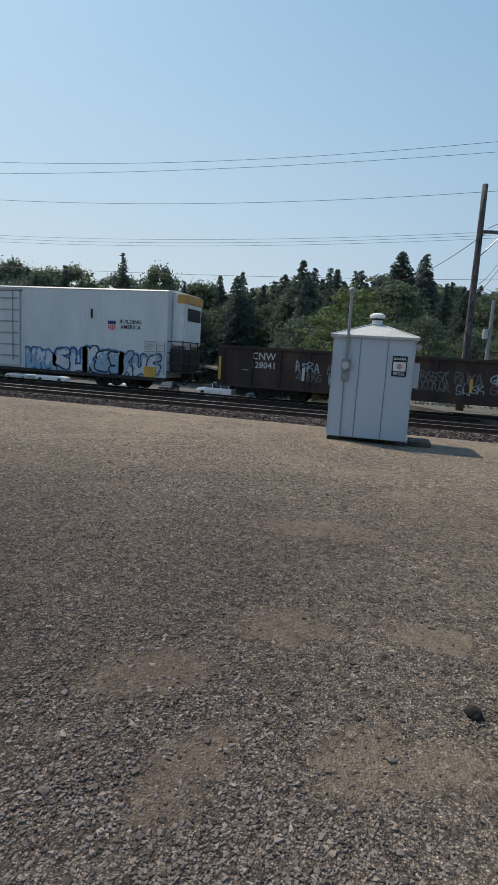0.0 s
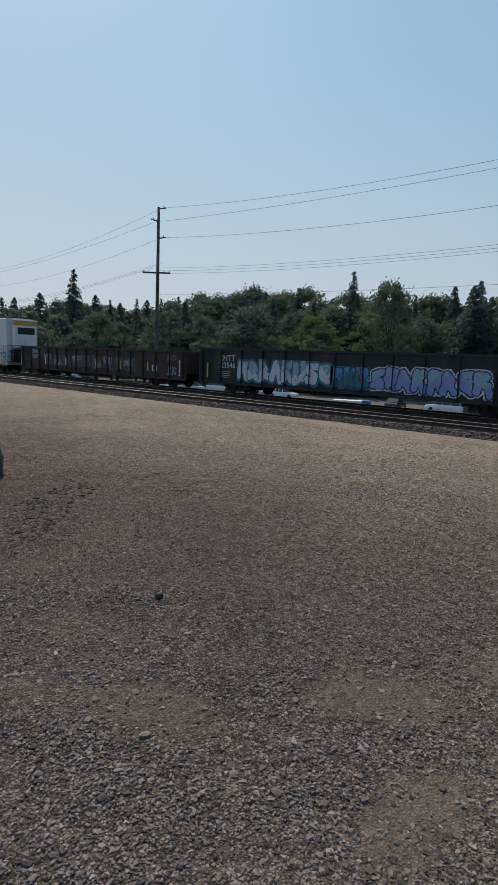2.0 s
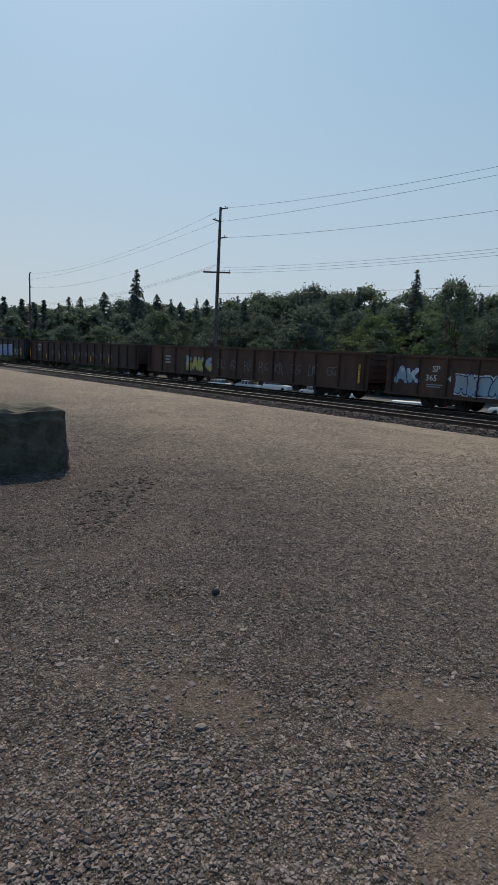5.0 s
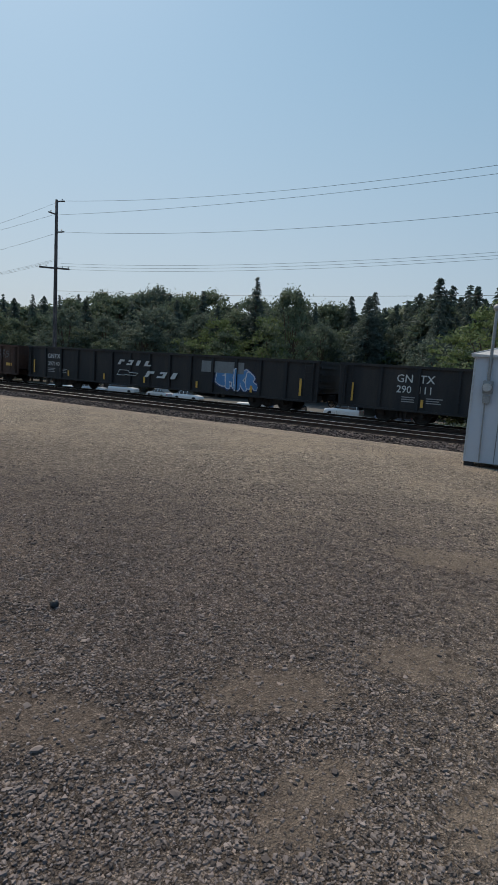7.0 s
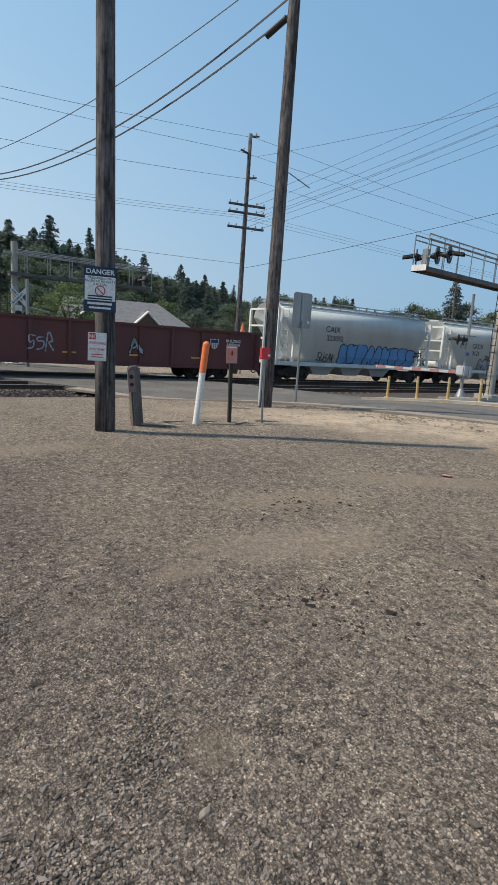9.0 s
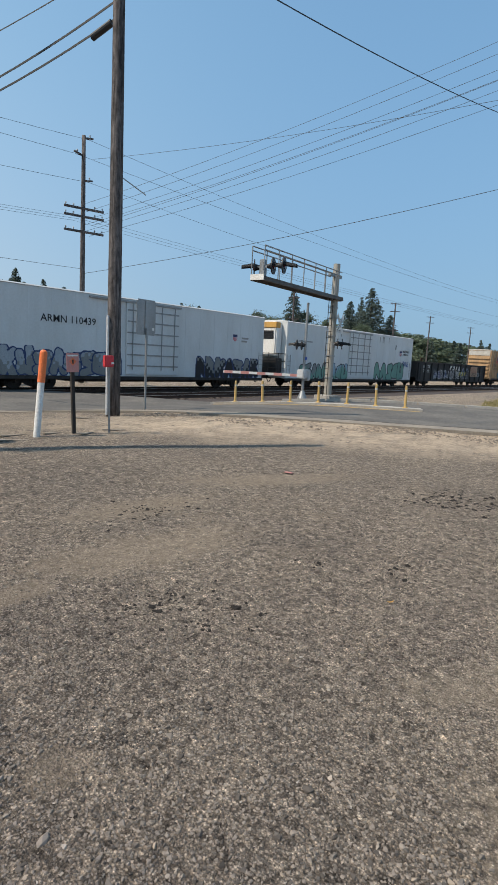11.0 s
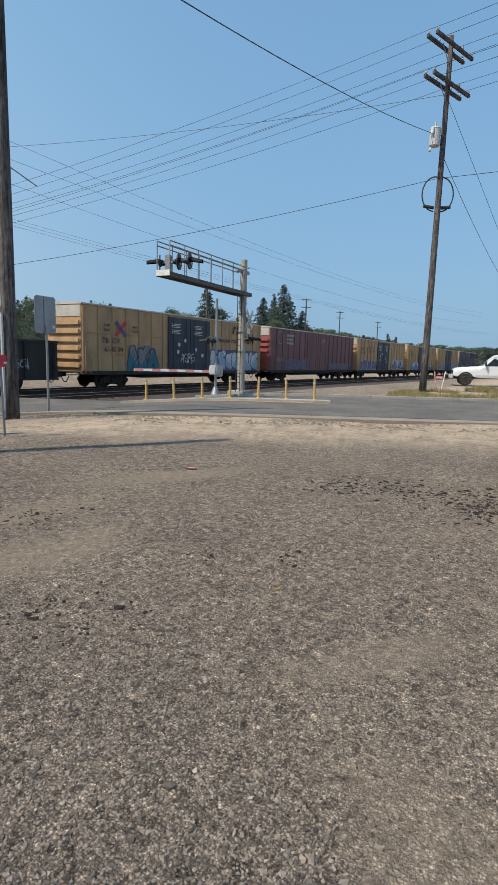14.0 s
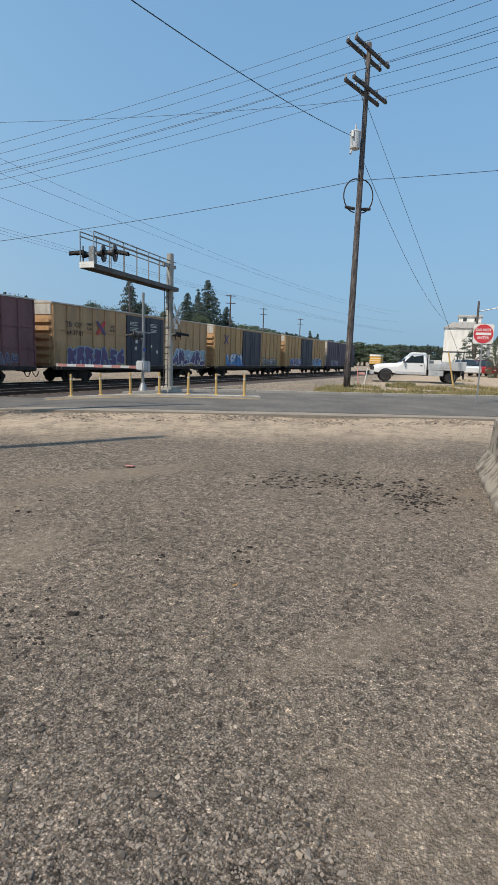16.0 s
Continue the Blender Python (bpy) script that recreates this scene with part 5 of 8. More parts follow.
    for x, z, k in ((-3.3, 1.7, 130), (-1.1, 1.0, 131), (1.1, 1.15, 132), (9.3, 1.85, 133), (-2.6, 1.1, 134)):
        tag(c, gs[7], x, z, 0.9, 0.45, "ice", k)
    # oxide red gondola
    c, _ = GOND[8]
    words(c, "UP", -8.0, 2.0, 0.55, LETTER, P)
    words(c, "96", -7.95, 1.22, 0.55, LETTER, P)
    words(c, "14", -6.8, 1.22, 0.55, LETTER, P)
    words(c, "3", -5.8, 1.22, 0.55, LETTER, P)
    part("square_mark", boxed(-9.5, -8.9, P - 0.004, P, 0.98 + 0.1, 1.2 + 0.1), YELLOW, c)
    tag(c, gs[8], -1.2, 1.5, 1.2, 0.7, "pale", 140)
    burner(c, gs[8], 2.7, 3.5, 1.1, 2.0, "pale", "grey", "black", 21, 0.06)
    shield(c, 7.35, 1.9, 0.5, -1.615)
    words(c, "BUILDING\nAMERICA", 8.5, 2.02, 0.2, LETTER, -1.615)
    for x in (-3.6, 0.0, 3.1, 6.4):
        part("square_mark", boxed(x - 0.3, x + 0.3, P - 0.004, P, 1.09, 1.16), YELLOW, c)
    part("square_mark", boxed(8.35, 8.8, P - 0.004, P, 1.2, 1.5), LETTER_DIM, c)
    bars(c, -4.9, 2.0, 0.7, 3, LETTER_DIM, P)
    # far gondola
    c, _ = GOND[9]
    words(c, "GN  TX", -8.4, 2.05, 0.5, LETTER, P, 1.1)
    words(c, "295  199", -8.4, 1.58, 0.46, LETTER, P)
    slanted_blocks(c, -2.1, 1.6, 1.95, 2.42, 4, LETTER, -1.617)
    slanted_blocks(c, 1.0, 3.6, 1.35, 1.75, 3, PAINT["yellow"], -1.617)
    burner(c, gs[9], -6.2, -2.4, 0.95, 1.9, "navy", "black", "white", 23, 0.10)
    burner(c, gs[9], -2.2, 2.4, 0.95, 1.85, "black", "grey", "white", 24, 0.10)
    burner(c, gs[9], 2.6, 4.6, 1.0, 2.2, "black", "navy", "pale", 27, 0.12)
    pn = part("panel", boxed(5.0, 7.5, -1.622, -1.614, 1.25, 2.5), worn("old_patch", (0.42, 0.29, 0.20), (0.3, 0.19, 0.13), 0.8), c, "tan patch of old paint")
    tag(c, flat_side(-1.624), 6.25, 2.0, 2.0, 0.7, "rust", 153)
    tag(c, flat_side(-1.624), 6.25, 1.55, 1.7, 0.45, "black", 154)
    tag(c, gs[9], 8.4, 1.5, 1.4, 0.5, "pale", 150)
    # white refrigerator cars
    F = flat_side(-1.531)
    c, _ = REEF[0]
    shield(c, 7.35, 3.2, 0.52, -1.533)
    words(c, "BUILDING\nAMERICA", 8.4, 3.3, 0.27, LETTER_DARK, -1.533)
    burner(c, F, 2.3, 4.1, 0.72, 1.8, "ice", "white", "sky", 31, 0.13, rim="navy")
    burner(c, F, 4.0, 5.9, 0.72, 1.95, "white", "ice", "navy", 38, 0.13, rim="sky")
    burner(c, F, 5.8, 8.0, 0.72, 2.05, "ice", "white", "black", 32, 0.14, rim="sky")
    burner(c, F, 7.9, 10.1, 0.72, 1.9, "white", "ice", "navy", 39, 0.13, rim="ice")
    bars(c, 9.5, 2.5, 0.6, 6, LETTER_DIM, -1.534, 0.12)
    part("square_mark", boxed(9.2, 9.85, -1.536, -1.532, 0.72, 1.25), YELLOW, c)
    part("hatch", boxed(6.15, 6.25, -1.56, -1.53, 3.5, 3.95), DARK, c)
    c, _ = REEF[1]
    words(c, "ARMN 110439", -5.3, 3.35, 0.5, LETTER_DARK, -1.533)
    burner(c, F, -8.8, -2.2, 0.72, 2.05, "grey", "pale", "navy", 33, 0.16)
    burner(c, F, 3.5, 9.4, 0.72, 2.0, "black", "grey", "navy", 34, 0.18)
    shield(c, 6.9, 3.4, 0.5, -1.533)
    bars(c, 7.9, 3.45, 0.7, 2, LETTER_DIM, -1.534, 0.2, 0.12)
    c, _ = REEF[2]
    shield(c, 8.1, 3.35, 0.55, -1.533)
    words(c, "BUILDING\nAMERICA", 9.25, 3.45, 0.28, LETTER_DARK, -1.533)
    burner(c, F, 3.0, 9.0, 0.72, 2.4, "green", "green", "black", 35, 0.17)
    burner(c, F, -4.6, -1.9, 0.72, 2.0, "green", "ice", "black", 36, 0.17)
    burner(c, F, -9.0, -5.0, 0.72, 2.0, "green", "grey", "black", 37, 0.15)
    tag(c, F, 9.4, 2.35, 1.3, 0.5, "blue", 151)
    tag(c, F, 9.4, 2.3, 1.2, 0.45, "blue", 152)
    part("hatch", boxed(6.9, 7.0, -1.56, -1.53, 3.65, 4.1), DARK, c)
    for x in (3.6, 4.2, 4.4, 5.4, -3.3):
        part("rust_streak", boxed(x - 0.03, x + 0.03, -1.5335, -1.531, random.uniform(4.0, 4.4), 4.75), BARK, c)
    # covered hoppers
    c, _ = HOPS[0]
    words(c, "CAIX", -2.5, 3.0, 0.5, LETTER_DARK, -1.572)
    words(c, "323092", -2.3, 2.5, 0.46, LETTER_DARK, -1.572)
    burner(c, hopper_side, -1.8, 4.9, 1.2, 2.3, "sky", "sky", "black", 41, 0.22)
    tag(c, hopper_side, -2.8, 1.5, 1.4, 0.5, "black", 153)
    tag(c, hopper_side, 5.3, 2.0, 0.8, 0.3, "black", 154)
    c, _ = HOPS[1]
    words(c, "CRDX", -2.6, 2.75, 0.48, LETTER_DARK, -1.572)
    words(c, "3121", -2.75, 2.25, 0.45, LETTER_DARK, -1.572)
    burner(c, hopper_side, -2.2, 3.6, 1.15, 2.0, "grey", "pale", "black", 42, 0.17)
    tag(c, hopper_side, -4.3, 2.9, 0.7, 0.4, "grey", 155)
    tag(c, hopper_side, -1.0, 2.1, 1.0, 0.4, "black", 156)
    # boxcars
    B = flat_side(-1.60)
    D = -1.66
    for k, x, num in ((0, -6.8, "63 83 94"), (2, -5.2, "64 37 81")):
        c, _ = BOXES[k]
        for a, col in ((45, "purple"), (-45, "purple")):
            part("cross_emblem", boxed(-0.6, 0.6, -1.60, -1.595, -0.11, 0.11), PAINT[col] if a > 0 else RED, c, "crossed ribbon emblem", m=pose(x, -0.003 * (a > 0), 3.65) @ Matrix.Rotation(radians(a), 4, "Y"))
        words(c, "next\nload", x - 1.15, 3.75, 0.3, LETTER_DARK, -1.6)
        words(c, "any\nroad", x + 1.2, 3.75, 0.3, LETTER_DARK, -1.6)
        words(c, "TB  OX", x - 0.8 if k == 0 else x - 2.6, 2.75 if k == 0 else 3.55, 0.46, LETTER_DARK, -1.6)
        words(c, num, x - 0.6 if k == 0 else x - 2.5, 2.25 if k == 0 else 3.05, 0.44, LETTER_DARK, -1.6)
        for xx, z in ((-1.6, 4.3), (0.9, 4.3), (-1.6, 3.9), (0.9, 3.9)):
            bars(c, xx, z, 1.0, 3, LETTER, D)
        for xx, z in ((-1.3, 2.9), (-1.4, 2.4), (0.6, 2.6), (1.4, 2.2), (-0.6, 3.2)):
            part("square_mark", boxed(xx - 0.12, xx + 0.12, D - 0.003, D, z - 0.12, z + 0.12), LETTER, c)
    c, _ = BOXES[0]
    slanted_blocks(c, 5.4, 7.0, 4.0, 4.6, 3, LETTER_DARK, -1.6)
    words(c, "RAILCAR POOLING EXPERTS", 6.1, 3.3, 0.40, LETTER_DARK, -1.6)
    burner(c, B, -6.2, -3.4, 1.12, 2.6, "teal", "grey", "navy", 51, 0.15)
    burner(c, B, 2.6, 9.3, 1.12, 2.6, "ice", "white", "purple", 52, 0.18, halo="purple")
    tag(c, flat_side(D), -0.3, 2.0, 1.6, 0.6, "white", 160)
    c, _ = BOXES[1]
    bm = bmesh.new()
    for i in range(24):
        a, b = 2 * math.pi * i / 24, 2 * math.pi * (i + 1) / 24
        bm.faces.new([bm.verts.new((-8.0 + r * math.cos(w), -1.60, 4.1 + r * math.sin(w))) for r, w in ((0.52, a), (0.52, b), (0.62, b), (0.62, a))])
    part("ring_emblem", bm, PAINT["grey"], c)
    bars(c, -6.1, 4.45, 1.5, 3, LETTER_DIM, -1.6, 0.36, 0.2)
    words(c, "218  017", -8.0, 1.95, 0.4, LETTER_DIM, -1.6)
    bars(c, 1.2, 4.3, 1.0, 4, LETTER_DIM, D)
    burner(c, B, -7.0, -1.8, 1.15, 2.1, "purple", "purple", "grey", 53, 0.1)
    burner(c, B, 3.0, 8.5, 1.15, 1.9, "purple", "purple", "grey", 54, 0.06)
    c, _ = BOXES[2]
    burner(c, B, -8.4, -2.7, 1.12, 2.3, "purple", "purple", "ice", 55, 0.15)
    burner(c, B, 3.9, 9.3, 1.12, 2.5, "purple", "ice", "white", 56, 0.14)
    c, _ = BOXES[3]
    part("cross_emblem", boxed(-0.6, 0.6, -1.60, -1.595, -0.1, 0.1), PAINT["purple"], c, m=pose(-6.2, 0, 3.7) @ Matrix.Rotation(radians(45), 4, "Y"))
    part("cross_emblem", boxed(-0.6, 0.6, -1.597, -1.592, -0.1, 0.1), PAINT["purple"], c, m=pose(-6.2, 0, 3.7) @ Matrix.Rotation(radians(-45), 4, "Y"))
    burner(c, B, -6.1, -1.5, 1.12, 2.3, "sky", "white", "blue", 57, 0.14)
    burner(c, B, 3.0, 7.5, 1.12, 2.0, "grey", "white", "black", 58, 0.1)
    c, _ = BOXES[4]
    burner(c, B, -6.5, -2.0, 1.12, 2.1, "purple", "blue", "white", 59, 0.12)
    burner(c, B, 2.8, 7.0, 1.12, 2.2, "sky", "purple", "white", 60, 0.14)
    for k in (5,):
        burner(BOXES[k][0], B, -6.5, -2.0, 1.12, 2.0, "purple", "grey", "pale", 61 + k, 0.1)


paint_train()

# ---- things on the lot ----
SEAM = worn("seam_grey", (0.26, 0.28, 0.30), (0.2, 0.2, 0.2), 0.6, scale=3)
def hut():
    c, s = 0.999, 0.045
    base = Matrix(((c, -s, 0, -1.41), (s, c, 0, 11.78), (0, 0, 1, 0), (0, 0, 0, 1)))
    h = thing("utility_hut", base, "pale grey sheet metal utility hut with a hipped roof", "shed")
    w, d, e = 1.66, 1.75, 2.17
    part("body", boxed(0, w, 0, d, 0.07, e, bevel=0.006), HUT_PAINT, h)
    for x in (0.02, 0.56, 1.12, w - 0.02):
        part("panel_seam", boxed(x - 0.009, x + 0.009, -0.010, 0.0, 0.09, e - 0.02), SEAM, h)
    part("corner_trim", boxed(-0.012, 0.03, -0.016, 0.03, 0.07, e), GREY_METAL, h)
    part("corner_trim", boxed(w - 0.03, w + 0.012, -0.016, 0.03, 0.07, e), GREY_METAL, h)
    bm = bmesh.new()
    o, rim, apex = 0.07, e, e + 0.36
    lo = [bm.verts.new(p) for p in ((-o, -o, rim), (w + o, -o, rim), (w + o, d + o, rim), (-o, d + o, rim))]
    hi = [bm.verts.new(v.co + Vector((0, 0, 0.05))) for v in lo]
    t = bm.verts.new((w / 2, d / 2, apex))
    bm.faces.new(lo[::-1])
    for i in range(4):
        j = (i + 1) % 4
        bm.faces.new((lo[i], lo[j], hi[j], hi[i]))
        bm.faces.new((hi[i], hi[j], t))
    roof = part("roof", bm, HUT_ROOF, h, "bright sheet metal roof")
    for a in ((-o, -o), (w + o, -o)):
        part("ridge", rodded((*a, rim + 0.055), (w / 2, d / 2, apex + 0.01), 0.014, n=6), GREY_METAL, roof)
    bm = lathe(bmesh.new(), [(0.12, apex - 0.08), (0.11, apex + 0.10), (0.165, apex + 0.12), (0.175, apex + 0.15), (0.16, apex + 0.19), (0.10, apex + 0.22), (0.02, apex + 0.235)], 20, pose(w / 2, d / 2, 0))
    vent = part("roof_vent", bm, WHITE, h, "round white ventilator cap")
    part("vent_band", lathe(bmesh.new(), [(0.135, apex + 0.07), (0.135, apex + 0.115)], 20, pose(w / 2, d / 2, 0)), DARK, vent)
    part("side_box", boxed(w, w + 0.13, 0.06, 0.34, 1.2, 1.72, bevel=0.012), GREY_METAL, h, "narrow grey cabinet on the side wall")
    bm = bmesh.new()
    x = 0.29
    rod(bm, (x, -0.05, 1.72), (x, -0.05, 3.10), 0.032, n=10)
    rod(bm, (x, -0.05, 0.10), (x - 0.02, -0.04, 1.35), 0.014, n=8)
    part("conduit", bm, GALV, h, "galvanised service pipe rising past the roof")
    bm = bmesh.new()
    bmesh.ops.create_uvsphere(bm, u_segments=12, v_segments=8, radius=0.07, matrix=pose(x, -0.05, 3.12))
    part("weatherhead", bm, GALV, h)
    m = part("meter_box", boxed(x - 0.09, x + 0.10, -0.13, -0.012, 1.46, 1.72, bevel=0.012), GALV, h, "round glass electricity meter on a box")
    part("meter_dial", rodded((x, -0.13, 1.58), (x, -0.24, 1.58), 0.085, 0.075, n=18), HUT_ROOF, m)
    part("meter_ring", rodded((x, -0.125, 1.58), (x, -0.15, 1.58), 0.10, n=18), GALV, m)
    part("switch_box", boxed(x - 0.07, x + 0.07, -0.11, -0.012, 1.27, 1.42, bevel=0.01), GALV, h)
    sg = part("danger_sign", boxed(1.23, 1.53, -0.022, -0.012, 1.42, 1.84, bevel=0.004), BLACK, h, "small danger sign")
    part("sign_face", boxed(1.255, 1.505, -0.025, -0.021, 1.53, 1.72), WHITE, sg)
    part("ban_ring", rodded((1.38, -0.024, 1.625), (1.38, -0.027, 1.625), 0.06, n=16), PINK, sg)
    text_mesh("sign_word", "DANGER", 0.062, WHITE, sg, facing(1.25, -0.026, 1.76), thick=0.001)
    for k in range(3):
        part("sign_bar", boxed(1.27, 1.49, -0.027, -0.025, 1.45 + 0.022 * k, 1.46 + 0.022 * k), WHITE, sg)
    part("lamp", boxed(w, w + 0.14, 0.1, 0.3, 1.98, 2.10, bevel=0.03), GREY_METAL, h)
    for xx in (0.1, w - 0.1):
        for yy in (0.1, d - 0.1):
            part("foot", boxed(xx - 0.09, xx + 0.09, yy - 0.09, yy + 0.09, -0.06, 0.07), DARK, h)
    step = thing("step_slab", base @ pose(w + 0.08, 0.25, -0.05), "dark weathered timber step beside the hut", "step")
    part("slab", boxed(0, 0.46, 0, 0.7, 0, 0.11, bevel=0.015), TIE, step)


def concrete_block():
    bm = boxed(-0.45, 0.45, -1.06, 1.06, 0, 0.88)
    bmesh.ops.subdivide_edges(bm, edges=bm.edges[:], cuts=15, use_grid_fill=True)
    for v in bm.verts:
        n = noise.noise(v.co * 3.1)
        v.co += v.co.normalized() * (0.06 * n + 0.04 * noise.noise(v.co * 8) + 0.022 * noise.noise(v.co * 21))
        ex, ey, ez = max(0, abs(v.co.x) - 0.35), max(0, abs(v.co.y) - 0.94), max(0, v.co.z - 0.75)
        if (ex > 0) + (ey > 0) + (ez > 0) > 1:
            v.co -= Vector((math.copysign(ex, v.co.x), math.copysign(ey, v.co.y), ez)) * 0.35
    b = part("concrete_block", bm, worn("old_concrete", (0.12, 0.105, 0.082), (0.03, 0.028, 0.02), 0.95, scale=5, streak=False, relief=1.0), None, m=pose(-7.36, 2.42, -0.02, 0, 0, -5))
    tagged(b, "dark mossy concrete block on the gravel", "concrete block")


def barrier():
    prof = [(-0.30, 0), (-0.30, 0.08), (-0.125, 0.33), (-0.08, 0.81), (0.08, 0.81), (0.125, 0.33), (0.30, 0.08), (0.30, 0)]
    bm = prism(bmesh.new(), prof, -3.0, 0.0)
    bmesh.ops.bevel(bm, geom=bm.edges[:], offset=0.015, segments=1, affect="EDGES")
    b = part("concrete_barrier", bm, worn("stained_concrete", (0.31, 0.275, 0.225), (0.095, 0.08, 0.065), 0.95, scale=5, amount=(0.45, 0.6), streak=False, relief=0.6), None, m=pose(9.73, -0.22, -0.01, 0, 0, 6.9))
    tagged(b, "stained concrete traffic barrier with a flared foot", "traffic barrier")


def tapered_pole(p, x, y, z0, z1, r0, r1, lean=(0, 0)):
    bm = bmesh.new()
    n = 14
    rings = []
    for k in range(9):
        f = k / 8
        r = r0 + (r1 - r0) * f
        c = Vector((lean[0] * f, lean[1] * f, z0 + (z1 - z0) * f))
        rings.append([bm.verts.new(c + Vector((r * math.cos(a) * (1 + 0.04 * noise.noise((a, f * 9, r0))), r * math.sin(a), 0))) for a in [2 * math.pi * i / n for i in range(n)]])
    for a, b in zip(rings, rings[1:]):
        for i in range(n):
            bm.faces.new((a[i], a[(i + 1) % n], b[(i + 1) % n], b[i]))
    bm.faces.new(rings[0][::-1])
    bm.faces.new(rings[-1])
    o = part("pole", bm, WOOD, p)
    for f in o.data.polygons:
        f.use_smooth = len(f.vertices) == 4
    return o


def insulator(p, at, mat=None):
    bm = lathe(bmesh.new(), [(0.02, 0), (0.02, 0.05), (0.055, 0.06), (0.055, 0.10), (0.03, 0.11), (0.05, 0.12), (0.05, 0.15), (0.02, 0.17)], 8, Matrix.Translation(at))
    part("insulator", bm, mat or GREY_METAL, p)


def pole_with_signs():
    p = thing("utility_pole", pose(3.52, 8.93, 0), "weathered timber pole carrying a danger sign", "utility pole", "utility poles")
    tapered_pole(p, 0, 0, -0.1, 9.9, 0.17, 0.125, (-0.18, 0.0))
    # both plates face the lot
    turn = pose(0, 0, 0, 0, 0, -17)
    sg = thing("danger_sign", pose(3.46, 8.93, 0) @ turn @ pose(-0.07, -0.19, 2.30), "white and navy danger sign on a timber pole", "sign")
    w, h = 0.25, 0.35
    plate = part("plate", boxed(-w, w, -0.006, 0, -h, h, bevel=0.003), BLUE_DARK, sg)
    part("face", boxed(-w + 0.015, w - 0.015, -0.009, -0.0062, -0.17, 0.20), WHITE, sg)
    part("header", boxed(-w + 0.012, w - 0.012, -0.009, -0.0062, 0.215, h - 0.012), BLUE_DARK, sg)
    text_mesh("word", "DANGER", 0.108, WHITE, sg, facing(0, -0.011, 0.235), align="CENTER", thick=0.002)
    for line, z in (("TRESPASSING ON", 0.155), ("RAILROAD PROPERTY", 0.11), ("IS ILLEGAL", 0.065)):
        text_mesh("word", line, 0.047, BLUE_DARK, sg, facing(0, -0.0095, z), align="CENTER", thick=0.0006)
    for z in (-0.115, -0.155):
        part("text_bar", boxed(-w + 0.06, w - 0.06, -0.0105, -0.009, z, z + 0.022), BLUE_DARK, sg)
    ring = bmesh.new()
    for i in range(24):
        a, b = 2 * math.pi * i / 24, 2 * math.pi * (i + 1) / 24
        v = [ring.verts.new((r * math.cos(t), -0.0115, r * math.sin(t) - 0.02)) for r, t in ((0.066, a), (0.066, b), (0.082, b), (0.082, a))]
        ring.faces.new(v)
    box(ring, -0.074, 0.074, -0.0125, -0.0118, -0.028, -0.012)
    bmesh.ops.rotate(ring, verts=ring.verts[-8:], cent=(0, 0, -0.02), matrix=Matrix.Rotation(radians(45), 3, "Y"))
    part("ban_ring", ring, RED, sg)
    for a, b, u in ((-0.20, -0.235, 0.19), (-0.27, -0.30, 0.17)):
        part("text_bar", boxed(-u, u, -0.011, -0.006, b, a), WHITE, sg)
    sg = thing("no_parking_sign", pose(3.46, 8.93, 0) @ turn @ pose(-0.1, -0.185, 1.40), "white no parking sign with red lettering", "sign")
    part("plate", boxed(-0.145, 0.145, -0.006, 0, -0.225, 0.225, bevel=0.003), WHITE, sg)
    part("red_panel", boxed(-0.135, -0.02, -0.0085, -0.006, 0.115, 0.215), RED, sg)
    text_mesh("word", "NO", 0.085, WHITE, sg, facing(-0.13, -0.0105, 0.135), thick=0.001)
    text_mesh("word", "PARKING", 0.062, RED, sg, facing(-0.122, -0.0085, 0.04), thick=0.0005)
    text_mesh("word", "ANY TIME", 0.055, RED, sg, facing(-0.122, -0.0085, -0.06), thick=0.0005)
    for z in (-0.13, -0.17):
        part("text_bar", boxed(-0.09, 0.09, -0.0085, -0.006, z, z + 0.014), RED, sg)


BLUE_DARK = material("navy_sign", (0.015, 0.035, 0.075), 0.5)


RUSTY_PLATE = worn("faded_plate", (0.30, 0.19, 0.165), (0.2, 0.13, 0.12), 0.7, scale=6)


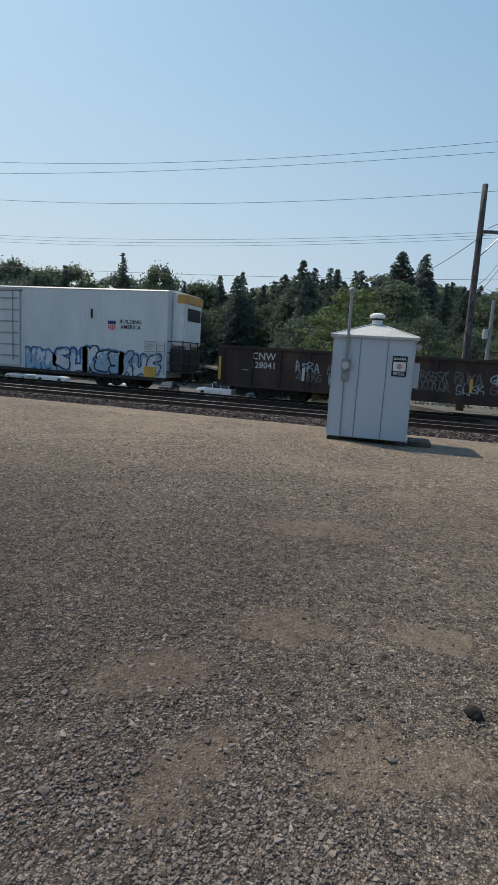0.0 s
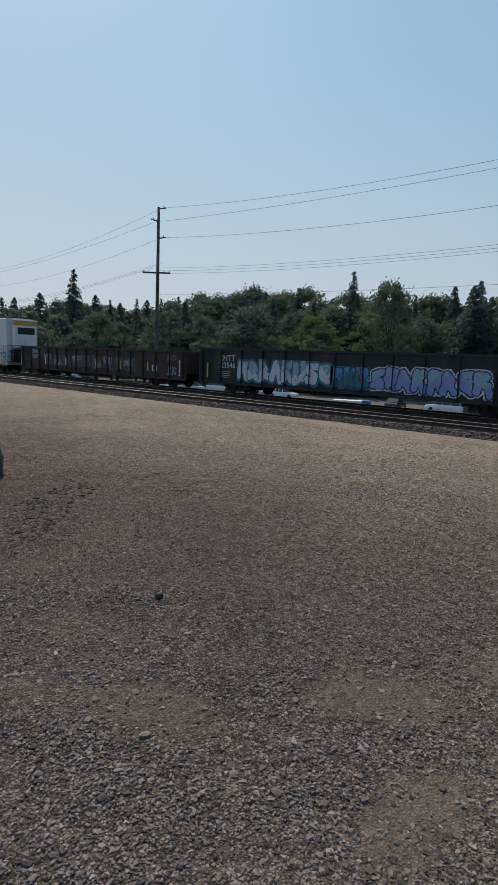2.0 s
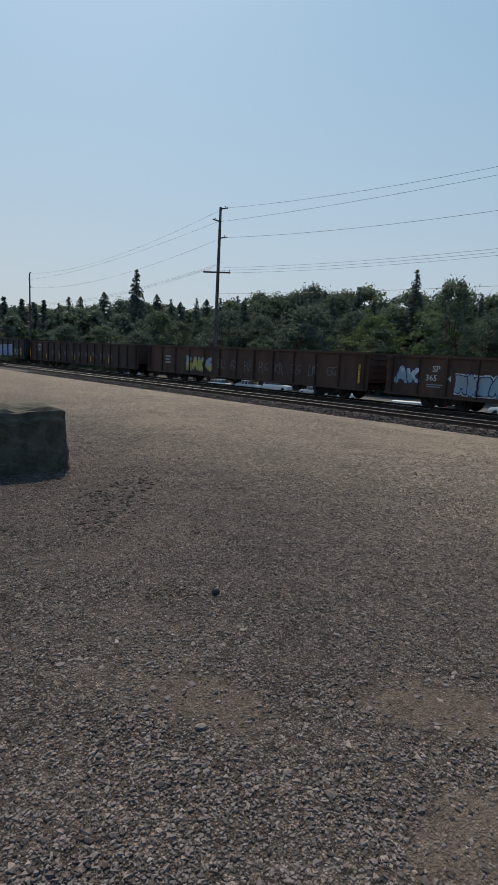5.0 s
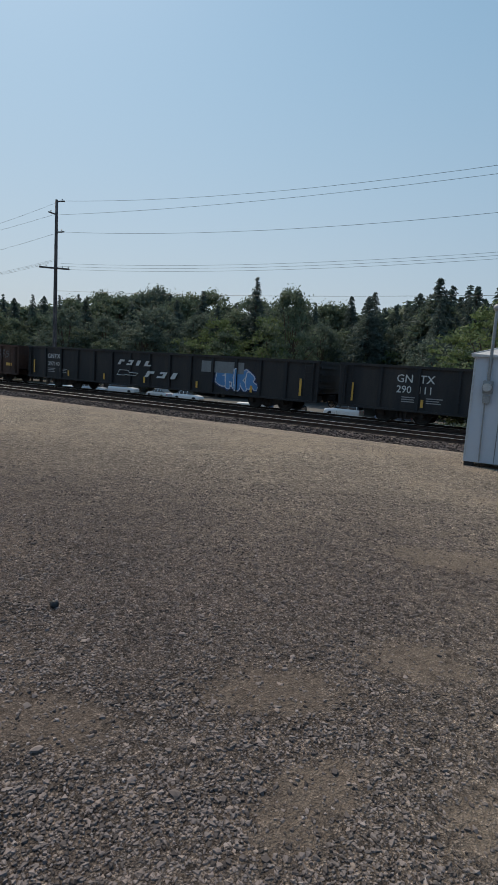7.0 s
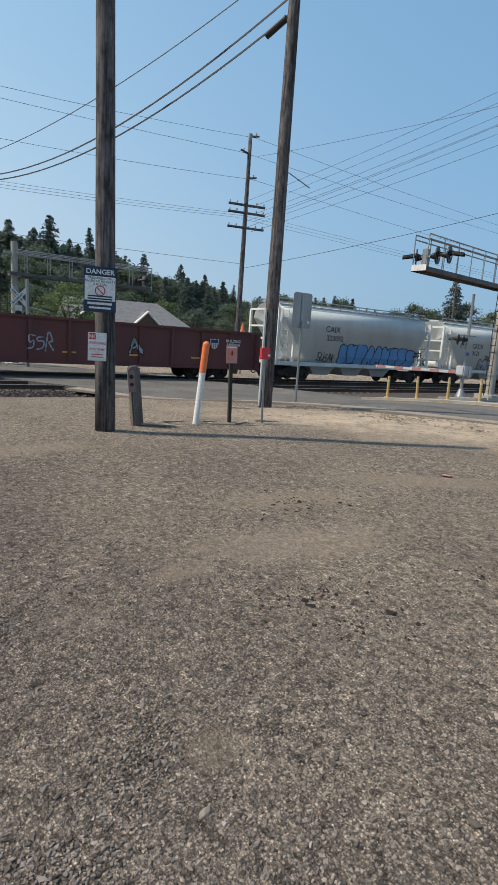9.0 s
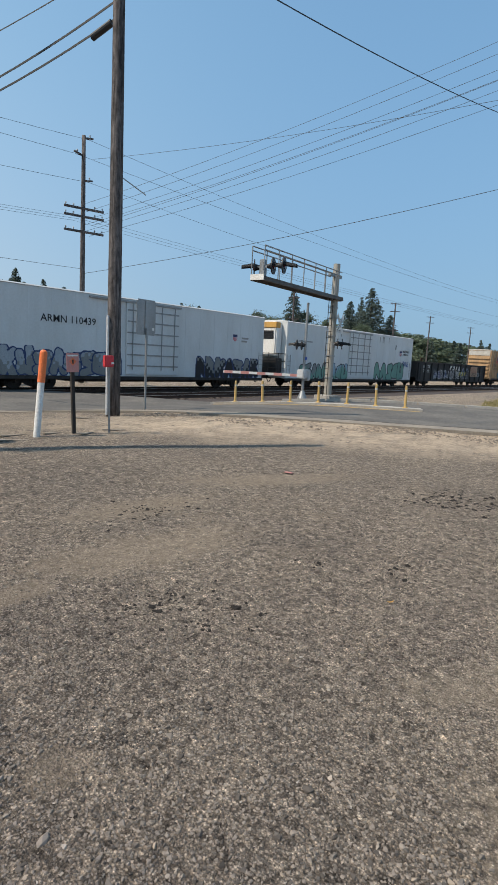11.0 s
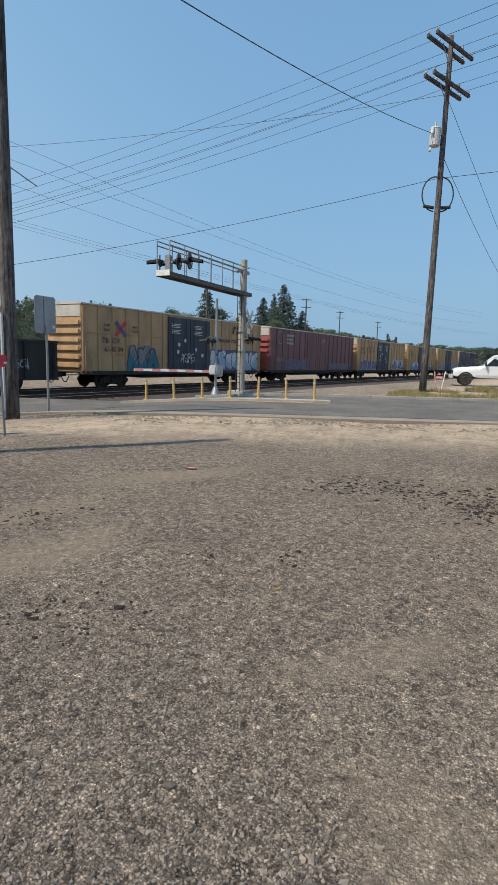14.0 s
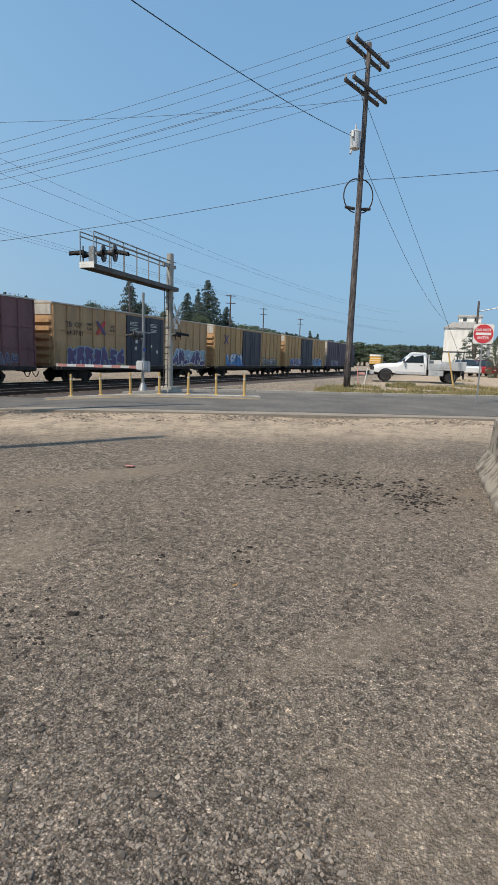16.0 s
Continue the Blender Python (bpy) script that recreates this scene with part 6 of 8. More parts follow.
def small_posts():
    p = thing("marker_post", pose(4.29, 9.41, 0, 0, -6, 0), "leaning grey timber post with a faded plate", "post")
    part("post", boxed(-0.10, 0.10, -0.09, 0.09, -0.1, 1.08, bevel=0.03), worn("grey_timber", (0.17, 0.145, 0.13), (0.09, 0.075, 0.065), 0.95, scale=6, relief=0.5), p)
    part("plate", boxed(-0.15, -0.02, -0.105, -0.095, 0.62, 1.02, bevel=0.01), RUSTY_PLATE, p, "faded reddish brown warning plate")
    part("plate_mark", rodded((-0.085, -0.108, 0.76), (-0.085, -0.104, 0.76), 0.035, n=12), DARK, p)
    part("plate_mark", rodded((-0.085, -0.108, 0.90), (-0.085, -0.104, 0.90), 0.04, n=12), DARK, p)
    p = thing("pipeline_marker", pose(5.5, 9.38, 0, 0, 5.5, 0), "leaning white marker pipe with an orange top", "marker post")
    part("pipe", rodded((0, 0, -0.1), (0, 0, 1.05), 0.062, n=16), WHITE, p)
    bm = rodded((0, 0, 1.0), (0, 0, 1.54), 0.068, n=16)
    bmesh.ops.create_uvsphere(bm, u_segments=16, v_segments=8, radius=0.068, matrix=pose(0, 0, 1.54))
    part("cap", bm, ORANGE, p, "orange plastic cap")
    p = thing("warning_post", pose(6.27, 9.37, 0, 0, -2, 0), "thin dark post with a faded red sign", "sign post")
    part("post", boxed(-0.035, 0.035, -0.03, 0.03, -0.1, 1.25, bevel=0.006), DARK, p)
    f = part("sign_plate", boxed(-0.14, 0.12, -0.045, -0.033, 1.2, 1.56, bevel=0.004), PINK, p)
    d = bmesh.new()
    box(d, -0.055, 0.055, -0.049, -0.046, -0.055, 0.055)
    part("diamond", d, ORANGE, f, m=pose(-0.01, 0, 1.4) @ Matrix.Rotation(radians(45), 4, "Y"))
    part("figure", boxed(-0.025, 0.005, -0.052, -0.050, 1.36, 1.44), BLACK, f)
    part("text_bar", boxed(-0.12, 0.10, -0.048, -0.045, 1.50, 1.53), WHITE, f)
    p = thing("delineator", pose(6.93, 9.15, 0, 0, -1.5, 0), "thin metal stake with a red box on top", "marker post")
    part("stake", boxed(-0.022, 0.022, -0.012, 0.012, -0.1, 1.5, bevel=0.004), GALV, p)
    part("red_box", boxed(-0.11, 0.10, -0.06, 0.04, 1.32, 1.55, bevel=0.015), RED, p)
    part("label", boxed(0.03, 0.09, -0.065, -0.06, 1.38, 1.42), WHITE, p)


def pole_by_road():
    p = thing("utility_pole", pose(9.14, 12.18, -0.05), "tall brown timber utility pole at the road edge", "utility pole", "utility poles")
    tapered_pole(p, 0, 0, -0.1, 11.2, 0.19, 0.14, (0.12, 0.15))
    part("guard_strip", boxed(-0.22, -0.17, -0.03, 0.03, 0, 2.6), GREY_METAL, p)
    bm = rodded((0.1, 0, 6.1), (0.75, -0.25, 5.75), 0.015, n=6)
    part("bracket", bm, GALV, p)


def sign_from_behind():
    p = thing("road_sign", pose(11.1, 13.3, -0.08, 0, 0, 4), "grey metal road sign seen from behind", "sign")
    part("post", boxed(-0.03, 0.03, -0.025, 0.025, -0.1, 2.45, bevel=0.006), GALV, p)
    bm = boxed(-0.38, 0.38, -0.012, 0, 2.25, 3.30)
    edges = [e for e in bm.edges if abs(e.verts[0].co.y - e.verts[1].co.y) > 0.005]
    bmesh.ops.bevel(bm, geom=edges, offset=0.045, segments=3, affect="EDGES")
    pl = part("plate", bm, GALV, p, m=pose(0, 0.04, 0))
    part("stiffener", boxed(-0.06, 0.06, -0.03, -0.013, 2.3, 3.25, bevel=0.006), GALV, pl)
    part("sticker", boxed(0.25, 0.33, -0.016, -0.0125, 2.40, 2.48), WHITE, pl)


def bollards():
    me = None
    med = tagged(strip("median", 21.15, 21.75, -4.4, 3.6, 0.11, CONCRETE, thick=0.16, across=2), "narrow worn concrete median in the road", "median", kind="structure")
    tagged(strip("median_line", 21.0, 21.13, -4.3, 3.5, 0.028, BOLLARD, thick=0.01, across=1), "worn yellow line beside the median", "road marking", kind="structure")
    for i in range(7):
        s = -3.5 + 6.5 * i / 6
        q = on_road(21.45, s, 0.1)
        b = thing("bollard", Matrix.Translation(q) @ pose(0, 0, 0, random.uniform(-2.5, 2.5), random.uniform(-3, 3), 0), "faded yellow plastic bollard on the road median", "bollard", "bollards on the median")
        if me is None:
            bm = lathe(bmesh.new(), [(0.11, 0), (0.11, 0.03), (0.05, 0.05), (0.046, 0.78), (0.04, 0.82), (0.02, 0.83)], 14)
            me = part("tube", bm, BOLLARD, b).data
            band = part("band", lathe(bmesh.new(), [(0.050, 0.62), (0.050, 0.68)], 14), HUT_ROOF, b).data
        else:
            mesh_part("tube", me, None, b)
            mesh_part("band", band, None, b)


def flasher(parent, at, turn, size=1.05):
    """A crossing light: a black disc, hood and red lens, facing -y of its own frame."""
    m = Matrix.Translation(at) @ pose(0, 0, 0, 0, 0, turn) @ Matrix.Scale(size, 4)
    f = new("flasher")
    f.parent = parent
    f.matrix_basis = m
    part("disc", rodded((0, -0.02, 0), (0, 0.02, 0), 0.25, n=24), BLACK, f)
    part("lens", rodded((0, -0.045, 0), (0, -0.02, 0), 0.10, n=18), LENS, f)
    bm = bmesh.new()
    n = 14
    for i in range(n):
        a, b = math.pi * i / n, math.pi * (i + 1) / n
        q = [(0.125 * math.cos(a), -0.02, 0.125 * math.sin(a)), (0.125 * math.cos(b), -0.02, 0.125 * math.sin(b)), (0.10 * math.cos(b), -0.42, 0.11 * math.sin(b) - 0.06), (0.10 * math.cos(a), -0.42, 0.11 * math.sin(a) - 0.06)]
        bm.faces.new([bm.verts.new(c) for c in q])
    bmesh.ops.solidify(bm, geom=bm.faces[:], thickness=0.008)
    part("hood", bm, BLACK, f)
    part("housing", rodded((0, 0.02, 0), (0, 0.2, 0), 0.12, 0.06, n=14), BLACK, f)
    return f


def crossbuck(parent, at, turn):
    c = new("crossbuck")
    c.parent = parent
    c.matrix_basis = Matrix.Translation(at) @ pose(0, 0, 0, 0, 0, turn)
    for k, a in enumerate((45, -45)):
        part("blade", boxed(-0.6, 0.6, -0.012 - 0.014 * k, -0.002 - 0.014 * k, -0.115, 0.115, bevel=0.003), WHITE, c, m=Matrix.Rotation(radians(a), 4, "Y"))
        text_mesh("word", "RAILROAD" if k else "CROSSING", 0.17, BLACK, c, Matrix.Rotation(radians(a), 4, "Y") @ facing(-0.52, -0.014 - 0.014 * k - 0.004, -0.06), thick=0.002)


BEAM = worn("weathered_steel_beam", (0.15, 0.145, 0.14), (0.08, 0.07, 0.062), 0.7, 0.4, scale=3)
MAST = worn("weathered_mast", (0.40, 0.38, 0.34), (0.27, 0.25, 0.22), 0.6, 0.25, scale=2)


def cantilever(base, arm_turn, length, label, lights_turn, height=6.65):
    g = thing("cantilever_signal", base, label, "crossing signal", "crossing signals")
    part("mast", rodded((0, 0, 0.1), (0, 0, height), 0.20, 0.17, n=18), MAST, g)
    for z in (1.0, 2.1, 3.1, 4.0, 4.5):
        part("clamp", rodded((0, 0, z), (0, 0, z + 0.06), 0.225, n=18), GALV, g)
    part("foundation", boxed(-0.5, 0.5, -0.5, 0.5, -0.3, 0.12, bevel=0.02), CONCRETE, g)
    a = new("arm")
    a.parent = g
    a.matrix_basis = pose(0, 0, 0, 0, 0, arm_turn)
    z0 = 5.0
    part("walkway", boxed(-0.3, length, -0.32, 0.32, z0 - 0.06, z0 + 0.02, bevel=0.01), DARK, a, "dark steel grating walkway")
    for y in (-0.3, 0.3):
        bm = bmesh.new()
        box(bm, -0.3, length, y - 0.04, y + 0.04, z0 - 0.12, z0 + 0.05)
        part("beam", bm, BEAM, a)
        bm = bmesh.new()
        rod(bm, (0.0, y, z0 + 1.05), (length, y, z0 + 1.05), 0.026, n=8)
        rod(bm, (0.0, y, z0 + 1.22), (length, y, z0 + 1.22), 0.026, n=8)
        part("handrail", bm, GALV, a)
        for i in range(7):
            x = 0.6 + (length - 0.6) * i / 6
            part("rail_post", rodded((x, y, z0), (x, y, z0 + 1.22), 0.024, n=6), GALV, a)
    part("bracket", boxed(-0.55, 0.75, -0.06, 0.06, z0 + 1.0, z0 + 1.12), GALV, a)
    part("bracket", boxed(-0.3, 0.3, -0.26, 0.26, z0 - 0.14, z0 - 0.02), GALV, a)
    part("tip_plate", boxed(length, length + 0.04, -0.32, 0.32, z0 - 0.1, z0 + 0.12), WHITE, a)
    part("junction", boxed(length - 0.45, length - 0.25, -0.12, 0.12, z0 + 0.02, z0 + 0.75, bevel=0.03), GALV, a)
    x = length - 0.35
    for y, turn in ((-0.42, lights_turn + 190), (0.5, lights_turn - 10), (1.0, lights_turn - 10)):
        flasher(a, (x, y, z0 + 0.46), turn - arm_turn, 1.25)
    part("light_bar", boxed(x - 0.04, x + 0.04, -0.45, 1.02, z0 + 0.42, z0 + 0.5), GALV, a)
    ladder("ladder", g, -0.6, -0.2, 0.1, 5.0, DARK, wide=0.36, n=16)
    for dx in (0.12, 0.55):
        flasher(g, (dx, -0.3, 2.75), lights_turn)
    part("light_bar", boxed(-0.1, 0.65, -0.26, -0.2, 2.72, 2.78), GALV, g)
    crossbuck(g, (0.16, -0.32, 3.75), lights_turn - 20)
    part("track_count_sign", boxed(-0.2, 0.2, -0.01, 0, -0.14, 0.14), WHITE, g, m=pose(0.14, -0.3, 3.15, 0, 0, lights_turn - 20))
    return g


def gate_mast():
    g = thing("crossing_gate", pose(22.3, 15.35, -0.2), "slim grey mast with crossing lights and a gate motor", "crossing gate")
    part("mast", rodded((0, 0, 0), (0, 0, 4.6), 0.075, 0.06, n=14), GALV, g)
    part("foot", lathe(bmesh.new(), [(0.24, 0), (0.24, 0.05), (0.12, 0.35), (0.1, 0.4)], 14), GALV, g)
    part("gate_motor", boxed(-0.30, 0.05, -0.22, 0.22, 1.0, 1.45, bevel=0.05), GREY_METAL, g)
    part("counterweight", boxed(0.1, 0.36, -0.2, 0.2, 0.9, 1.45, bevel=0.05), GREY_METAL, g)
    part("light_bar", boxed(-0.55, 0.55, -0.03, 0.03, 2.75, 2.81), GALV, g)
    for dx in (-0.5, -0.1):
        flasher(g, (dx, 0.14, 2.6), 205, 0.95)
    part("plate", boxed(-0.09, 0.09, -0.09, -0.08, 1.9, 2.05), BLUE, g)
    arm = part("gate_arm", boxed(-3.9, 0.1, -0.05, 0.05, 1.08, 1.20, bevel=0.01), WHITE, g, "lowered red and white gate arm", m=pose(0, 0, 0, 0, 0, -51))
    for i in range(5):
        part("arm_stripe", boxed(-3.85 + 0.8 * i, -3.45 + 0.8 * i, -0.055, 0.055, 1.075, 1.205), PINK, arm)


def tall_pole():
    p = thing("utility_pole", pose(31.22, 7.74, -0.06), "tall timber power pole with double crossarms and a transformer", "utility pole", "utility poles")
    tapered_pole(p, 0, 0, -0.1, 17.85, 0.195, 0.115, (-0.18, -0.14))
    for z in (15.5, 17.25):
        f = z / 17.75
        for d in (-0.24, 0.24):
            arm = part("crossarm", boxed(-0.07, 0.07, -1.75, 1.75, -0.08, 0.08, bevel=0.01), WOOD, p, m=pose(-0.18 * f + d * 0.27, -0.14 * f + d * 0.96, z + 0.06, 0, 0, 74))
            for y in (-1.65, -0.7, 0.7, 1.65):
                insulator(arm, (0, y, 0.08))
        part("brace", rodded((-0.18 * f - 0.1, -0.14 * f, z - 0.75), (-0.18 * f - 0.75, -0.14 * f + 0.2, z), 0.022, n=6), GALV, p)
    c = thing("transformer", pose(31.2 - 0.55, 7.95, 13.0), "grey cylindrical transformer on a power pole", "transformer")
    part("can", lathe(bmesh.new(), [(0.2, -0.42), (0.27, -0.4), (0.27, 0.38), (0.29, 0.4), (0.25, 0.46), (0.05, 0.5)], 18), GREY_METAL, c)
    part("bushing", rodded((0, 0, 0.48), (0, 0, 0.8), 0.06, 0.03, n=8), GREY_METAL, c)
    part("arrester", rodded((-0.33, 0.05, 0.1), (-0.33, 0.05, 0.4), 0.07, n=8), WHITE, c)
    part("hanger", boxed(0.2, 0.5, -0.05, 0.05, -0.2, 0.2), GALV, c)
    part("fuse", rodded((-0.4, 0.1, -0.75), (-0.3, 0.1, -0.55), 0.06, n=8), GREY_METAL, c)
    bm = bmesh.new()
    for s in (-1, 1):
        for i in range(12):
            a, b = radians(-88 + 190 * i / 12), radians(-88 + 190 * (i + 1) / 12)
            u, v = (s * (0.16 + 0.74 * math.cos(a)), 0.86 * math.sin(a)), (s * (0.16 + 0.74 * math.cos(b)), 0.86 * math.sin(b))
            rod(bm, (u[0] * 0.55, -u[0] * 0.75, 10.45 + u[1]), (v[0] * 0.55, -v[0] * 0.75, 10.45 + v[1]), 0.035, n=6)
    part("cable_loop", bm, WIRE, p, "coiled black cable loops")
    for sx in (-1, 1):
        part("splice_case", rodded((sx * 0.1, -sx * 0.14, 9.78), (sx * 0.42, -sx * 0.58, 9.84), 0.085, n=10), WIRE, p)


SCRAP = worn("weathered_scrap", (0.34, 0.29, 0.23), (0.16, 0.13, 0.11), 0.95, scale=8, streak=False)


def clod():
    bm = bmesh.new()
    bmesh.ops.create_icosphere(bm, subdivisions=3, radius=0.042)
    for v in bm.verts:
        v.co *= 1 + 0.22 * noise.noise(v.co * 28) + 0.08 * noise.noise(v.co * 90)
        v.co.z *= 0.85
    tagged(part("stone", bm, SOIL, None, m=pose(0.68, 2.72, 0.02)), "round dark dirty stone lying on the gravel", "stone")
    bm = bmesh.new()
    bmesh.ops.create_icosphere(bm, subdivisions=2, radius=0.03)
    for v in bm.verts:
        v.co *= 1 + 0.15 * noise.noise(v.co * 40)
    tagged(part("stone", bm, BLACK, None, m=pose(-2.6, 2.45, lay(-2.6, 2.45) + 0.02)), "small round black stone on the gravel", "stone")
    bm = boxed(-0.09, 0.09, -0.06, 0.06, 0, 0.012, bevel=0.004)
    for v in bm.verts:
        v.co.z += 0.03 * noise.noise(v.co * 14)
    tagged(part("litter", bm, PINK, None, m=pose(6.9, 4.54, lot_height(6.9, 4.54) + 0.012, 4, 6, 25)), "crumpled pale red scrap of litter on the gravel", "litter")
    for x, y, w, a in ((5.2, 9.7, 0.28, 12), (7.75, 11.3, 0.3, -8), (4.75, 9.25, 0.5, -14), (6.45, 9.2, 0.22, 30), (7.2, 9.35, 0.26, -20), (5.9, 9.55, 0.18, 5)):
        bm = boxed(-w, w, -0.04, 0.04, 0, 0.025, bevel=0.006)
        tagged(part("wood_scrap", bm, SCRAP, None, m=pose(x, y, lot_height(x, y) + 0.002, 0, 3, a)), "weathered scrap of timber lying beside the posts", "wood scrap", "timber scraps")
    for x, y, a in ((1.13, 1.91, 20), (-1.3, 4.6, 80), (3.9, 1.4, 140)):
        bm = bmesh.new()
        n = 10
        ring = [(0.028 * math.cos(2 * math.pi * i / n), 0.012 * math.sin(2 * math.pi * i / n), 0.004 * math.cos(4 * math.pi * i / n)) for i in range(n)]
        bm.faces.new([bm.verts.new(q) for q in ring])
        bmesh.ops.solidify(bm, geom=bm.faces[:], thickness=0.001)
        tagged(part("fallen_leaf", bm, YELLOW, None, m=pose(x, y, lay(x, y) + 0.016, 10, 8, a)), "small dry yellow leaf on the gravel", "leaf", "fallen leaves")


hut()
clod()
concrete_block()
barrier()
pole_with_signs()
small_posts()
pole_by_road()
sign_from_behind()
bollards()
cantilever(pose(24.4, 15.25, -0.15), 186, 6.9, "grey steel cantilever crossing signal reaching over the road", 32)
cantilever(pose(6.55, 33.0, -0.5), 0, 7.9, "grey steel cantilever crossing signal beyond the train", 32)
gate_mast()
tall_pole()

# ---- poles and cables ----
def line_pole(x, y, top, lean=(0, 0), low_arms=(5.5,), arm_turn=0, label="timber power line pole with crossarms behind the tracks"):
    p = thing("utility_pole", pose(x, y, -0.6), label, "utility pole", "utility poles")
    tapered_pole(p, 0, 0, 0, top + 0.6, 0.20, 0.12, lean)
    for k, dz in enumerate((0.15, 1.25, 2.75)):
        f = (top - dz) / top
        s = 1 if k != 1 else -1
        bm = boxed(0.0, 0.7, -0.06, 0.06, -0.05, 0.05, bevel=0.01)
        a = part("stub_arm", bm, WOOD, p, m=pose(lean[0] * f, lean[1] * f, top + 0.6 - dz, 0, -12, arm_turn + (0 if s > 0 else 180)))
        insulator(a, (0.5, 0, 0.05))
    for dz in low_arms:
        z = top + 0.6 - dz
        f = z / (top + 0.6)
        a = part("crossarm", boxed(-1.3, 1.3, -0.06, 0.06, -0.07, 0.07, bevel=0.01), WOOD, p, m=pose(lean[0] * f, lean[1] * f - 0.15, z, 0, 0, arm_turn - 14))
        for u in (-1.2, -0.7, 0.7, 1.2):
            insulator(a, (u, 0, 0.07))
    return p


def cable(points, r, name="cable", label="thin overhead cable between poles", sag=0.0, n=20):
    """A cable that hangs in a shallow curve between two points."""
    a, b = Vector(points[0]), Vector(points[1])
    bm = bmesh.new()
    side = (b - a).cross(Vector((0, 0, 1))).normalized()
    rings = []
    for i in range(n + 1):
        f = i / n
        c = a.lerp(b, f) - Vector((0, 0, sag * 4 * f * (1 - f)))
        rings.append([bm.verts.new(c + r * (math.cos(t) * side + math.sin(t) * Vector((0, 0, 1)))) for t in (0, 2.09, 4.19)])
    for p, q in zip(rings, rings[1:]):
        for i in range(3):
            bm.faces.new((p[i], p[(i + 1) % 3], q[(i + 1) % 3], q[i]))
    ob = part(name, bm, WIRE)
    tagged(ob, label, "cable", "overhead cables")
    return ob


POLE_M, POLE_L, POLE_F = (21.2, 33.1, 15.2), (-40.4, 34.8, 15.2), (-105.8, 44.1, 15.2)
line_pole(*POLE_M, lean=(0.1, 0), low_arms=(4.5, 5.0, 5.95), label="timber power line pole with three crossarms beyond the tracks")
line_pole(*POLE_L, low_arms=(5.85,), arm_turn=52)
line_pole(*POLE_F, low_arms=(), label="distant timber power line pole")


def behind_pole():
    p = thing("utility_pole", pose(2.72, 29.3, -0.6), "brown timber utility pole behind the train", "utility pole", "utility poles")
    tapered_pole(p, 0, 0, 0, 10.9, 0.19, 0.13, (-0.06, 0))
    part("crossarm", boxed(0, 2.2, -0.06, 0.06, -0.07, 0.07, bevel=0.01), WOOD, p, m=pose(-0.05, -0.1, 8.75, 0, 0, 15))
    part("brace", rodded((-0.04, -0.1, 7.5), (1.05, 0.15, 8.7), 0.03, n=6), GALV, p)
    q = thing("utility_pole", pose(4.7, 38.0, -0.6), "pale slim pole with a small transformer", "utility pole", "utility poles")
    part("pole", rodded((0, 0, 0), (0, 0, 6.6), 0.13, 0.10, n=12), GALV, q)
    part("can", rodded((-0.25, 0, 4.2), (-0.25, 0, 4.8), 0.17, n=12), GREY_METAL, q)
    r = thing("sign_post", pose(6.8, 31.0, -0.6), "pale metal post with a bracket arm", "post")
    part("post", rodded((0, 0, 0), (0, 0, 4.7), 0.09, n=12), GALV, r)
    part("bracket", rodded((0, 0, 3.3), (1.1, 0, 3.1), 0.04, n=8), GALV, r)


behind_pole()
for _dz, _dx, _less in ((0.15, 0.5, -0.3), (1.25, -0.5, 0.35), (2.75, 0.5, -0.2)):
    for _a, _b, _s in ((POLE_M, POLE_L, 1.3), (POLE_L, POLE_F, 1.2), (POLE_M, (150, 26, 15), 1.8)):
        cable(((_a[0] + _dx, _a[1], _a[2] - _dz), (_b[0] + _dx, _b[1], _b[2] - _dz)), 0.012, sag=_s - _less)
for _k in range(3):
    for _a, _b in ((POLE_M, POLE_L), (POLE_L, POLE_F), (POLE_M, (150, 24, 14))):
        cable(((_a[0] - 0.7 + 0.7 * _k, _a[1], 9.85 + 0.2 * _k), (_b[0] - 0.7 + 0.7 * _k, _b[1], 9.35 + 0.2 * _k)), 0.009, sag=1.2)
cable(((-40.4, 34.7, 7.4), (21.2, 33.0, 6.9)), 0.012, sag=0.6)
# from the tall pole back to the pole across the tracks, and on to the side
for _z, _ends in ((17.3, (11.0, 10.6, 10.2, 9.85)), (15.55, (9.7, 9.4, 9.1, 14.0))):
    for _k, (_u, _end) in enumerate(zip((1.65, 0.7, -0.7, -1.65), _ends)):
        _c = (31.0 - 0.96 * _u, 7.7 + 0.28 * _u, _z + 0.2)
        cable((_c, (21.3 + 0.25 * _k, 33.2, _end)), 0.012, sag=0.35)
        cable((_c, (24 - 0.8 * _u, -16 + 0.3 * _u, _z + 0.3 + 0.12 * _k)), 0.012, sag=0.5)
cable(((31.1, 7.75, 11.15), (21.2, 33.0, 6.6)), 0.016, sag=0.3)
cable(((31.1, 7.75, 11.15), (33, -9, 11.5)), 0.016, sag=0.1)
cable(((30.5, 8.1, 13.2), (3.36, 8.93, 8.8)), 0.018, sag=0.45, label="dark service cable to the transformer")
cable(((31.1, 7.7, 15.2), (38.95, 2.45, 2.3)), 0.014, label="guy wire of the power pole")
cable(((31.1, 7.7, 12.4), (89.0, 6.0, 7.0)), 0.016, sag=2.2, label="slack service cable to the mill building")
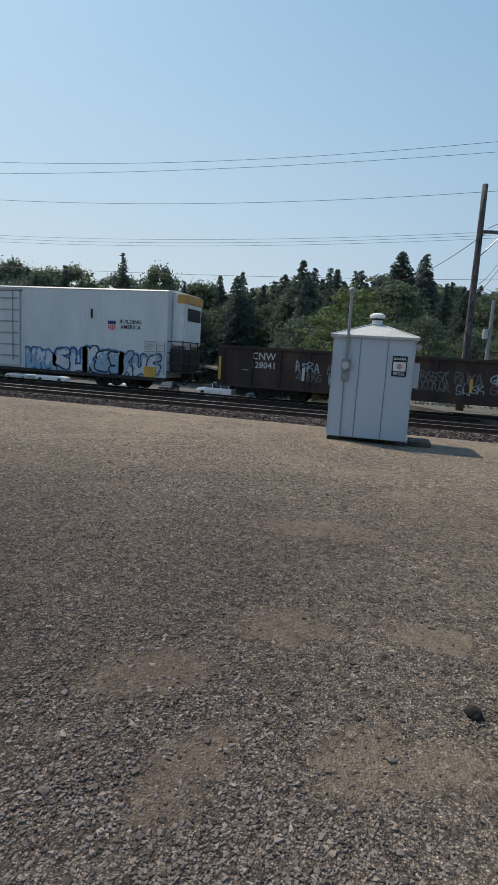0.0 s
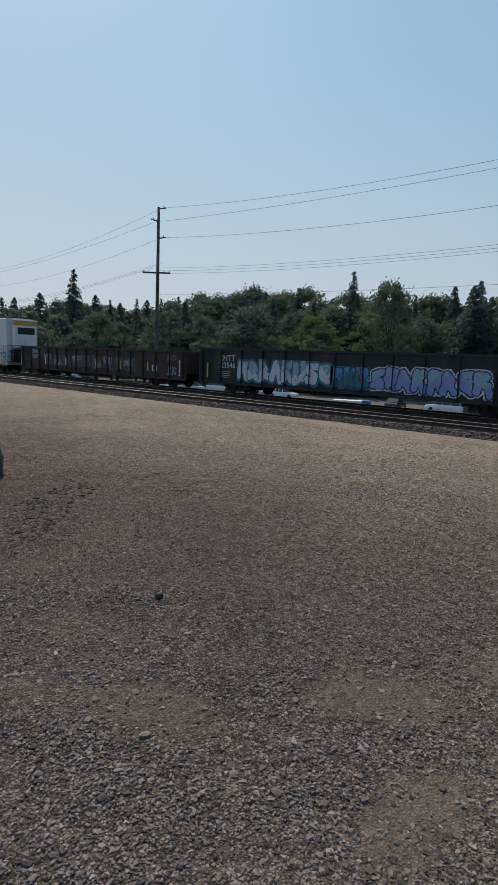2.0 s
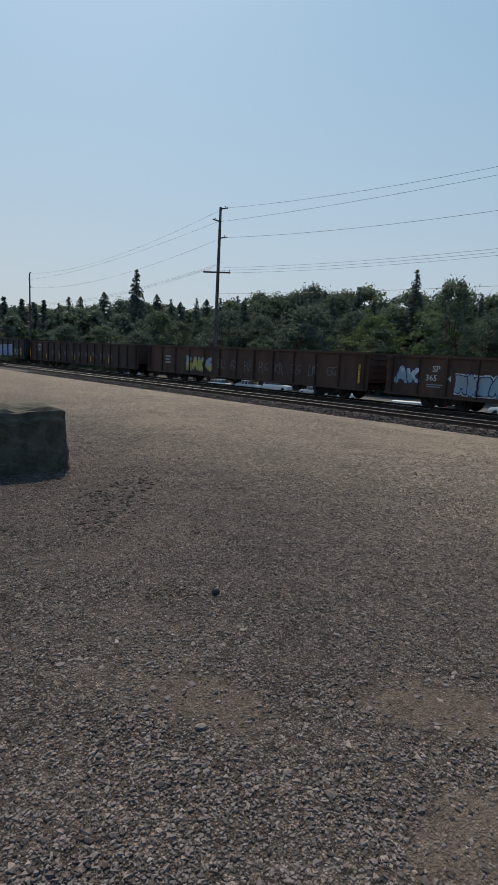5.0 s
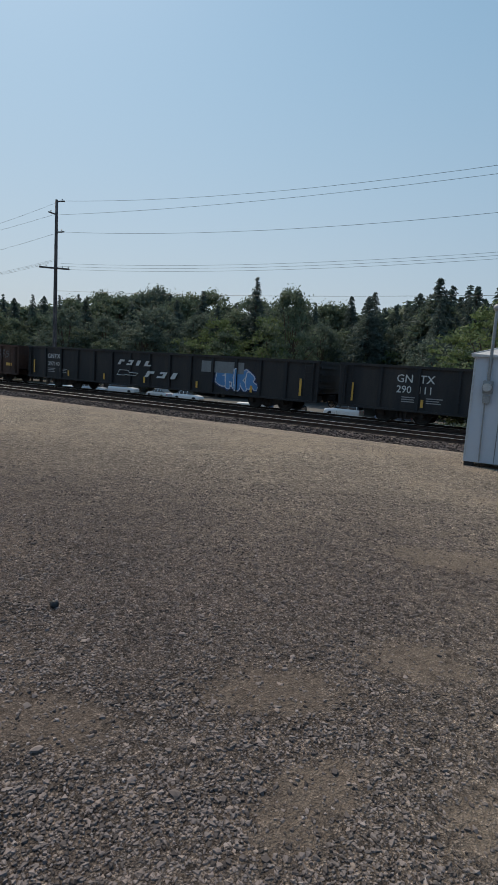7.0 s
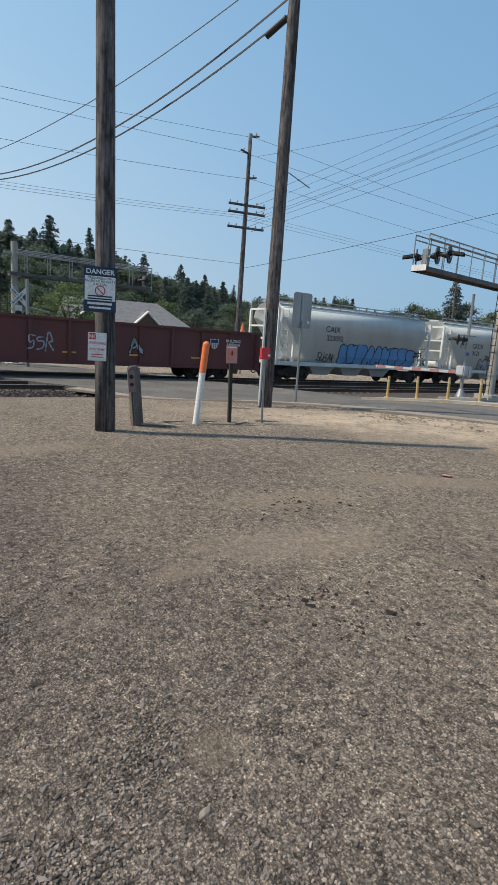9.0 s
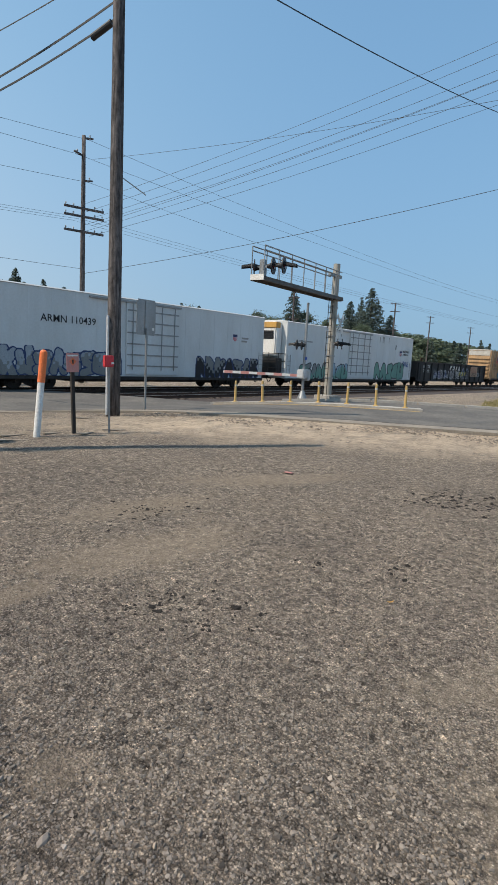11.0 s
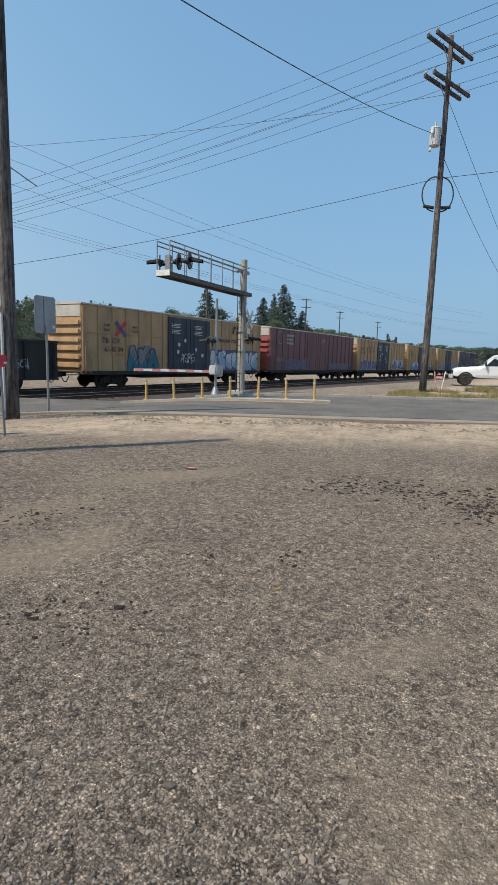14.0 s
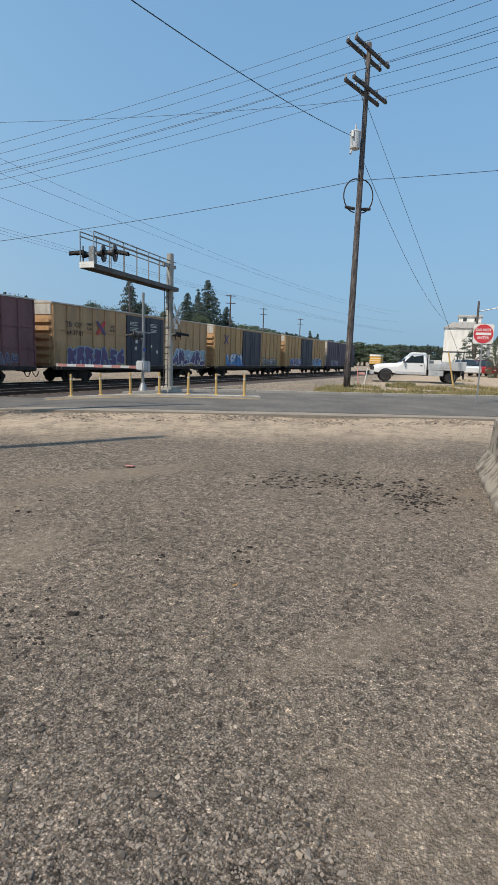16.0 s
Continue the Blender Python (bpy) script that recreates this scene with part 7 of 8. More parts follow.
# heavy bundle between the pole at the road edge and the pole behind the train
cable(((9.4, 12.35, 10.3), (4.4, 29.5, 8.3)), 0.030, sag=1.0, label="heavy telephone cable bundle")
cable(((9.4, 12.35, 9.9), (4.4, 29.5, 8.1)), 0.030, sag=1.0, label="heavy telephone cable bundle")
cable(((9.25, 12.3, 11.0), (3.0, 29.3, 8.3)), 0.016, sag=0.7)
cable(((2.9, 29.2, 8.05), (-3.5, 60.0, 10.2)), 0.024, sag=0.8, label="heavy telephone cable bundle")
cable(((4.5, 29.6, 8.1), (2.85, 29.15, 5.2)), 0.022, sag=0.25, label="hanging loop of telephone cable")
cable(((4.2, 29.5, 8.1), (2.85, 29.15, 5.7)), 0.018, sag=0.4, label="hanging loop of telephone cable")
_case = thing("splice_case", Matrix.Translation((4.15, 29.5, 7.35)), "small black splice case on a hanging cable", "splice case")
part("tube", rodded((0.1, 0, 0.26), (-0.1, 0, -0.26), 0.08, n=12), BLACK, _case)
_case = thing("splice_case", Matrix.Translation((9.2, 12.95, 9.62)), "black cylindrical cable splice case", "splice case")
part("tube", rodded((0.08, -0.3, 0.12), (-0.10, 0.3, -0.12), 0.085, n=12), BLACK, _case)
cable(((9.4, 12.3, 10.3), (14, 4, 10.9)), 0.03, sag=0.1, label="heavy telephone cable bundle")


# ---- vehicles ----
def hull(sections, mat_faces=None):
    """A closed body from cross-sections along x: (x, half width, [z of sill, belt, roof], half width at the roof)."""
    bm = bmesh.new()
    rings = []
    for x, w, zs, wr in sections:
        sill, belt, roof = zs
        pts = [(-w, sill), (-w, belt), (-wr, roof), (wr, roof), (w, belt), (w, sill)]
        rings.append([bm.verts.new((x, y, z)) for y, z in pts])
    for a, b in zip(rings, rings[1:]):
        for i in range(6):
            bm.faces.new((a[i], a[(i + 1) % 6], b[(i + 1) % 6], b[i]))
    bm.faces.new(rings[0][::-1])
    bm.faces.new(rings[-1])
    bmesh.ops.recalc_face_normals(bm, faces=bm.faces[:])
    bmesh.ops.bevel(bm, geom=bm.edges[:], offset=0.04, segments=2, affect="EDGES")
    return bm


def road_wheel(parent, x, y, r):
    w = new("wheel")
    w.parent = parent
    w.matrix_basis = pose(x, y, r, 90, 0, 0)
    part("tyre", lathe(bmesh.new(), [(r * 0.6, -0.11), (r * 0.93, -0.11), (r, -0.08), (r, 0.08), (r * 0.93, 0.11), (r * 0.6, 0.11)], 22), RUBBER, w)
    part("rim", lathe(bmesh.new(), [(0.01, -0.10), (r * 0.18, -0.105), (r * 0.24, -0.075), (r * 0.5, -0.085), (r * 0.62, -0.112), (r * 0.62, 0.112), (r * 0.5, 0.085), (r * 0.24, 0.075), (r * 0.18, 0.105), (0.01, 0.10)], 18), CHROME, w)


def parked_car(x, y, turn, paint, kind, label, z=-0.6):
    c = thing("parked_car" if kind != "pickup" else "pickup_truck", pose(x, y, z, 0, 0, turn), label, "car" if kind != "pickup" else "truck", "parked vehicles")
    if kind == "sedan":
        body = [(-2.25, 0.78, (0.35, 0.62, 0.80), 0.7), (-1.9, 0.88, (0.25, 0.65, 0.92), 0.8), (-1.2, 0.9, (0.25, 0.68, 0.95), 0.82), (1.0, 0.9, (0.25, 0.68, 0.93), 0.82), (1.9, 0.88, (0.25, 0.62, 0.82), 0.78), (2.25, 0.75, (0.35, 0.55, 0.70), 0.65)]
        cabin = [(-1.65, 0.76, (0.9, 0.93, 0.96), 0.7), (-0.95, 0.78, (0.9, 1.1, 1.40), 0.6), (0.25, 0.78, (0.9, 1.1, 1.43), 0.6), (1.15, 0.76, (0.88, 0.92, 0.95), 0.7)]
        r, axles = 0.32, (-1.35, 1.4)
    elif kind == "suv":
        body = [(-2.3, 0.85, (0.4, 0.8, 1.05), 0.8), (-2.0, 0.93, (0.32, 0.85, 1.12), 0.86), (1.0, 0.94, (0.32, 0.85, 1.10), 0.86), (2.0, 0.9, (0.32, 0.75, 1.0), 0.82), (2.35, 0.8, (0.4, 0.7, 0.88), 0.7)]
        cabin = [(-2.2, 0.82, (1.05, 1.1, 1.15), 0.78), (-1.9, 0.83, (1.05, 1.3, 1.72), 0.66), (0.2, 0.83, (1.05, 1.3, 1.76), 0.66), (1.15, 0.82, (1.05, 1.08, 1.12), 0.76)]
        r, axles = 0.37, (-1.4, 1.45)
    else:
        body = [(-2.7, 0.9, (0.5, 0.85, 1.05), 0.9), (-2.6, 0.94, (0.45, 0.9, 1.1), 0.92), (0.9, 0.95, (0.4, 0.85, 1.1), 0.9), (2.2, 0.93, (0.4, 0.8, 1.06), 0.85), (2.75, 0.85, (0.45, 0.75, 0.95), 0.75)]
        cabin = [(-0.85, 0.85, (1.05, 1.2, 1.25), 0.8), (-0.7, 0.86, (1.05, 1.3, 1.80), 0.7), (0.5, 0.86, (1.05, 1.3, 1.82), 0.7), (1.3, 0.85, (1.05, 1.08, 1.12), 0.8)]
        r, axles = 0.38, (-1.65, 1.75)
    part("body", hull(body), paint, c)
    top = part("cabin", hull(cabin), GLASS, c, "dark glazed cabin")
    a, b = cabin[1], cabin[2]
    part("roof", boxed(a[0] + 0.05, b[0], -a[3] - 0.02, a[3] + 0.02, a[2][2] - 0.03, b[2][2] + 0.02, bevel=0.02), paint, top)
    for xx in (a[0], (a[0] + b[0]) / 2, b[0]):
        for s in (-1, 1):
            part("pillar", rodded((xx, s * 0.86, cabin[1][2][0]), (xx, s * a[3] * 1.03, a[2][2]), 0.035, n=6), paint, top)
    for xx in axles:
        for s in (-1, 1):
            road_wheel(c, xx, s * 0.82, r)
    f = body[-1]
    for s in (-1, 1):
        part("headlight", boxed(f[0] - 0.05, f[0] + 0.02, s * 0.45 - 0.15, s * 0.45 + 0.15, f[2][1] - 0.06, f[2][1] + 0.08, bevel=0.02), WHITE, c)
        part("tail_light", boxed(body[0][0] - 0.02, body[0][0] + 0.05, s * 0.6 - 0.1, s * 0.6 + 0.1, body[0][2][1] - 0.05, body[0][2][1] + 0.15, bevel=0.02), RED, c)
    part("bumper", boxed(f[0] - 0.02, f[0] + 0.08, -0.75, 0.75, f[2][0], f[2][0] + 0.16, bevel=0.03), CHROME if kind == "pickup" else paint, c)
    return c


def work_truck():
    """White flatbed pickup; its nose points along +x of its own frame."""
    c = thing("flatbed_truck", pose(42.2, 5.75, lay(42, 5.75) + 0.02, 0, 0, 106), "white work truck with a grey flatbed and ladder rack", "truck")
    W = CAR_PAINT[0]
    hood = part("hood", hull([(0.9, 0.93, (0.62, 1.12, 1.36), 0.84), (1.6, 0.93, (0.62, 1.1, 1.32), 0.82), (2.55, 0.9, (0.62, 1.02, 1.22), 0.72), (2.82, 0.84, (0.66, 0.98, 1.1), 0.62)]), W, c)
    cab = part("cab", hull([(-0.85, 0.95, (0.55, 1.3, 1.4), 0.9), (-0.8, 0.95, (0.55, 1.36, 2.12), 0.78), (0.1, 0.95, (0.55, 1.36, 2.16), 0.78), (0.95, 0.95, (0.55, 1.3, 1.38), 0.88), (1.15, 0.94, (0.6, 1.2, 1.34), 0.86)]), W, c)
    for s in (-1, 1):
        bm = bmesh.new()
        q = [(-0.62, 1.40), (0.74, 1.40), (0.12, 2.02), (-0.58, 2.02)]
        bm.faces.new([bm.verts.new((x, s * (0.972 - 0.26 * max(0, z - 1.36)), z)) for x, z in q])
        bmesh.ops.solidify(bm, geom=bm.faces[:], thickness=0.012)
        part("side_window", bm, GLASS, cab)
        part("door_handle", boxed(-0.55, -0.38, min(s * 0.955, s * 0.975), max(s * 0.955, s * 0.975), 1.2, 1.24), BLACK, cab)
        part("door_seam", boxed(-0.7, -0.685, min(s * 0.945, s * 0.957), max(s * 0.945, s * 0.957), 0.65, 1.36), BLACK, cab)
        part("mirror", boxed(0.72, 0.82, min(s * 1.0, s * 1.2), max(s * 1.0, s * 1.2), 1.36, 1.66, bevel=0.02), BLACK, cab)
        part("sill_trim", boxed(-0.8, 1.3, min(s * 0.94, s * 0.962), max(s * 0.94, s * 0.962), 0.58, 0.76, bevel=0.008), GREY_METAL, cab, "grey lower body trim")
        arch = bmesh.new()
        for i in range(12):
            a, b = math.pi * i / 12, math.pi * (i + 1) / 12
            v = [arch.verts.new((1.98 + r * math.cos(t), s * 0.945, 0.42 + r * math.sin(t))) for r, t in ((0.44, a), (0.44, b), (0.53, b), (0.53, a))]
            arch.faces.new(v)
        bmesh.ops.solidify(arch, geom=arch.faces[:], thickness=0.02)
        part("wheel_arch", arch, BLACK, hood)
    bm = bmesh.new()
    bm.faces.new([bm.verts.new(p) for p in ((0.98, -0.8, 1.42), (0.98, 0.8, 1.42), (0.2, 0.7, 2.0), (0.2, -0.7, 2.0))])
    bmesh.ops.solidify(bm, geom=bm.faces[:], thickness=0.02)
    part("windscreen", bm, GLASS, cab)
    part("bumper", boxed(2.8, 3.0, -0.95, 0.95, 0.48, 0.76, bevel=0.04), CHROME, c)
    part("grille", boxed(2.8, 2.87, -0.42, 0.42, 0.80, 1.06), BLACK, c)
    part("flatbed", boxed(-3.5, -0.95, -1.12, 1.12, 0.94, 1.08, bevel=0.015), GREY_METAL, c, "grey metal flatbed")
    part("headboard", boxed(-1.0, -0.93, -1.05, 1.05, 1.08, 2.0, bevel=0.01), GREY_METAL, c)
    for s in (-1, 1):
        lo, hi = min(s * 1.08, s * 1.13), max(s * 1.08, s * 1.13)
        part("side_board", boxed(-2.1, -1.0, lo, hi, 1.08, 1.36, bevel=0.01), GREY_METAL, c)
        part("side_board", boxed(-3.5, -2.14, lo, hi, 1.08, 1.56, bevel=0.01), GREY_METAL, c)
        lo, hi = min(s * 0.7, s * 1.1), max(s * 0.7, s * 1.1)
        chest = part("tool_box", boxed(-2.0, -1.0, lo, hi, 0.52, 0.93, bevel=0.02), GREY_METAL, c)
        part("latch", boxed(-1.53, -1.47, min(s * 1.1, s * 1.12), max(s * 1.1, s * 1.12), 0.7, 0.76), BLACK, chest)
        part("headlight", boxed(2.78, 2.86, s * 0.64 - 0.16, s * 0.64 + 0.16, 0.82, 1.02, bevel=0.02), GLASS, c)
        part("mudguard", boxed(-3.42, -3.38, min(s * 0.65, s * 1.05), max(s * 0.65, s * 1.05), 0.35, 0.94), BLACK, c)
    bm = bmesh.new()
    for x in (-0.98, -3.3):
        for s in (-1, 1):
            rod(bm, (x, s * 0.95, 1.05), (x, s * 0.95, 2.25), 0.035, n=8)
        rod(bm, (x, -0.95, 2.25), (x, 0.95, 2.25), 0.035, n=8)
    for s in (-1, 1):
        rod(bm, (-3.5, s * 0.95, 2.27), (0.9, s * 0.95, 2.22), 0.03, n=8)
    part("ladder_rack", bm, BLACK, c)
    load = thing("load_box", c.matrix_basis @ pose(-1.6, 0, 1.085), "white box loaded behind the cab of the truck", "box")
    part("box", boxed(-0.25, 0.25, -0.8, 0.8, 0, 0.55, bevel=0.02), WHITE, load)
    part("chassis", boxed(-3.3, 2.7, -0.45, 0.45, 0.5, 0.92), DARK, c)
    for x in (1.98, -2.55):
        for s in (-1, 1):
            road_wheel(c, x, s * 0.87, 0.42)


work_truck()
parked_car(63.5, 3.2, -160, CAR_PAINT[0], "suv", "white hatchback parked beside the verge", z=lay(63.5, 3.2) + 0.01)
parked_car(66.5, 1.6, -160, CAR_PAINT[3], "suv", "dark red car parked behind the white one", z=lay(66.5, 1.6) + 0.01)
for _h, _d, _t, _p, _k, _l in (
    (-19.6, 68, 178, 0, "suv", "white estate car in the car park below the tracks"),
    (-14.4, 66, 172, 2, "sedan", "blue sedan in the car park below the tracks"),
    (-24.5, 70, 100, 4, "sedan", "dark sedan in the car park below the tracks"),
    (-36.0, 80, 8, 0, "sedan", "white sedan in the car park below the tracks"),
    (-38.9, 82, 170, 1, "sedan", "silver sedan in the car park below the tracks"),
    (-42.6, 88, 12, 0, "suv", "white estate car in the car park below the tracks"),
    (-45.6, 88, 15, 1, "sedan", "silver sedan in the car park below the tracks"),
    (-48.8, 89, 190, 0, "sedan", "white sedan in the car park below the tracks"),
    (-57.4, 96, 20, 0, "suv", "white estate car in the car park below the tracks"),
    (-60.4, 98, 20, 1, "sedan", "silver sedan in the car park below the tracks"),
):
    parked_car(_d * math.sin(radians(_h)), _d * math.cos(radians(_h)), _t, CAR_PAINT[_p], _k, _l, z=-3.65)


# ---- buildings ----
def house(x, y, turn, w, d, wall, ridge, label, roof_mat, gable=True):
    h = thing("house", pose(x, y, -0.6, 0, 0, turn), label, "house", "houses")
    part("wall", boxed(-w / 2, w / 2, -d / 2, d / 2, 0, wall), HOUSE_WALL, h)
    bm = bmesh.new()
    o = 0.5
    a = [bm.verts.new(p) for p in ((-w / 2 - o, -d / 2 - o, wall - 0.2), (w / 2 + o, -d / 2 - o, wall - 0.2), (w / 2 + o, d / 2 + o, wall - 0.2), (-w / 2 - o, d / 2 + o, wall - 0.2))]
    r = [bm.verts.new((-w / 2 + (0 if gable else 2.5), 0, ridge)), bm.verts.new((w / 2 - 2.5, 0, ridge))]
    for f in ((a[0], a[1], r[1], r[0]), (a[2], a[3], r[0], r[1]), (a[1], a[2], r[1]), (a[3], a[0], r[0]), (a[3], a[2], a[1], a[0])):
        bm.faces.new(f)
    roof = part("roof", bm, roof_mat, h)
    # two front gables
    for gx in (-w * 0.36, w * 0.12):
        bm = bmesh.new()
        v = [bm.verts.new(p) for p in ((gx - 1.7, -d / 2 - 0.7, wall - 0.25), (gx + 1.7, -d / 2 - 0.7, wall - 0.25), (gx, -d / 2 - 0.7, wall + 1.35), (gx, 0, wall + 1.35), (gx - 1.7, 0, wall - 0.25), (gx + 1.7, 0, wall - 0.25))]
        bm.faces.new((v[0], v[2], v[3], v[4]))
        bm.faces.new((v[1], v[5], v[3], v[2]))
        part("dormer_roof", bm, roof_mat, roof)
        bm = bmesh.new()
        for s in (-1, 1):
            rod(bm, (gx + s * 1.75, -d / 2 - 0.75, wall - 0.3), (gx, -d / 2 - 0.75, wall + 1.38), 0.13, n=4)
        part("fascia", bm, WHITE, roof)
        bm = bmesh.new()
        bm.faces.new([bm.verts.new(p) for p in ((gx - 1.45, -d / 2 - 0.55, wall - 0.2), (gx + 1.45, -d / 2 - 0.55, wall - 0.2), (gx, -d / 2 - 0.55, wall + 1.15))])
        part("gable_wall", bm, BARK, roof)
    for gx in (-w * 0.36, 0, w * 0.3):
        wd = part("window", boxed(gx - 0.6, gx + 0.6, -d / 2 - 0.03, -d / 2, 0.9, 2.2), WHITE, h)
        part("pane", boxed(gx - 0.5, gx + 0.5, -d / 2 - 0.05, -d / 2 - 0.03, 1.0, 2.1), GLASS, wd)


house(23.6, 62.0, -8, 13.0, 9.0, 3.4, 6.0, "low house with a grey shingle roof and white gable trim", SHINGLE)


def shed(x, y, turn, w, d, wall, label, roof_mat, wall_mat):
    h = thing("warehouse", pose(x, y, -0.6, 0, 0, turn), label, "building")
    part("wall", boxed(-w / 2, w / 2, -d / 2, d / 2, 0, wall), wall_mat, h)
    bm = prism(bmesh.new(), [(-d / 2 - 0.4, wall), (d / 2 + 0.4, wall), (0, wall + 1.6)], -w / 2 - 0.4, w / 2 + 0.4)
    part("roof", bm, roof_mat, h)
    for i in range(3):
        part("door", boxed(-w / 3 + i * w / 3 - 1, -w / 3 + i * w / 3 + 1, -d / 2 - 0.05, -d / 2, 0, 2.4), GREY_METAL, h)


shed(74.0, 56.0, -10, 34.0, 12.0, 3.4, "long low warehouse with a faded pink metal roof", worn("pink_roof", (0.52, 0.30, 0.27), (0.42, 0.25, 0.22), 0.6, scale=0.8), HOUSE_WALL)


def grain_elevator():
    g = thing("mill_building", pose(93.0, 5.0, 0.0, 0, 0, 4), "tall white corrugated mill building", "building")
    part("tower", boxed(-4, 4, -2.6, 3.4, 0, 7.0), WHITE, g)
    bm = prism(bmesh.new(), [(-2.8, 7.0), (3.6, 7.0), (2.4, 7.8), (-1.6, 7.8)], -4.2, 4.2)
    part("roof", bm, HUT_ROOF, g)
    head = part("headhouse", boxed(-3, 3, -1.6, 1.5, 7.8, 8.7), WHITE, g)
    part("roof_cap", boxed(-3.2, 3.2, -1.8, 1.7, 8.7, 8.95), HUT_ROOF, head)
    for y in (-0.9, 0.7):
        part("window", boxed(-3.05, -3.0, y - 0.25, y + 0.25, 8.0, 8.5), GLASS, head)
    part("annex", boxed(-3, 5, -6.5, -2.6, 0, 4.6), WHITE, g)
    part("annex_roof", boxed(-3.2, 5.2, -6.7, -2.6, 4.6, 4.9), SHINGLE, g)
    d = thing("storage_shed", pose(60.0, -3.2, 0.2, 0, 0, 5), "dark green storage shed beside the verge", "building")
    part("wall", boxed(-3, 4, -4.5, 0.6, 0, 3.4), worn("green_siding", (0.05, 0.075, 0.065), (0.035, 0.05, 0.045), 0.7, scale=1), d)
    part("roof", prism(bmesh.new(), [(-4.8, 3.4), (0.9, 3.4), (-2, 4.7)], -3.3, 4.3), SHINGLE, d)


grain_elevator()


def do_not_enter():
    p = thing("do_not_enter_sign", pose(25.5, 0.65, 0.0, 0, 0, -78), "round red do not enter sign on a metal post", "sign")
    part("post", boxed(-0.03, 0.03, 0.0, 0.05, -0.1, 3.3, bevel=0.006), GALV, p)
    bm = boxed(-0.40, 0.40, -0.012, 0, 2.48, 3.28)
    edges = [e for e in bm.edges if abs(e.verts[0].co.y - e.verts[1].co.y) > 0.005]
    bmesh.ops.bevel(bm, geom=edges, offset=0.05, segments=3, affect="EDGES")
    pl = part("plate", bm, WHITE, p)
    part("disc", rodded((0, -0.020, 2.88), (0, -0.013, 2.88), 0.385, n=36), RED, pl)
    part("bar", boxed(-0.30, 0.30, -0.026, -0.021, 2.83, 2.93), WHITE, pl)
    text_mesh("word", "DO NOT", 0.15, WHITE, pl, facing(0, -0.023, 2.99), align="CENTER", thick=0.003)
    text_mesh("word", "ENTER", 0.15, WHITE, pl, facing(0, -0.023, 2.67), align="CENTER", thick=0.003)


do_not_enter()


TRAILER = worn("trailer_yellow", (0.72, 0.40, 0.07), (0.55, 0.30, 0.07), 0.6, scale=2)


def verge_things():
    p = thing("guy_marker", pose(38.4, 2.55, lay(38.4, 2.5), -12, 4, 10), "leaning yellow plastic guy wire guard", "marker post")
    part("guard", rodded((0, 0, -0.1), (0, 0, 2.3), 0.05, n=10), BOLLARD, p)
    p = thing("barricade", pose(33.5, 7.45, lay(33.5, 7.45)), "faded orange and white barricade leaning beside the pole", "barricade")
    for dx, lean, m in ((-0.16, 9, WHITE), (0.14, -7, PINK)):
        part("stake", boxed(-0.025, 0.025, -0.025, 0.025, -0.05, 1.15, bevel=0.008), m, p, m=pose(0, dx, 0, lean, 0, 0))
    part("rail", boxed(-0.03, -0.01, -0.2, 0.16, 0.72, 0.84), PINK, p)
    y = thing("yellow_trailer", pose(138, 28.2, -0.35, 0, 0, 0), "yellow box trailer with a pale roof far off", "trailer")
    part("box", boxed(-1.5, 1.5, -1.35, 1.35, 1.3, 3.2, bevel=0.05), TRAILER, y)
    part("roof", boxed(-1.55, 1.55, -1.4, 1.4, 3.2, 3.65, bevel=0.05), WHITE, y)
    for k in range(3):
        part("side_rib", boxed(-1.54, -1.5, -1.33, 1.33, 1.55 + 0.55 * k, 1.65 + 0.55 * k), WHITE, y)
    part("chassis", boxed(-1.3, 1.3, -1.2, 1.2, 0.0, 1.3), DARK, y)
    lamp = thing("street_lamp", pose(84, 3.5, 0.3), "tall timber pole with a street lamp arm", "street lamp")
    part("pole", rodded((0, 0, 0), (0, 0, 10.0), 0.2, 0.14, n=10), WOOD, lamp)
    part("arm", rodded((0, 0, 8.6), (0, -2.4, 9.1), 0.06, n=8), GALV, lamp)
    part("lamp_head", boxed(-0.15, 0.15, -3.0, -2.3, 9.02, 9.18, bevel=0.04), WHITE, lamp)
    for x, yy, h, lb in ((80.0, 59.5, 15.0, "slim pole with a crossarm behind the warehouse"), (104.0, 52.0, 14.8, "distant timber pole with short arms"), (140.0, 60.0, 15.5, "distant lamp pole beyond the tracks"), (170, 60, 15.0, "thin distant mast beyond the tracks")):
        q = thing("utility_pole", pose(x, yy, -0.6), lb, "utility pole", "utility poles")
        part("pole", rodded((0, 0, 0), (0, 0, h), 0.2, 0.13, n=10), WOOD, q)
        for dz in (0.3, 1.8, 5.5):
            part("crossarm", boxed(-0.1, 0.1, -1.0, 1.0, h - dz, h - dz + 0.14), WOOD, q, m=pose(0, 0, 0, 0, 0, 40))
    w = thing("site_box", pose(-29.8, 54.4, -3.66, 0, 0, 24), "white box with a blue end beyond the tracks", "container")
    part("box", boxed(-2.2, 1.0, -0.9, 0.9, 0, 1.35, bevel=0.03), WHITE, w)
    part("blue_end", boxed(1.0, 1.9, -0.9, 0.9, 0, 1.4, bevel=0.03), worn("blue_plastic", (0.06, 0.14, 0.28), (0.05, 0.1, 0.2), 0.5), w)
    c = thing("traffic_cone", pose(20.6, 31.5, -0.5), "orange traffic cone on a post beyond the track", "cone")
    part("post", rodded((0, 0, 0), (0, 0, 2.7), 0.06, n=8), GALV, c)
    part("cone", rodded((0, 0, 2.5), (0, 0, 3.4), 0.22, 0.04, n=12), ORANGE, c)


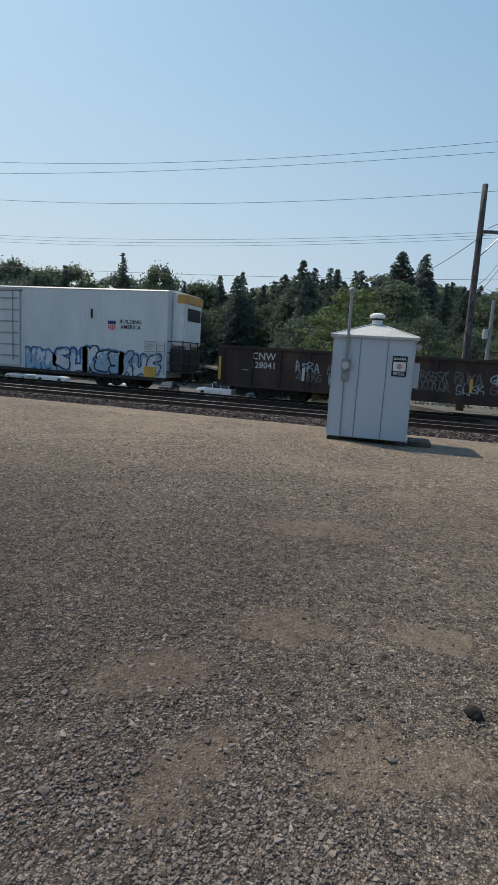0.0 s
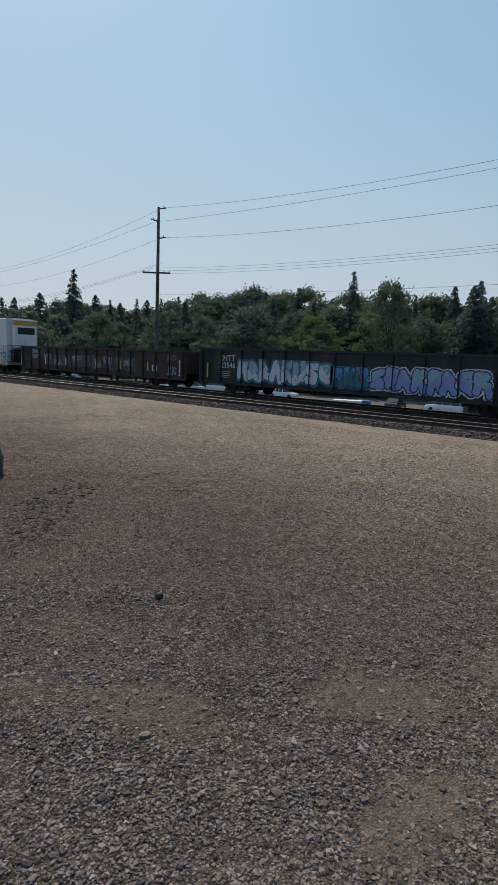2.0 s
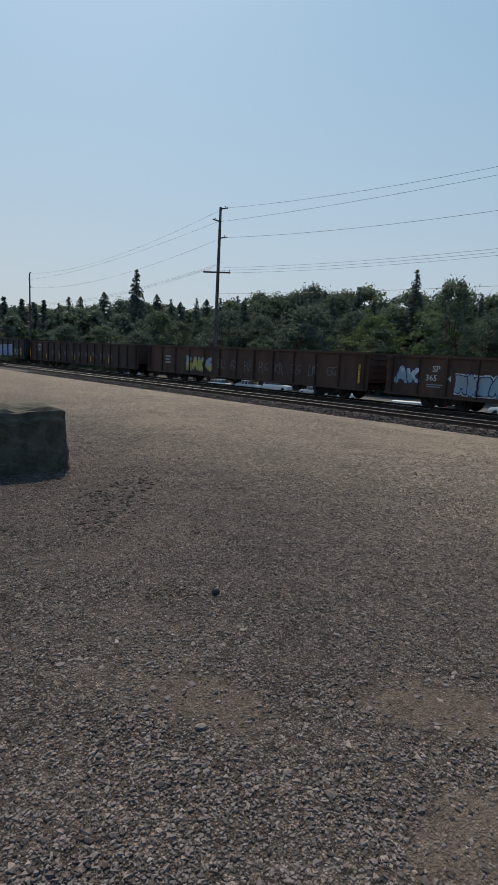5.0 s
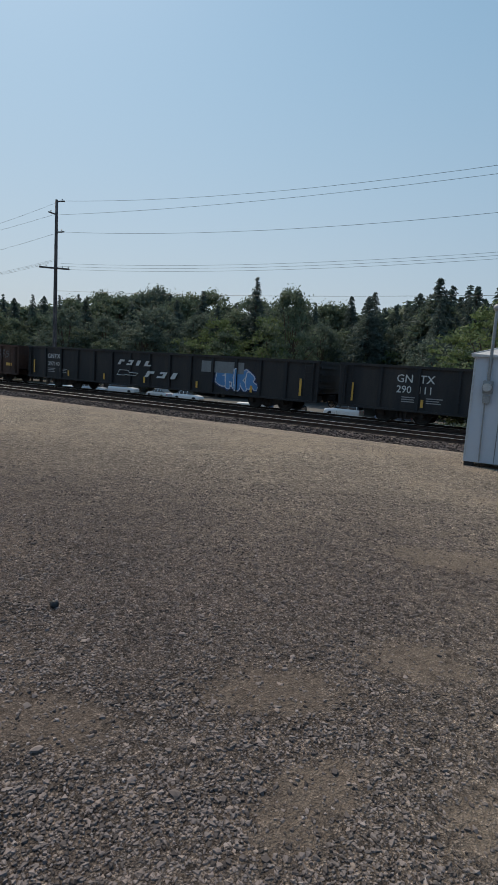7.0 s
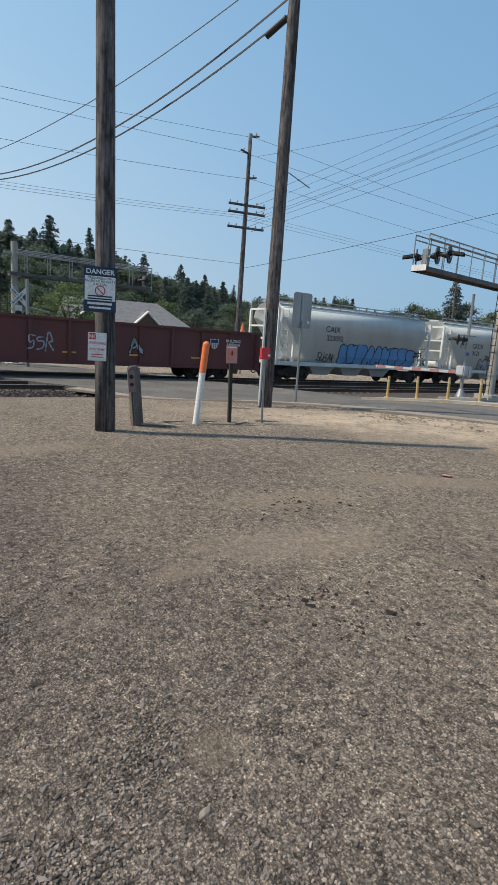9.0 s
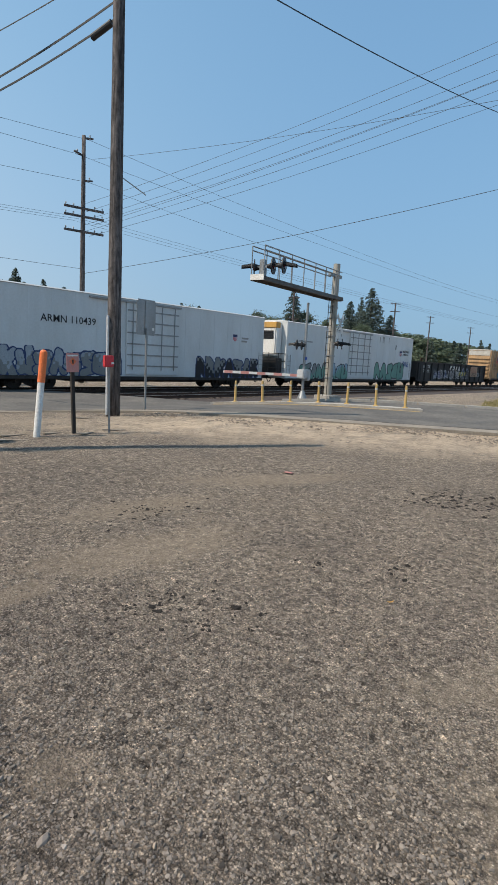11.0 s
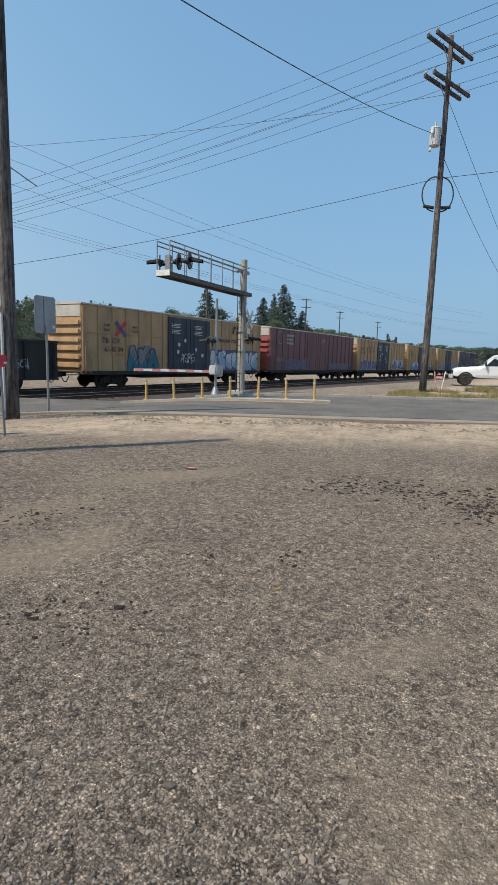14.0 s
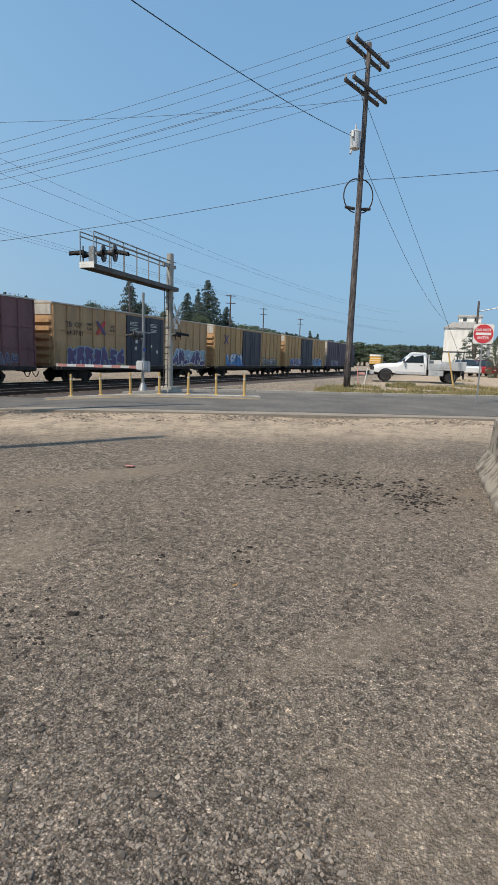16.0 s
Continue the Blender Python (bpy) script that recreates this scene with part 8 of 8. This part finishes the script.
verge_things()
def parking_lot():
    bm = boxed(-120, -8, 46.5, 92, -3.72, -3.655)
    tagged(part("parking_lot", bm, ASPHALT), "grey asphalt car park below the railway", "car park", kind="structure")


parking_lot()


# ---- trees ----
def quads_mesh(name, centre, u, v, mat):
    """One mesh of many small bent leaves: centre, half-length and half-width vectors, all (n, 3)."""
    n = len(centre)
    nrm = np.cross(u, v)
    nrm /= np.linalg.norm(nrm, axis=1, keepdims=True) + 1e-9
    bend = nrm * np.linalg.norm(u, axis=1, keepdims=True) * 0.25
    pts = np.stack([centre - u, centre - 0.1 * u + v + bend, centre + u, centre - 0.1 * u - v + bend], 1).reshape(-1, 3)
    me = bpy.data.meshes.new(name)
    me.vertices.add(4 * n)
    me.vertices.foreach_set("co", pts.astype(np.float32).ravel())
    me.loops.add(4 * n)
    me.loops.foreach_set("vertex_index", np.arange(4 * n, dtype=np.int32))
    me.polygons.add(n)
    me.polygons.foreach_set("loop_start", np.arange(0, 4 * n, 4, dtype=np.int32))
    me.update(calc_edges=True)
    me.materials.append(mat)
    return me


def sprays_mesh(name, centre, u, v, mat):
    """One mesh of many small three-cornered leaf sprays."""
    n = len(centre)
    pts = np.stack([centre - u + 0.4 * v, centre + u, centre - 0.4 * u - v], 1).reshape(-1, 3)
    me = bpy.data.meshes.new(name)
    me.vertices.add(3 * n)
    me.vertices.foreach_set("co", pts.astype(np.float32).ravel())
    me.loops.add(3 * n)
    me.loops.foreach_set("vertex_index", np.arange(3 * n, dtype=np.int32))
    me.polygons.add(n)
    me.polygons.foreach_set("loop_start", np.arange(0, 3 * n, 3, dtype=np.int32))
    me.update(calc_edges=True)
    me.materials.append(mat)
    return me


def rand_dirs(rng, n):
    d = rng.normal(size=(n, 3))
    return d / np.linalg.norm(d, axis=1, keepdims=True)


def broadleaf(seed, height, spread, mat, clumps=150, leaves=54, size=0.15, label="", low=0.18):
    """Trunk, limbs and a crown of leaf clumps set along the limbs."""
    rng = np.random.default_rng(seed)
    t = thing("tree", pose(0, 0, -500), label, "tree", "trees behind the railway")
    bm = bmesh.new()
    rod(bm, (0, 0, -0.3), (0.05 * height * rng.uniform(-0.5, 0.5), 0, height * 0.45), 0.035 * height ** 0.9, 0.018 * height, n=8)
    centres, radii = [], []
    for i in range(clumps):
        f = rng.uniform(low, 1.0)
        a = rng.uniform(0, 2 * np.pi)
        prof = math.sin(math.pi * min(1, (f * 0.85 + 0.12))) ** 0.7
        r = spread * prof * rng.uniform(0.35, 1.0)
        c = np.array([r * math.cos(a), r * math.sin(a), height * f * 0.93])
        centres.append(c)
        radii.append(height * rng.uniform(0.035, 0.10))
        if i % 8 == 0:
            rod(bm, (0, 0, height * 0.3 * min(1, f + 0.2)), tuple(c), 0.010 * height, 0.003 * height, n=5)
    part("trunk", bm, BARK, t)
    cs, us, vs = [], [], []
    for c, r in zip(centres, radii):
        d = rand_dirs(rng, leaves)
        d[:, 2] = np.abs(d[:, 2]) * 0.45 + d[:, 2] * 0.6
        p = c + d * r * rng.uniform(0.2, 1.12, (leaves, 1)) * np.array([1.2, 1.2, 0.95])
        u = np.cross(d + 0.7 * rng.normal(size=d.shape), rand_dirs(rng, leaves))
        u /= np.linalg.norm(u, axis=1, keepdims=True) + 1e-9
        w = np.cross(u, d + 0.5 * rng.normal(size=d.shape))
        w /= np.linalg.norm(w, axis=1, keepdims=True) + 1e-9
        s = size * rng.uniform(0.6, 1.3, (leaves, 1))
        cs.append(p), us.append(u * s), vs.append(w * s * 0.8)
    me = sprays_mesh("crown", np.concatenate(cs), np.concatenate(us), np.concatenate(vs), mat)
    mesh_part("crown", me, None, t)
    return t


def conifer(seed, height, spread, mat, boughs=210, fine=1.0, label=""):
    """Trunk and many drooping boughs, dense below, ragged in outline and thinning to the tip."""
    rng = np.random.default_rng(seed)
    t = thing("conifer_tree", pose(0, 0, -500), label, "tree", "trees behind the railway")
    part("trunk", rodded((0, 0, -0.3), (0, 0, height * 0.97), 0.014 * height, 0.002 * height, n=7), BARK, t)
    lobe = rng.uniform(0, 2 * np.pi, 4)
    cs, us, vs = [], [], []
    for k in range(boughs):
        f = 0.06 + 0.93 * rng.random() ** 0.9
        a = rng.uniform(0, 2 * np.pi)
        ragged = 0.9 + 0.2 * math.sin(2 * a + lobe[0] + 5 * f)
        L = (spread * (1 - f) ** 0.92 * ragged * rng.uniform(0.55, 1.2) + 0.010 * height) * (0.75 + 0.25 * min(1, f * 6))
        n = max(4, int(7 * L / fine))
        q = rng.random(n) ** 0.7
        out = np.array([math.cos(a), math.sin(a), 0])
        side = np.array([-out[1], out[0], 0])
        base = np.array([0, 0, min(0.985, f) * height])
        p = base + out * (q * L)[:, None] + side * (0.3 * L * q * rng.normal(size=n) * 0.5)[:, None] + np.array([0, 0, 1]) * (0.16 * L * q - 0.42 * L * q ** 2 + 0.05 * L * rng.normal(size=n))[:, None]
        u = out + 0.8 * rng.normal(size=(n, 3)) - np.array([0, 0, 0.45])
        u /= np.linalg.norm(u, axis=1, keepdims=True)
        w = np.cross(u, rand_dirs(rng, n))
        w /= np.linalg.norm(w, axis=1, keepdims=True) + 1e-9
        size = (0.17 + 0.20 * rng.random((n, 1))) * fine * (0.75 + 0.45 * (1 - f))
        cs.append(p), us.append(u * size * 1.35), vs.append(w * size * 0.75)
    me = sprays_mesh("crown", np.concatenate(cs), np.concatenate(us), np.concatenate(vs), mat)
    mesh_part("crown", me, None, t)
    return t


PROTO_B = [broadleaf(11, 10, 4.4, LEAF["broad"], label="green broadleaf tree behind the railway"), broadleaf(12, 10, 3.8, LEAF["dark"], label="dark green broadleaf tree in the wood"), broadleaf(13, 10, 4.8, LEAF["light"], 160, 56, label="bright green broadleaf tree lit by the sun", low=0.05), broadleaf(14, 10, 3.4, LEAF["broad"], 130, 54, label="slender broadleaf tree in the wood")]
PROTO_C = [conifer(21, 18, 5.4, LEAF["fir"], 470, 0.72, label="tall dark conifer on the skyline"), conifer(22, 18, 4.2, LEAF["fir"], 470, 0.68, label="slim dark conifer on the skyline"), conifer(23, 18, 6.4, LEAF["fir"], 480, 0.78, label="broad dark conifer in the wood")]
FAR_B = [broadleaf(15, 10, 4.2, LEAF["broad"], 60, 36, 0.36, label="distant green broadleaf tree at the wood edge"), broadleaf(16, 10, 3.8, LEAF["dark"], 60, 36, 0.36, label="distant dark green broadleaf tree at the wood edge")]
FAR_C = [conifer(24, 18, 5.6, LEAF["fir"], 190, 1.6, label="distant dark green conifer on the skyline"), conifer(25, 18, 4.8, LEAF["fir"], 190, 1.6, label="distant slim dark conifer on the skyline")]


def plant(proto, height, heading, dist, wide=1.0, z=-0.7):
    """A copy of that tree, scaled to the height, wide times as broad as it would grow."""
    a = radians(heading)
    x, y = dist * math.sin(a), dist * math.cos(a)
    sink = max(0.0, -lay(x, y) - 0.62)
    s = (height + sink) / max(v[2] for c in proto.children for v in c.bound_box)
    o = copy_thing(proto, pose(x, y, z - sink, 0, 0, random.uniform(0, 360)))
    o.scale = (s * wide, s * wide, s)
    return o


SKYLINE = [(-80, 4.0), (-65, 4.6), (-58, 5.2), (-54.3, 5.6), (-51.3, 5.4), (-47.2, 6.1), (-41.8, 6.9), (-38.5, 7.5), (-32, 7.3), (-23.4, 6.9), (-18, 7.8), (-14, 8.3), (-11.5, 9.4), (-8, 8.6), (-5.6, 8.8), (-1.9, 10.4), (0.5, 10.2), (3.8, 8.8), (10, 9.6), (16, 9.4), (22, 8.2), (28, 6.7), (33.4, 4.7), (36.4, 5.2), (42.7, 5.0), (46.2, 4.1), (50, 4.6), (56, 4.4), (64, 3.5), (72, 2.15), (78, 1.8), (105, 1.7)]


def skyline(h):
    for (a, u), (b, v) in zip(SKYLINE, SKYLINE[1:]):
        if a <= h <= b:
            return u + (v - u) * (h - a) / (b - a)
    return 2.0


def top_at(d, elevation):
    return d * math.tan(radians(elevation)) + 2.35


def wood():
    mixed = PROTO_B[:2] + PROTO_B[3:]
    h = -78.0
    while h < 46:
        d = (150 if h < -55 else 126 if h < -32 else 112 if h < -12 else 100) * random.uniform(0.92, 1.1)
        top = top_at(d, skyline(h))
        far = h < -66
        if random.random() < (0.2 if -48 < h < -20 else 0.8 if h > -20 else 0.8):
            plant(random.choice(FAR_C if far else PROTO_C), top * random.uniform(0.86, 1.06), h, d, random.uniform(1.15, 1.5) if far else random.uniform(0.9, 1.3))
        else:
            plant(random.choice(FAR_B if far else mixed), top * random.uniform(0.94, 1.06) * (0.82 if h > -20 else 1), h, d, random.uniform(0.8, 1.05))
        h += random.uniform(0.9, 1.6) * (0.72 if h > -22 else 1)
    h = -80.0
    while h < -38:
        d = random.uniform(165, 185)
        plant(random.choice(FAR_B), top_at(d, skyline(h) * random.uniform(0.8, 0.92)), h, d, random.uniform(1.1, 1.5))
        h += random.uniform(1.2, 1.8)
    h = -76.0
    while h < 50:
        d = (118 if h < -50 else 104 if h < -12 else 82) * random.uniform(0.95, 1.05)
        top = top_at(d, skyline(h) * random.uniform(0.62, 0.84))
        if random.random() < (0.55 if h > -22 else 0.3):
            plant(random.choice(FAR_C if h < -56 else PROTO_C), top * 1.08, h, d, random.uniform(1.0, 1.3))
        else:
            plant(random.choice(FAR_B if h < -56 else mixed), top, h, d, random.uniform(0.85, 1.15))
        h += random.uniform(1.6, 2.8)
    h = -74.0
    while h < 44:
        d = (112 if h < -50 else 98 if h < -12 else 62) * random.uniform(0.95, 1.06)
        if 14 < h < 30:
            d *= 1.16
        plant(random.choice(PROTO_B[:2] * 2 + PROTO_B[2:]), top_at(d, min(skyline(h), 8.5) * random.uniform(0.34, 0.55)), h, d, random.uniform(0.9, 1.35))
        h += random.uniform(2.4, 4.0)
    # trees that stand out
    for kind, heading, el, d, wide in (
        (PROTO_B[2], -5.6, 8.0, 50, 1.15), (PROTO_B[1], 1.2, 5.2, 54, 1.0), (PROTO_B[0], -25.8, 8.8, 92, 0.72), (PROTO_C[1], -29.5, 9.15, 98, 1.15),
        (PROTO_B[2], -28.0, 5.9, 94, 1.0), (PROTO_B[2], -33.0, 5.3, 95, 0.95), (PROTO_C[0], -47.2, 6.1, 125, 0.9), (PROTO_C[0], -57.4, 8.0, 132, 0.95), (PROTO_C[2], -60.5, 5.6, 140, 1.2),
        (PROTO_C[0], -18.0, 7.9, 98, 1.25), (PROTO_C[2], -11.5, 9.75, 98, 1.3), (PROTO_C[1], -8.0, 8.9, 97, 1.3), (PROTO_C[0], -5.6, 9.0, 97, 1.3),
        (PROTO_C[2], -1.9, 10.8, 96, 1.35), (PROTO_C[1], 0.5, 10.6, 94, 1.4), (PROTO_C[0], 13.8, 10.4, 98, 1.3), (PROTO_B[2], 16.0, 5.0, 56, 1.2), (PROTO_B[2], 21.0, 3.2, 70, 1.3)):
        plant(kind, top_at(d, el), heading, d, wide)


def right_side():
    for kind, heading, el, d, wide in (
        (PROTO_B[1], 49.9, 4.95, 112, 0.95), (PROTO_B[1], 47.8, 4.3, 118, 0.9), (PROTO_B[0], 51.4, 4.6, 116, 0.9), (PROTO_C[2], 53.3, 7.3, 116, 0.95), (PROTO_B[1], 54.6, 5.2, 118, 0.9),
        (PROTO_C[0], 61.1, 7.55, 128, 1.4), (PROTO_C[2], 59.0, 6.2, 130, 1.4), (PROTO_C[2], 63.0, 5.0, 132, 1.5), (PROTO_C[1], 60.1, 6.6, 133, 1.3), (PROTO_B[0], 57.0, 4.6, 110, 0.9), (PROTO_B[0], 60.3, 4.2, 110, 1.0),
        (PROTO_C[1], 46.0, 4.1, 125, 1.1), (PROTO_C[1], 45.0, 3.9, 125, 1.1), (PROTO_B[0], 42.6, 5.2, 105, 0.9), (PROTO_B[1], 40.5, 4.8, 108, 0.9), (PROTO_B[0], 36.6, 5.3, 95, 0.95), (PROTO_B[1], 34.5, 4.6, 96, 0.95),
        (FAR_C[0], 71.6, 2.9, 200, 1.2), (FAR_C[1], 72.4, 2.6, 200, 1.2), (PROTO_B[1], 87.6, 3.4, 78, 0.8), (PROTO_B[0], 89.8, 3.0, 60, 0.5), (PROTO_C[0], 97.0, 4.3, 100, 1.2)):
        plant(kind, top_at(d, el), heading, d, wide)
    h = 36.0
    while h < 112:
        d = 240 * random.uniform(0.9, 1.2)
        plant(random.choice(FAR_C + FAR_B), top_at(d, min(skyline(h), 3.2) * random.uniform(0.75, 1.05)), h, d, random.uniform(1.2, 2.0))
        h += random.uniform(0.6, 1.1)
    h = 62.0
    while h < 108:
        d = random.uniform(255, 300)
        plant(random.choice(FAR_B), top_at(d, skyline(h) * random.uniform(0.9, 1.02)), h, d, random.uniform(1.6, 2.2))
        h += random.uniform(0.7, 1.0)
    # behind the viewer, for reflections and bounced light
    for h in range(124, 285, 14):
        plant(random.choice(FAR_B + FAR_C), random.uniform(9, 15), h, random.uniform(70, 110), 1.4)


def hill_wood():
    """Closed canopy on the rise behind the conifers."""
    h = -24.0
    while h < 33:
        d = random.uniform(122, 142)
        plant(random.choice(FAR_B), top_at(d, skyline(h) * random.uniform(0.74, 0.88)), h, d, random.uniform(1.1, 1.5))
        h += random.uniform(1.0, 1.6)


wood()
right_side()
hill_wood()


def grass():
    """Dry blades on the verge and the lawn behind the kerb."""
    rng = np.random.default_rng(31)
    pts = []
    while len(pts) < 24000:
        x, y = rng.uniform(24, 50), rng.uniform(-3, 13)
        u = 0.85 * x + 0.53 * y
        if u < 25.4 or (y < 6 and x > 38 and rng.random() < 0.7) or (y > 8.2 + 0.18 * (x - 27) + 0.7 * noise.noise((x * 0.5, y * 0.5, 1))):
            continue
        if noise.noise((x * 0.45, y * 0.45, 7)) < (-0.2 if u < 27.6 else -0.02 + 0.04 * (u - 27.6)):
            continue
        pts.append((x, y, lay(x, y) + 0.03))
    p = np.array(pts)
    n = len(p)
    up = np.array([0, 0, 1.0]) + 0.5 * rng.normal(size=(n, 3))
    L = rng.uniform(0.03, 0.10, (n, 1))
    side = rand_dirs(rng, n)
    me = quads_mesh("grass", p + up * L * 0.6, up * L, side * 0.02, LEAF["dry"])
    tagged(mesh_part("grass", me, None), "short dry grass on the verge behind the kerb", "grass", kind="stuff")
    rng = np.random.default_rng(32)
    n = 16000
    x = rng.uniform(-85, 6, n)
    x = x[(x < -19.0) | (x > -15.0)]
    n = len(x)
    y = rng.uniform(31.2, 33.4, n)
    tall = 0.24 + 0.16 * np.sin(x * 0.9) + 0.12 * np.sin(x * 2.7 + y)
    p = np.stack([x, y, np.array([lay(a, b) for a, b in zip(x, y)]) + rng.uniform(0, 0.7, n) * tall], 1)
    up = np.array([0, 0, 1.0]) + 0.7 * rng.normal(size=(n, 3))
    me = quads_mesh("grass", p, up * 0.14, rand_dirs(rng, n) * 0.05, LEAF["dark"])
    tagged(mesh_part("grass", me, None), "rough weeds beyond the tracks", "grass", kind="stuff")


grass()
for _o in PROTO_B + PROTO_C + FAR_B + FAR_C:
    for _c in _o.children_recursive:
        bpy.data.objects.remove(_c)
    bpy.data.objects.remove(_o)

# ---- what moves ----
def motions():
    for car, s in CARS:
        rows = [(t, pose(s - SPEED * t, TRAIN_C, RAIL_Z)) for t in (0, 1 / 30, 1, 2, 4, 6, 8, 10, 12, 14, 15, 16 - 1 / 30, 16)]
        walk(car, rows)


stones()
motions()
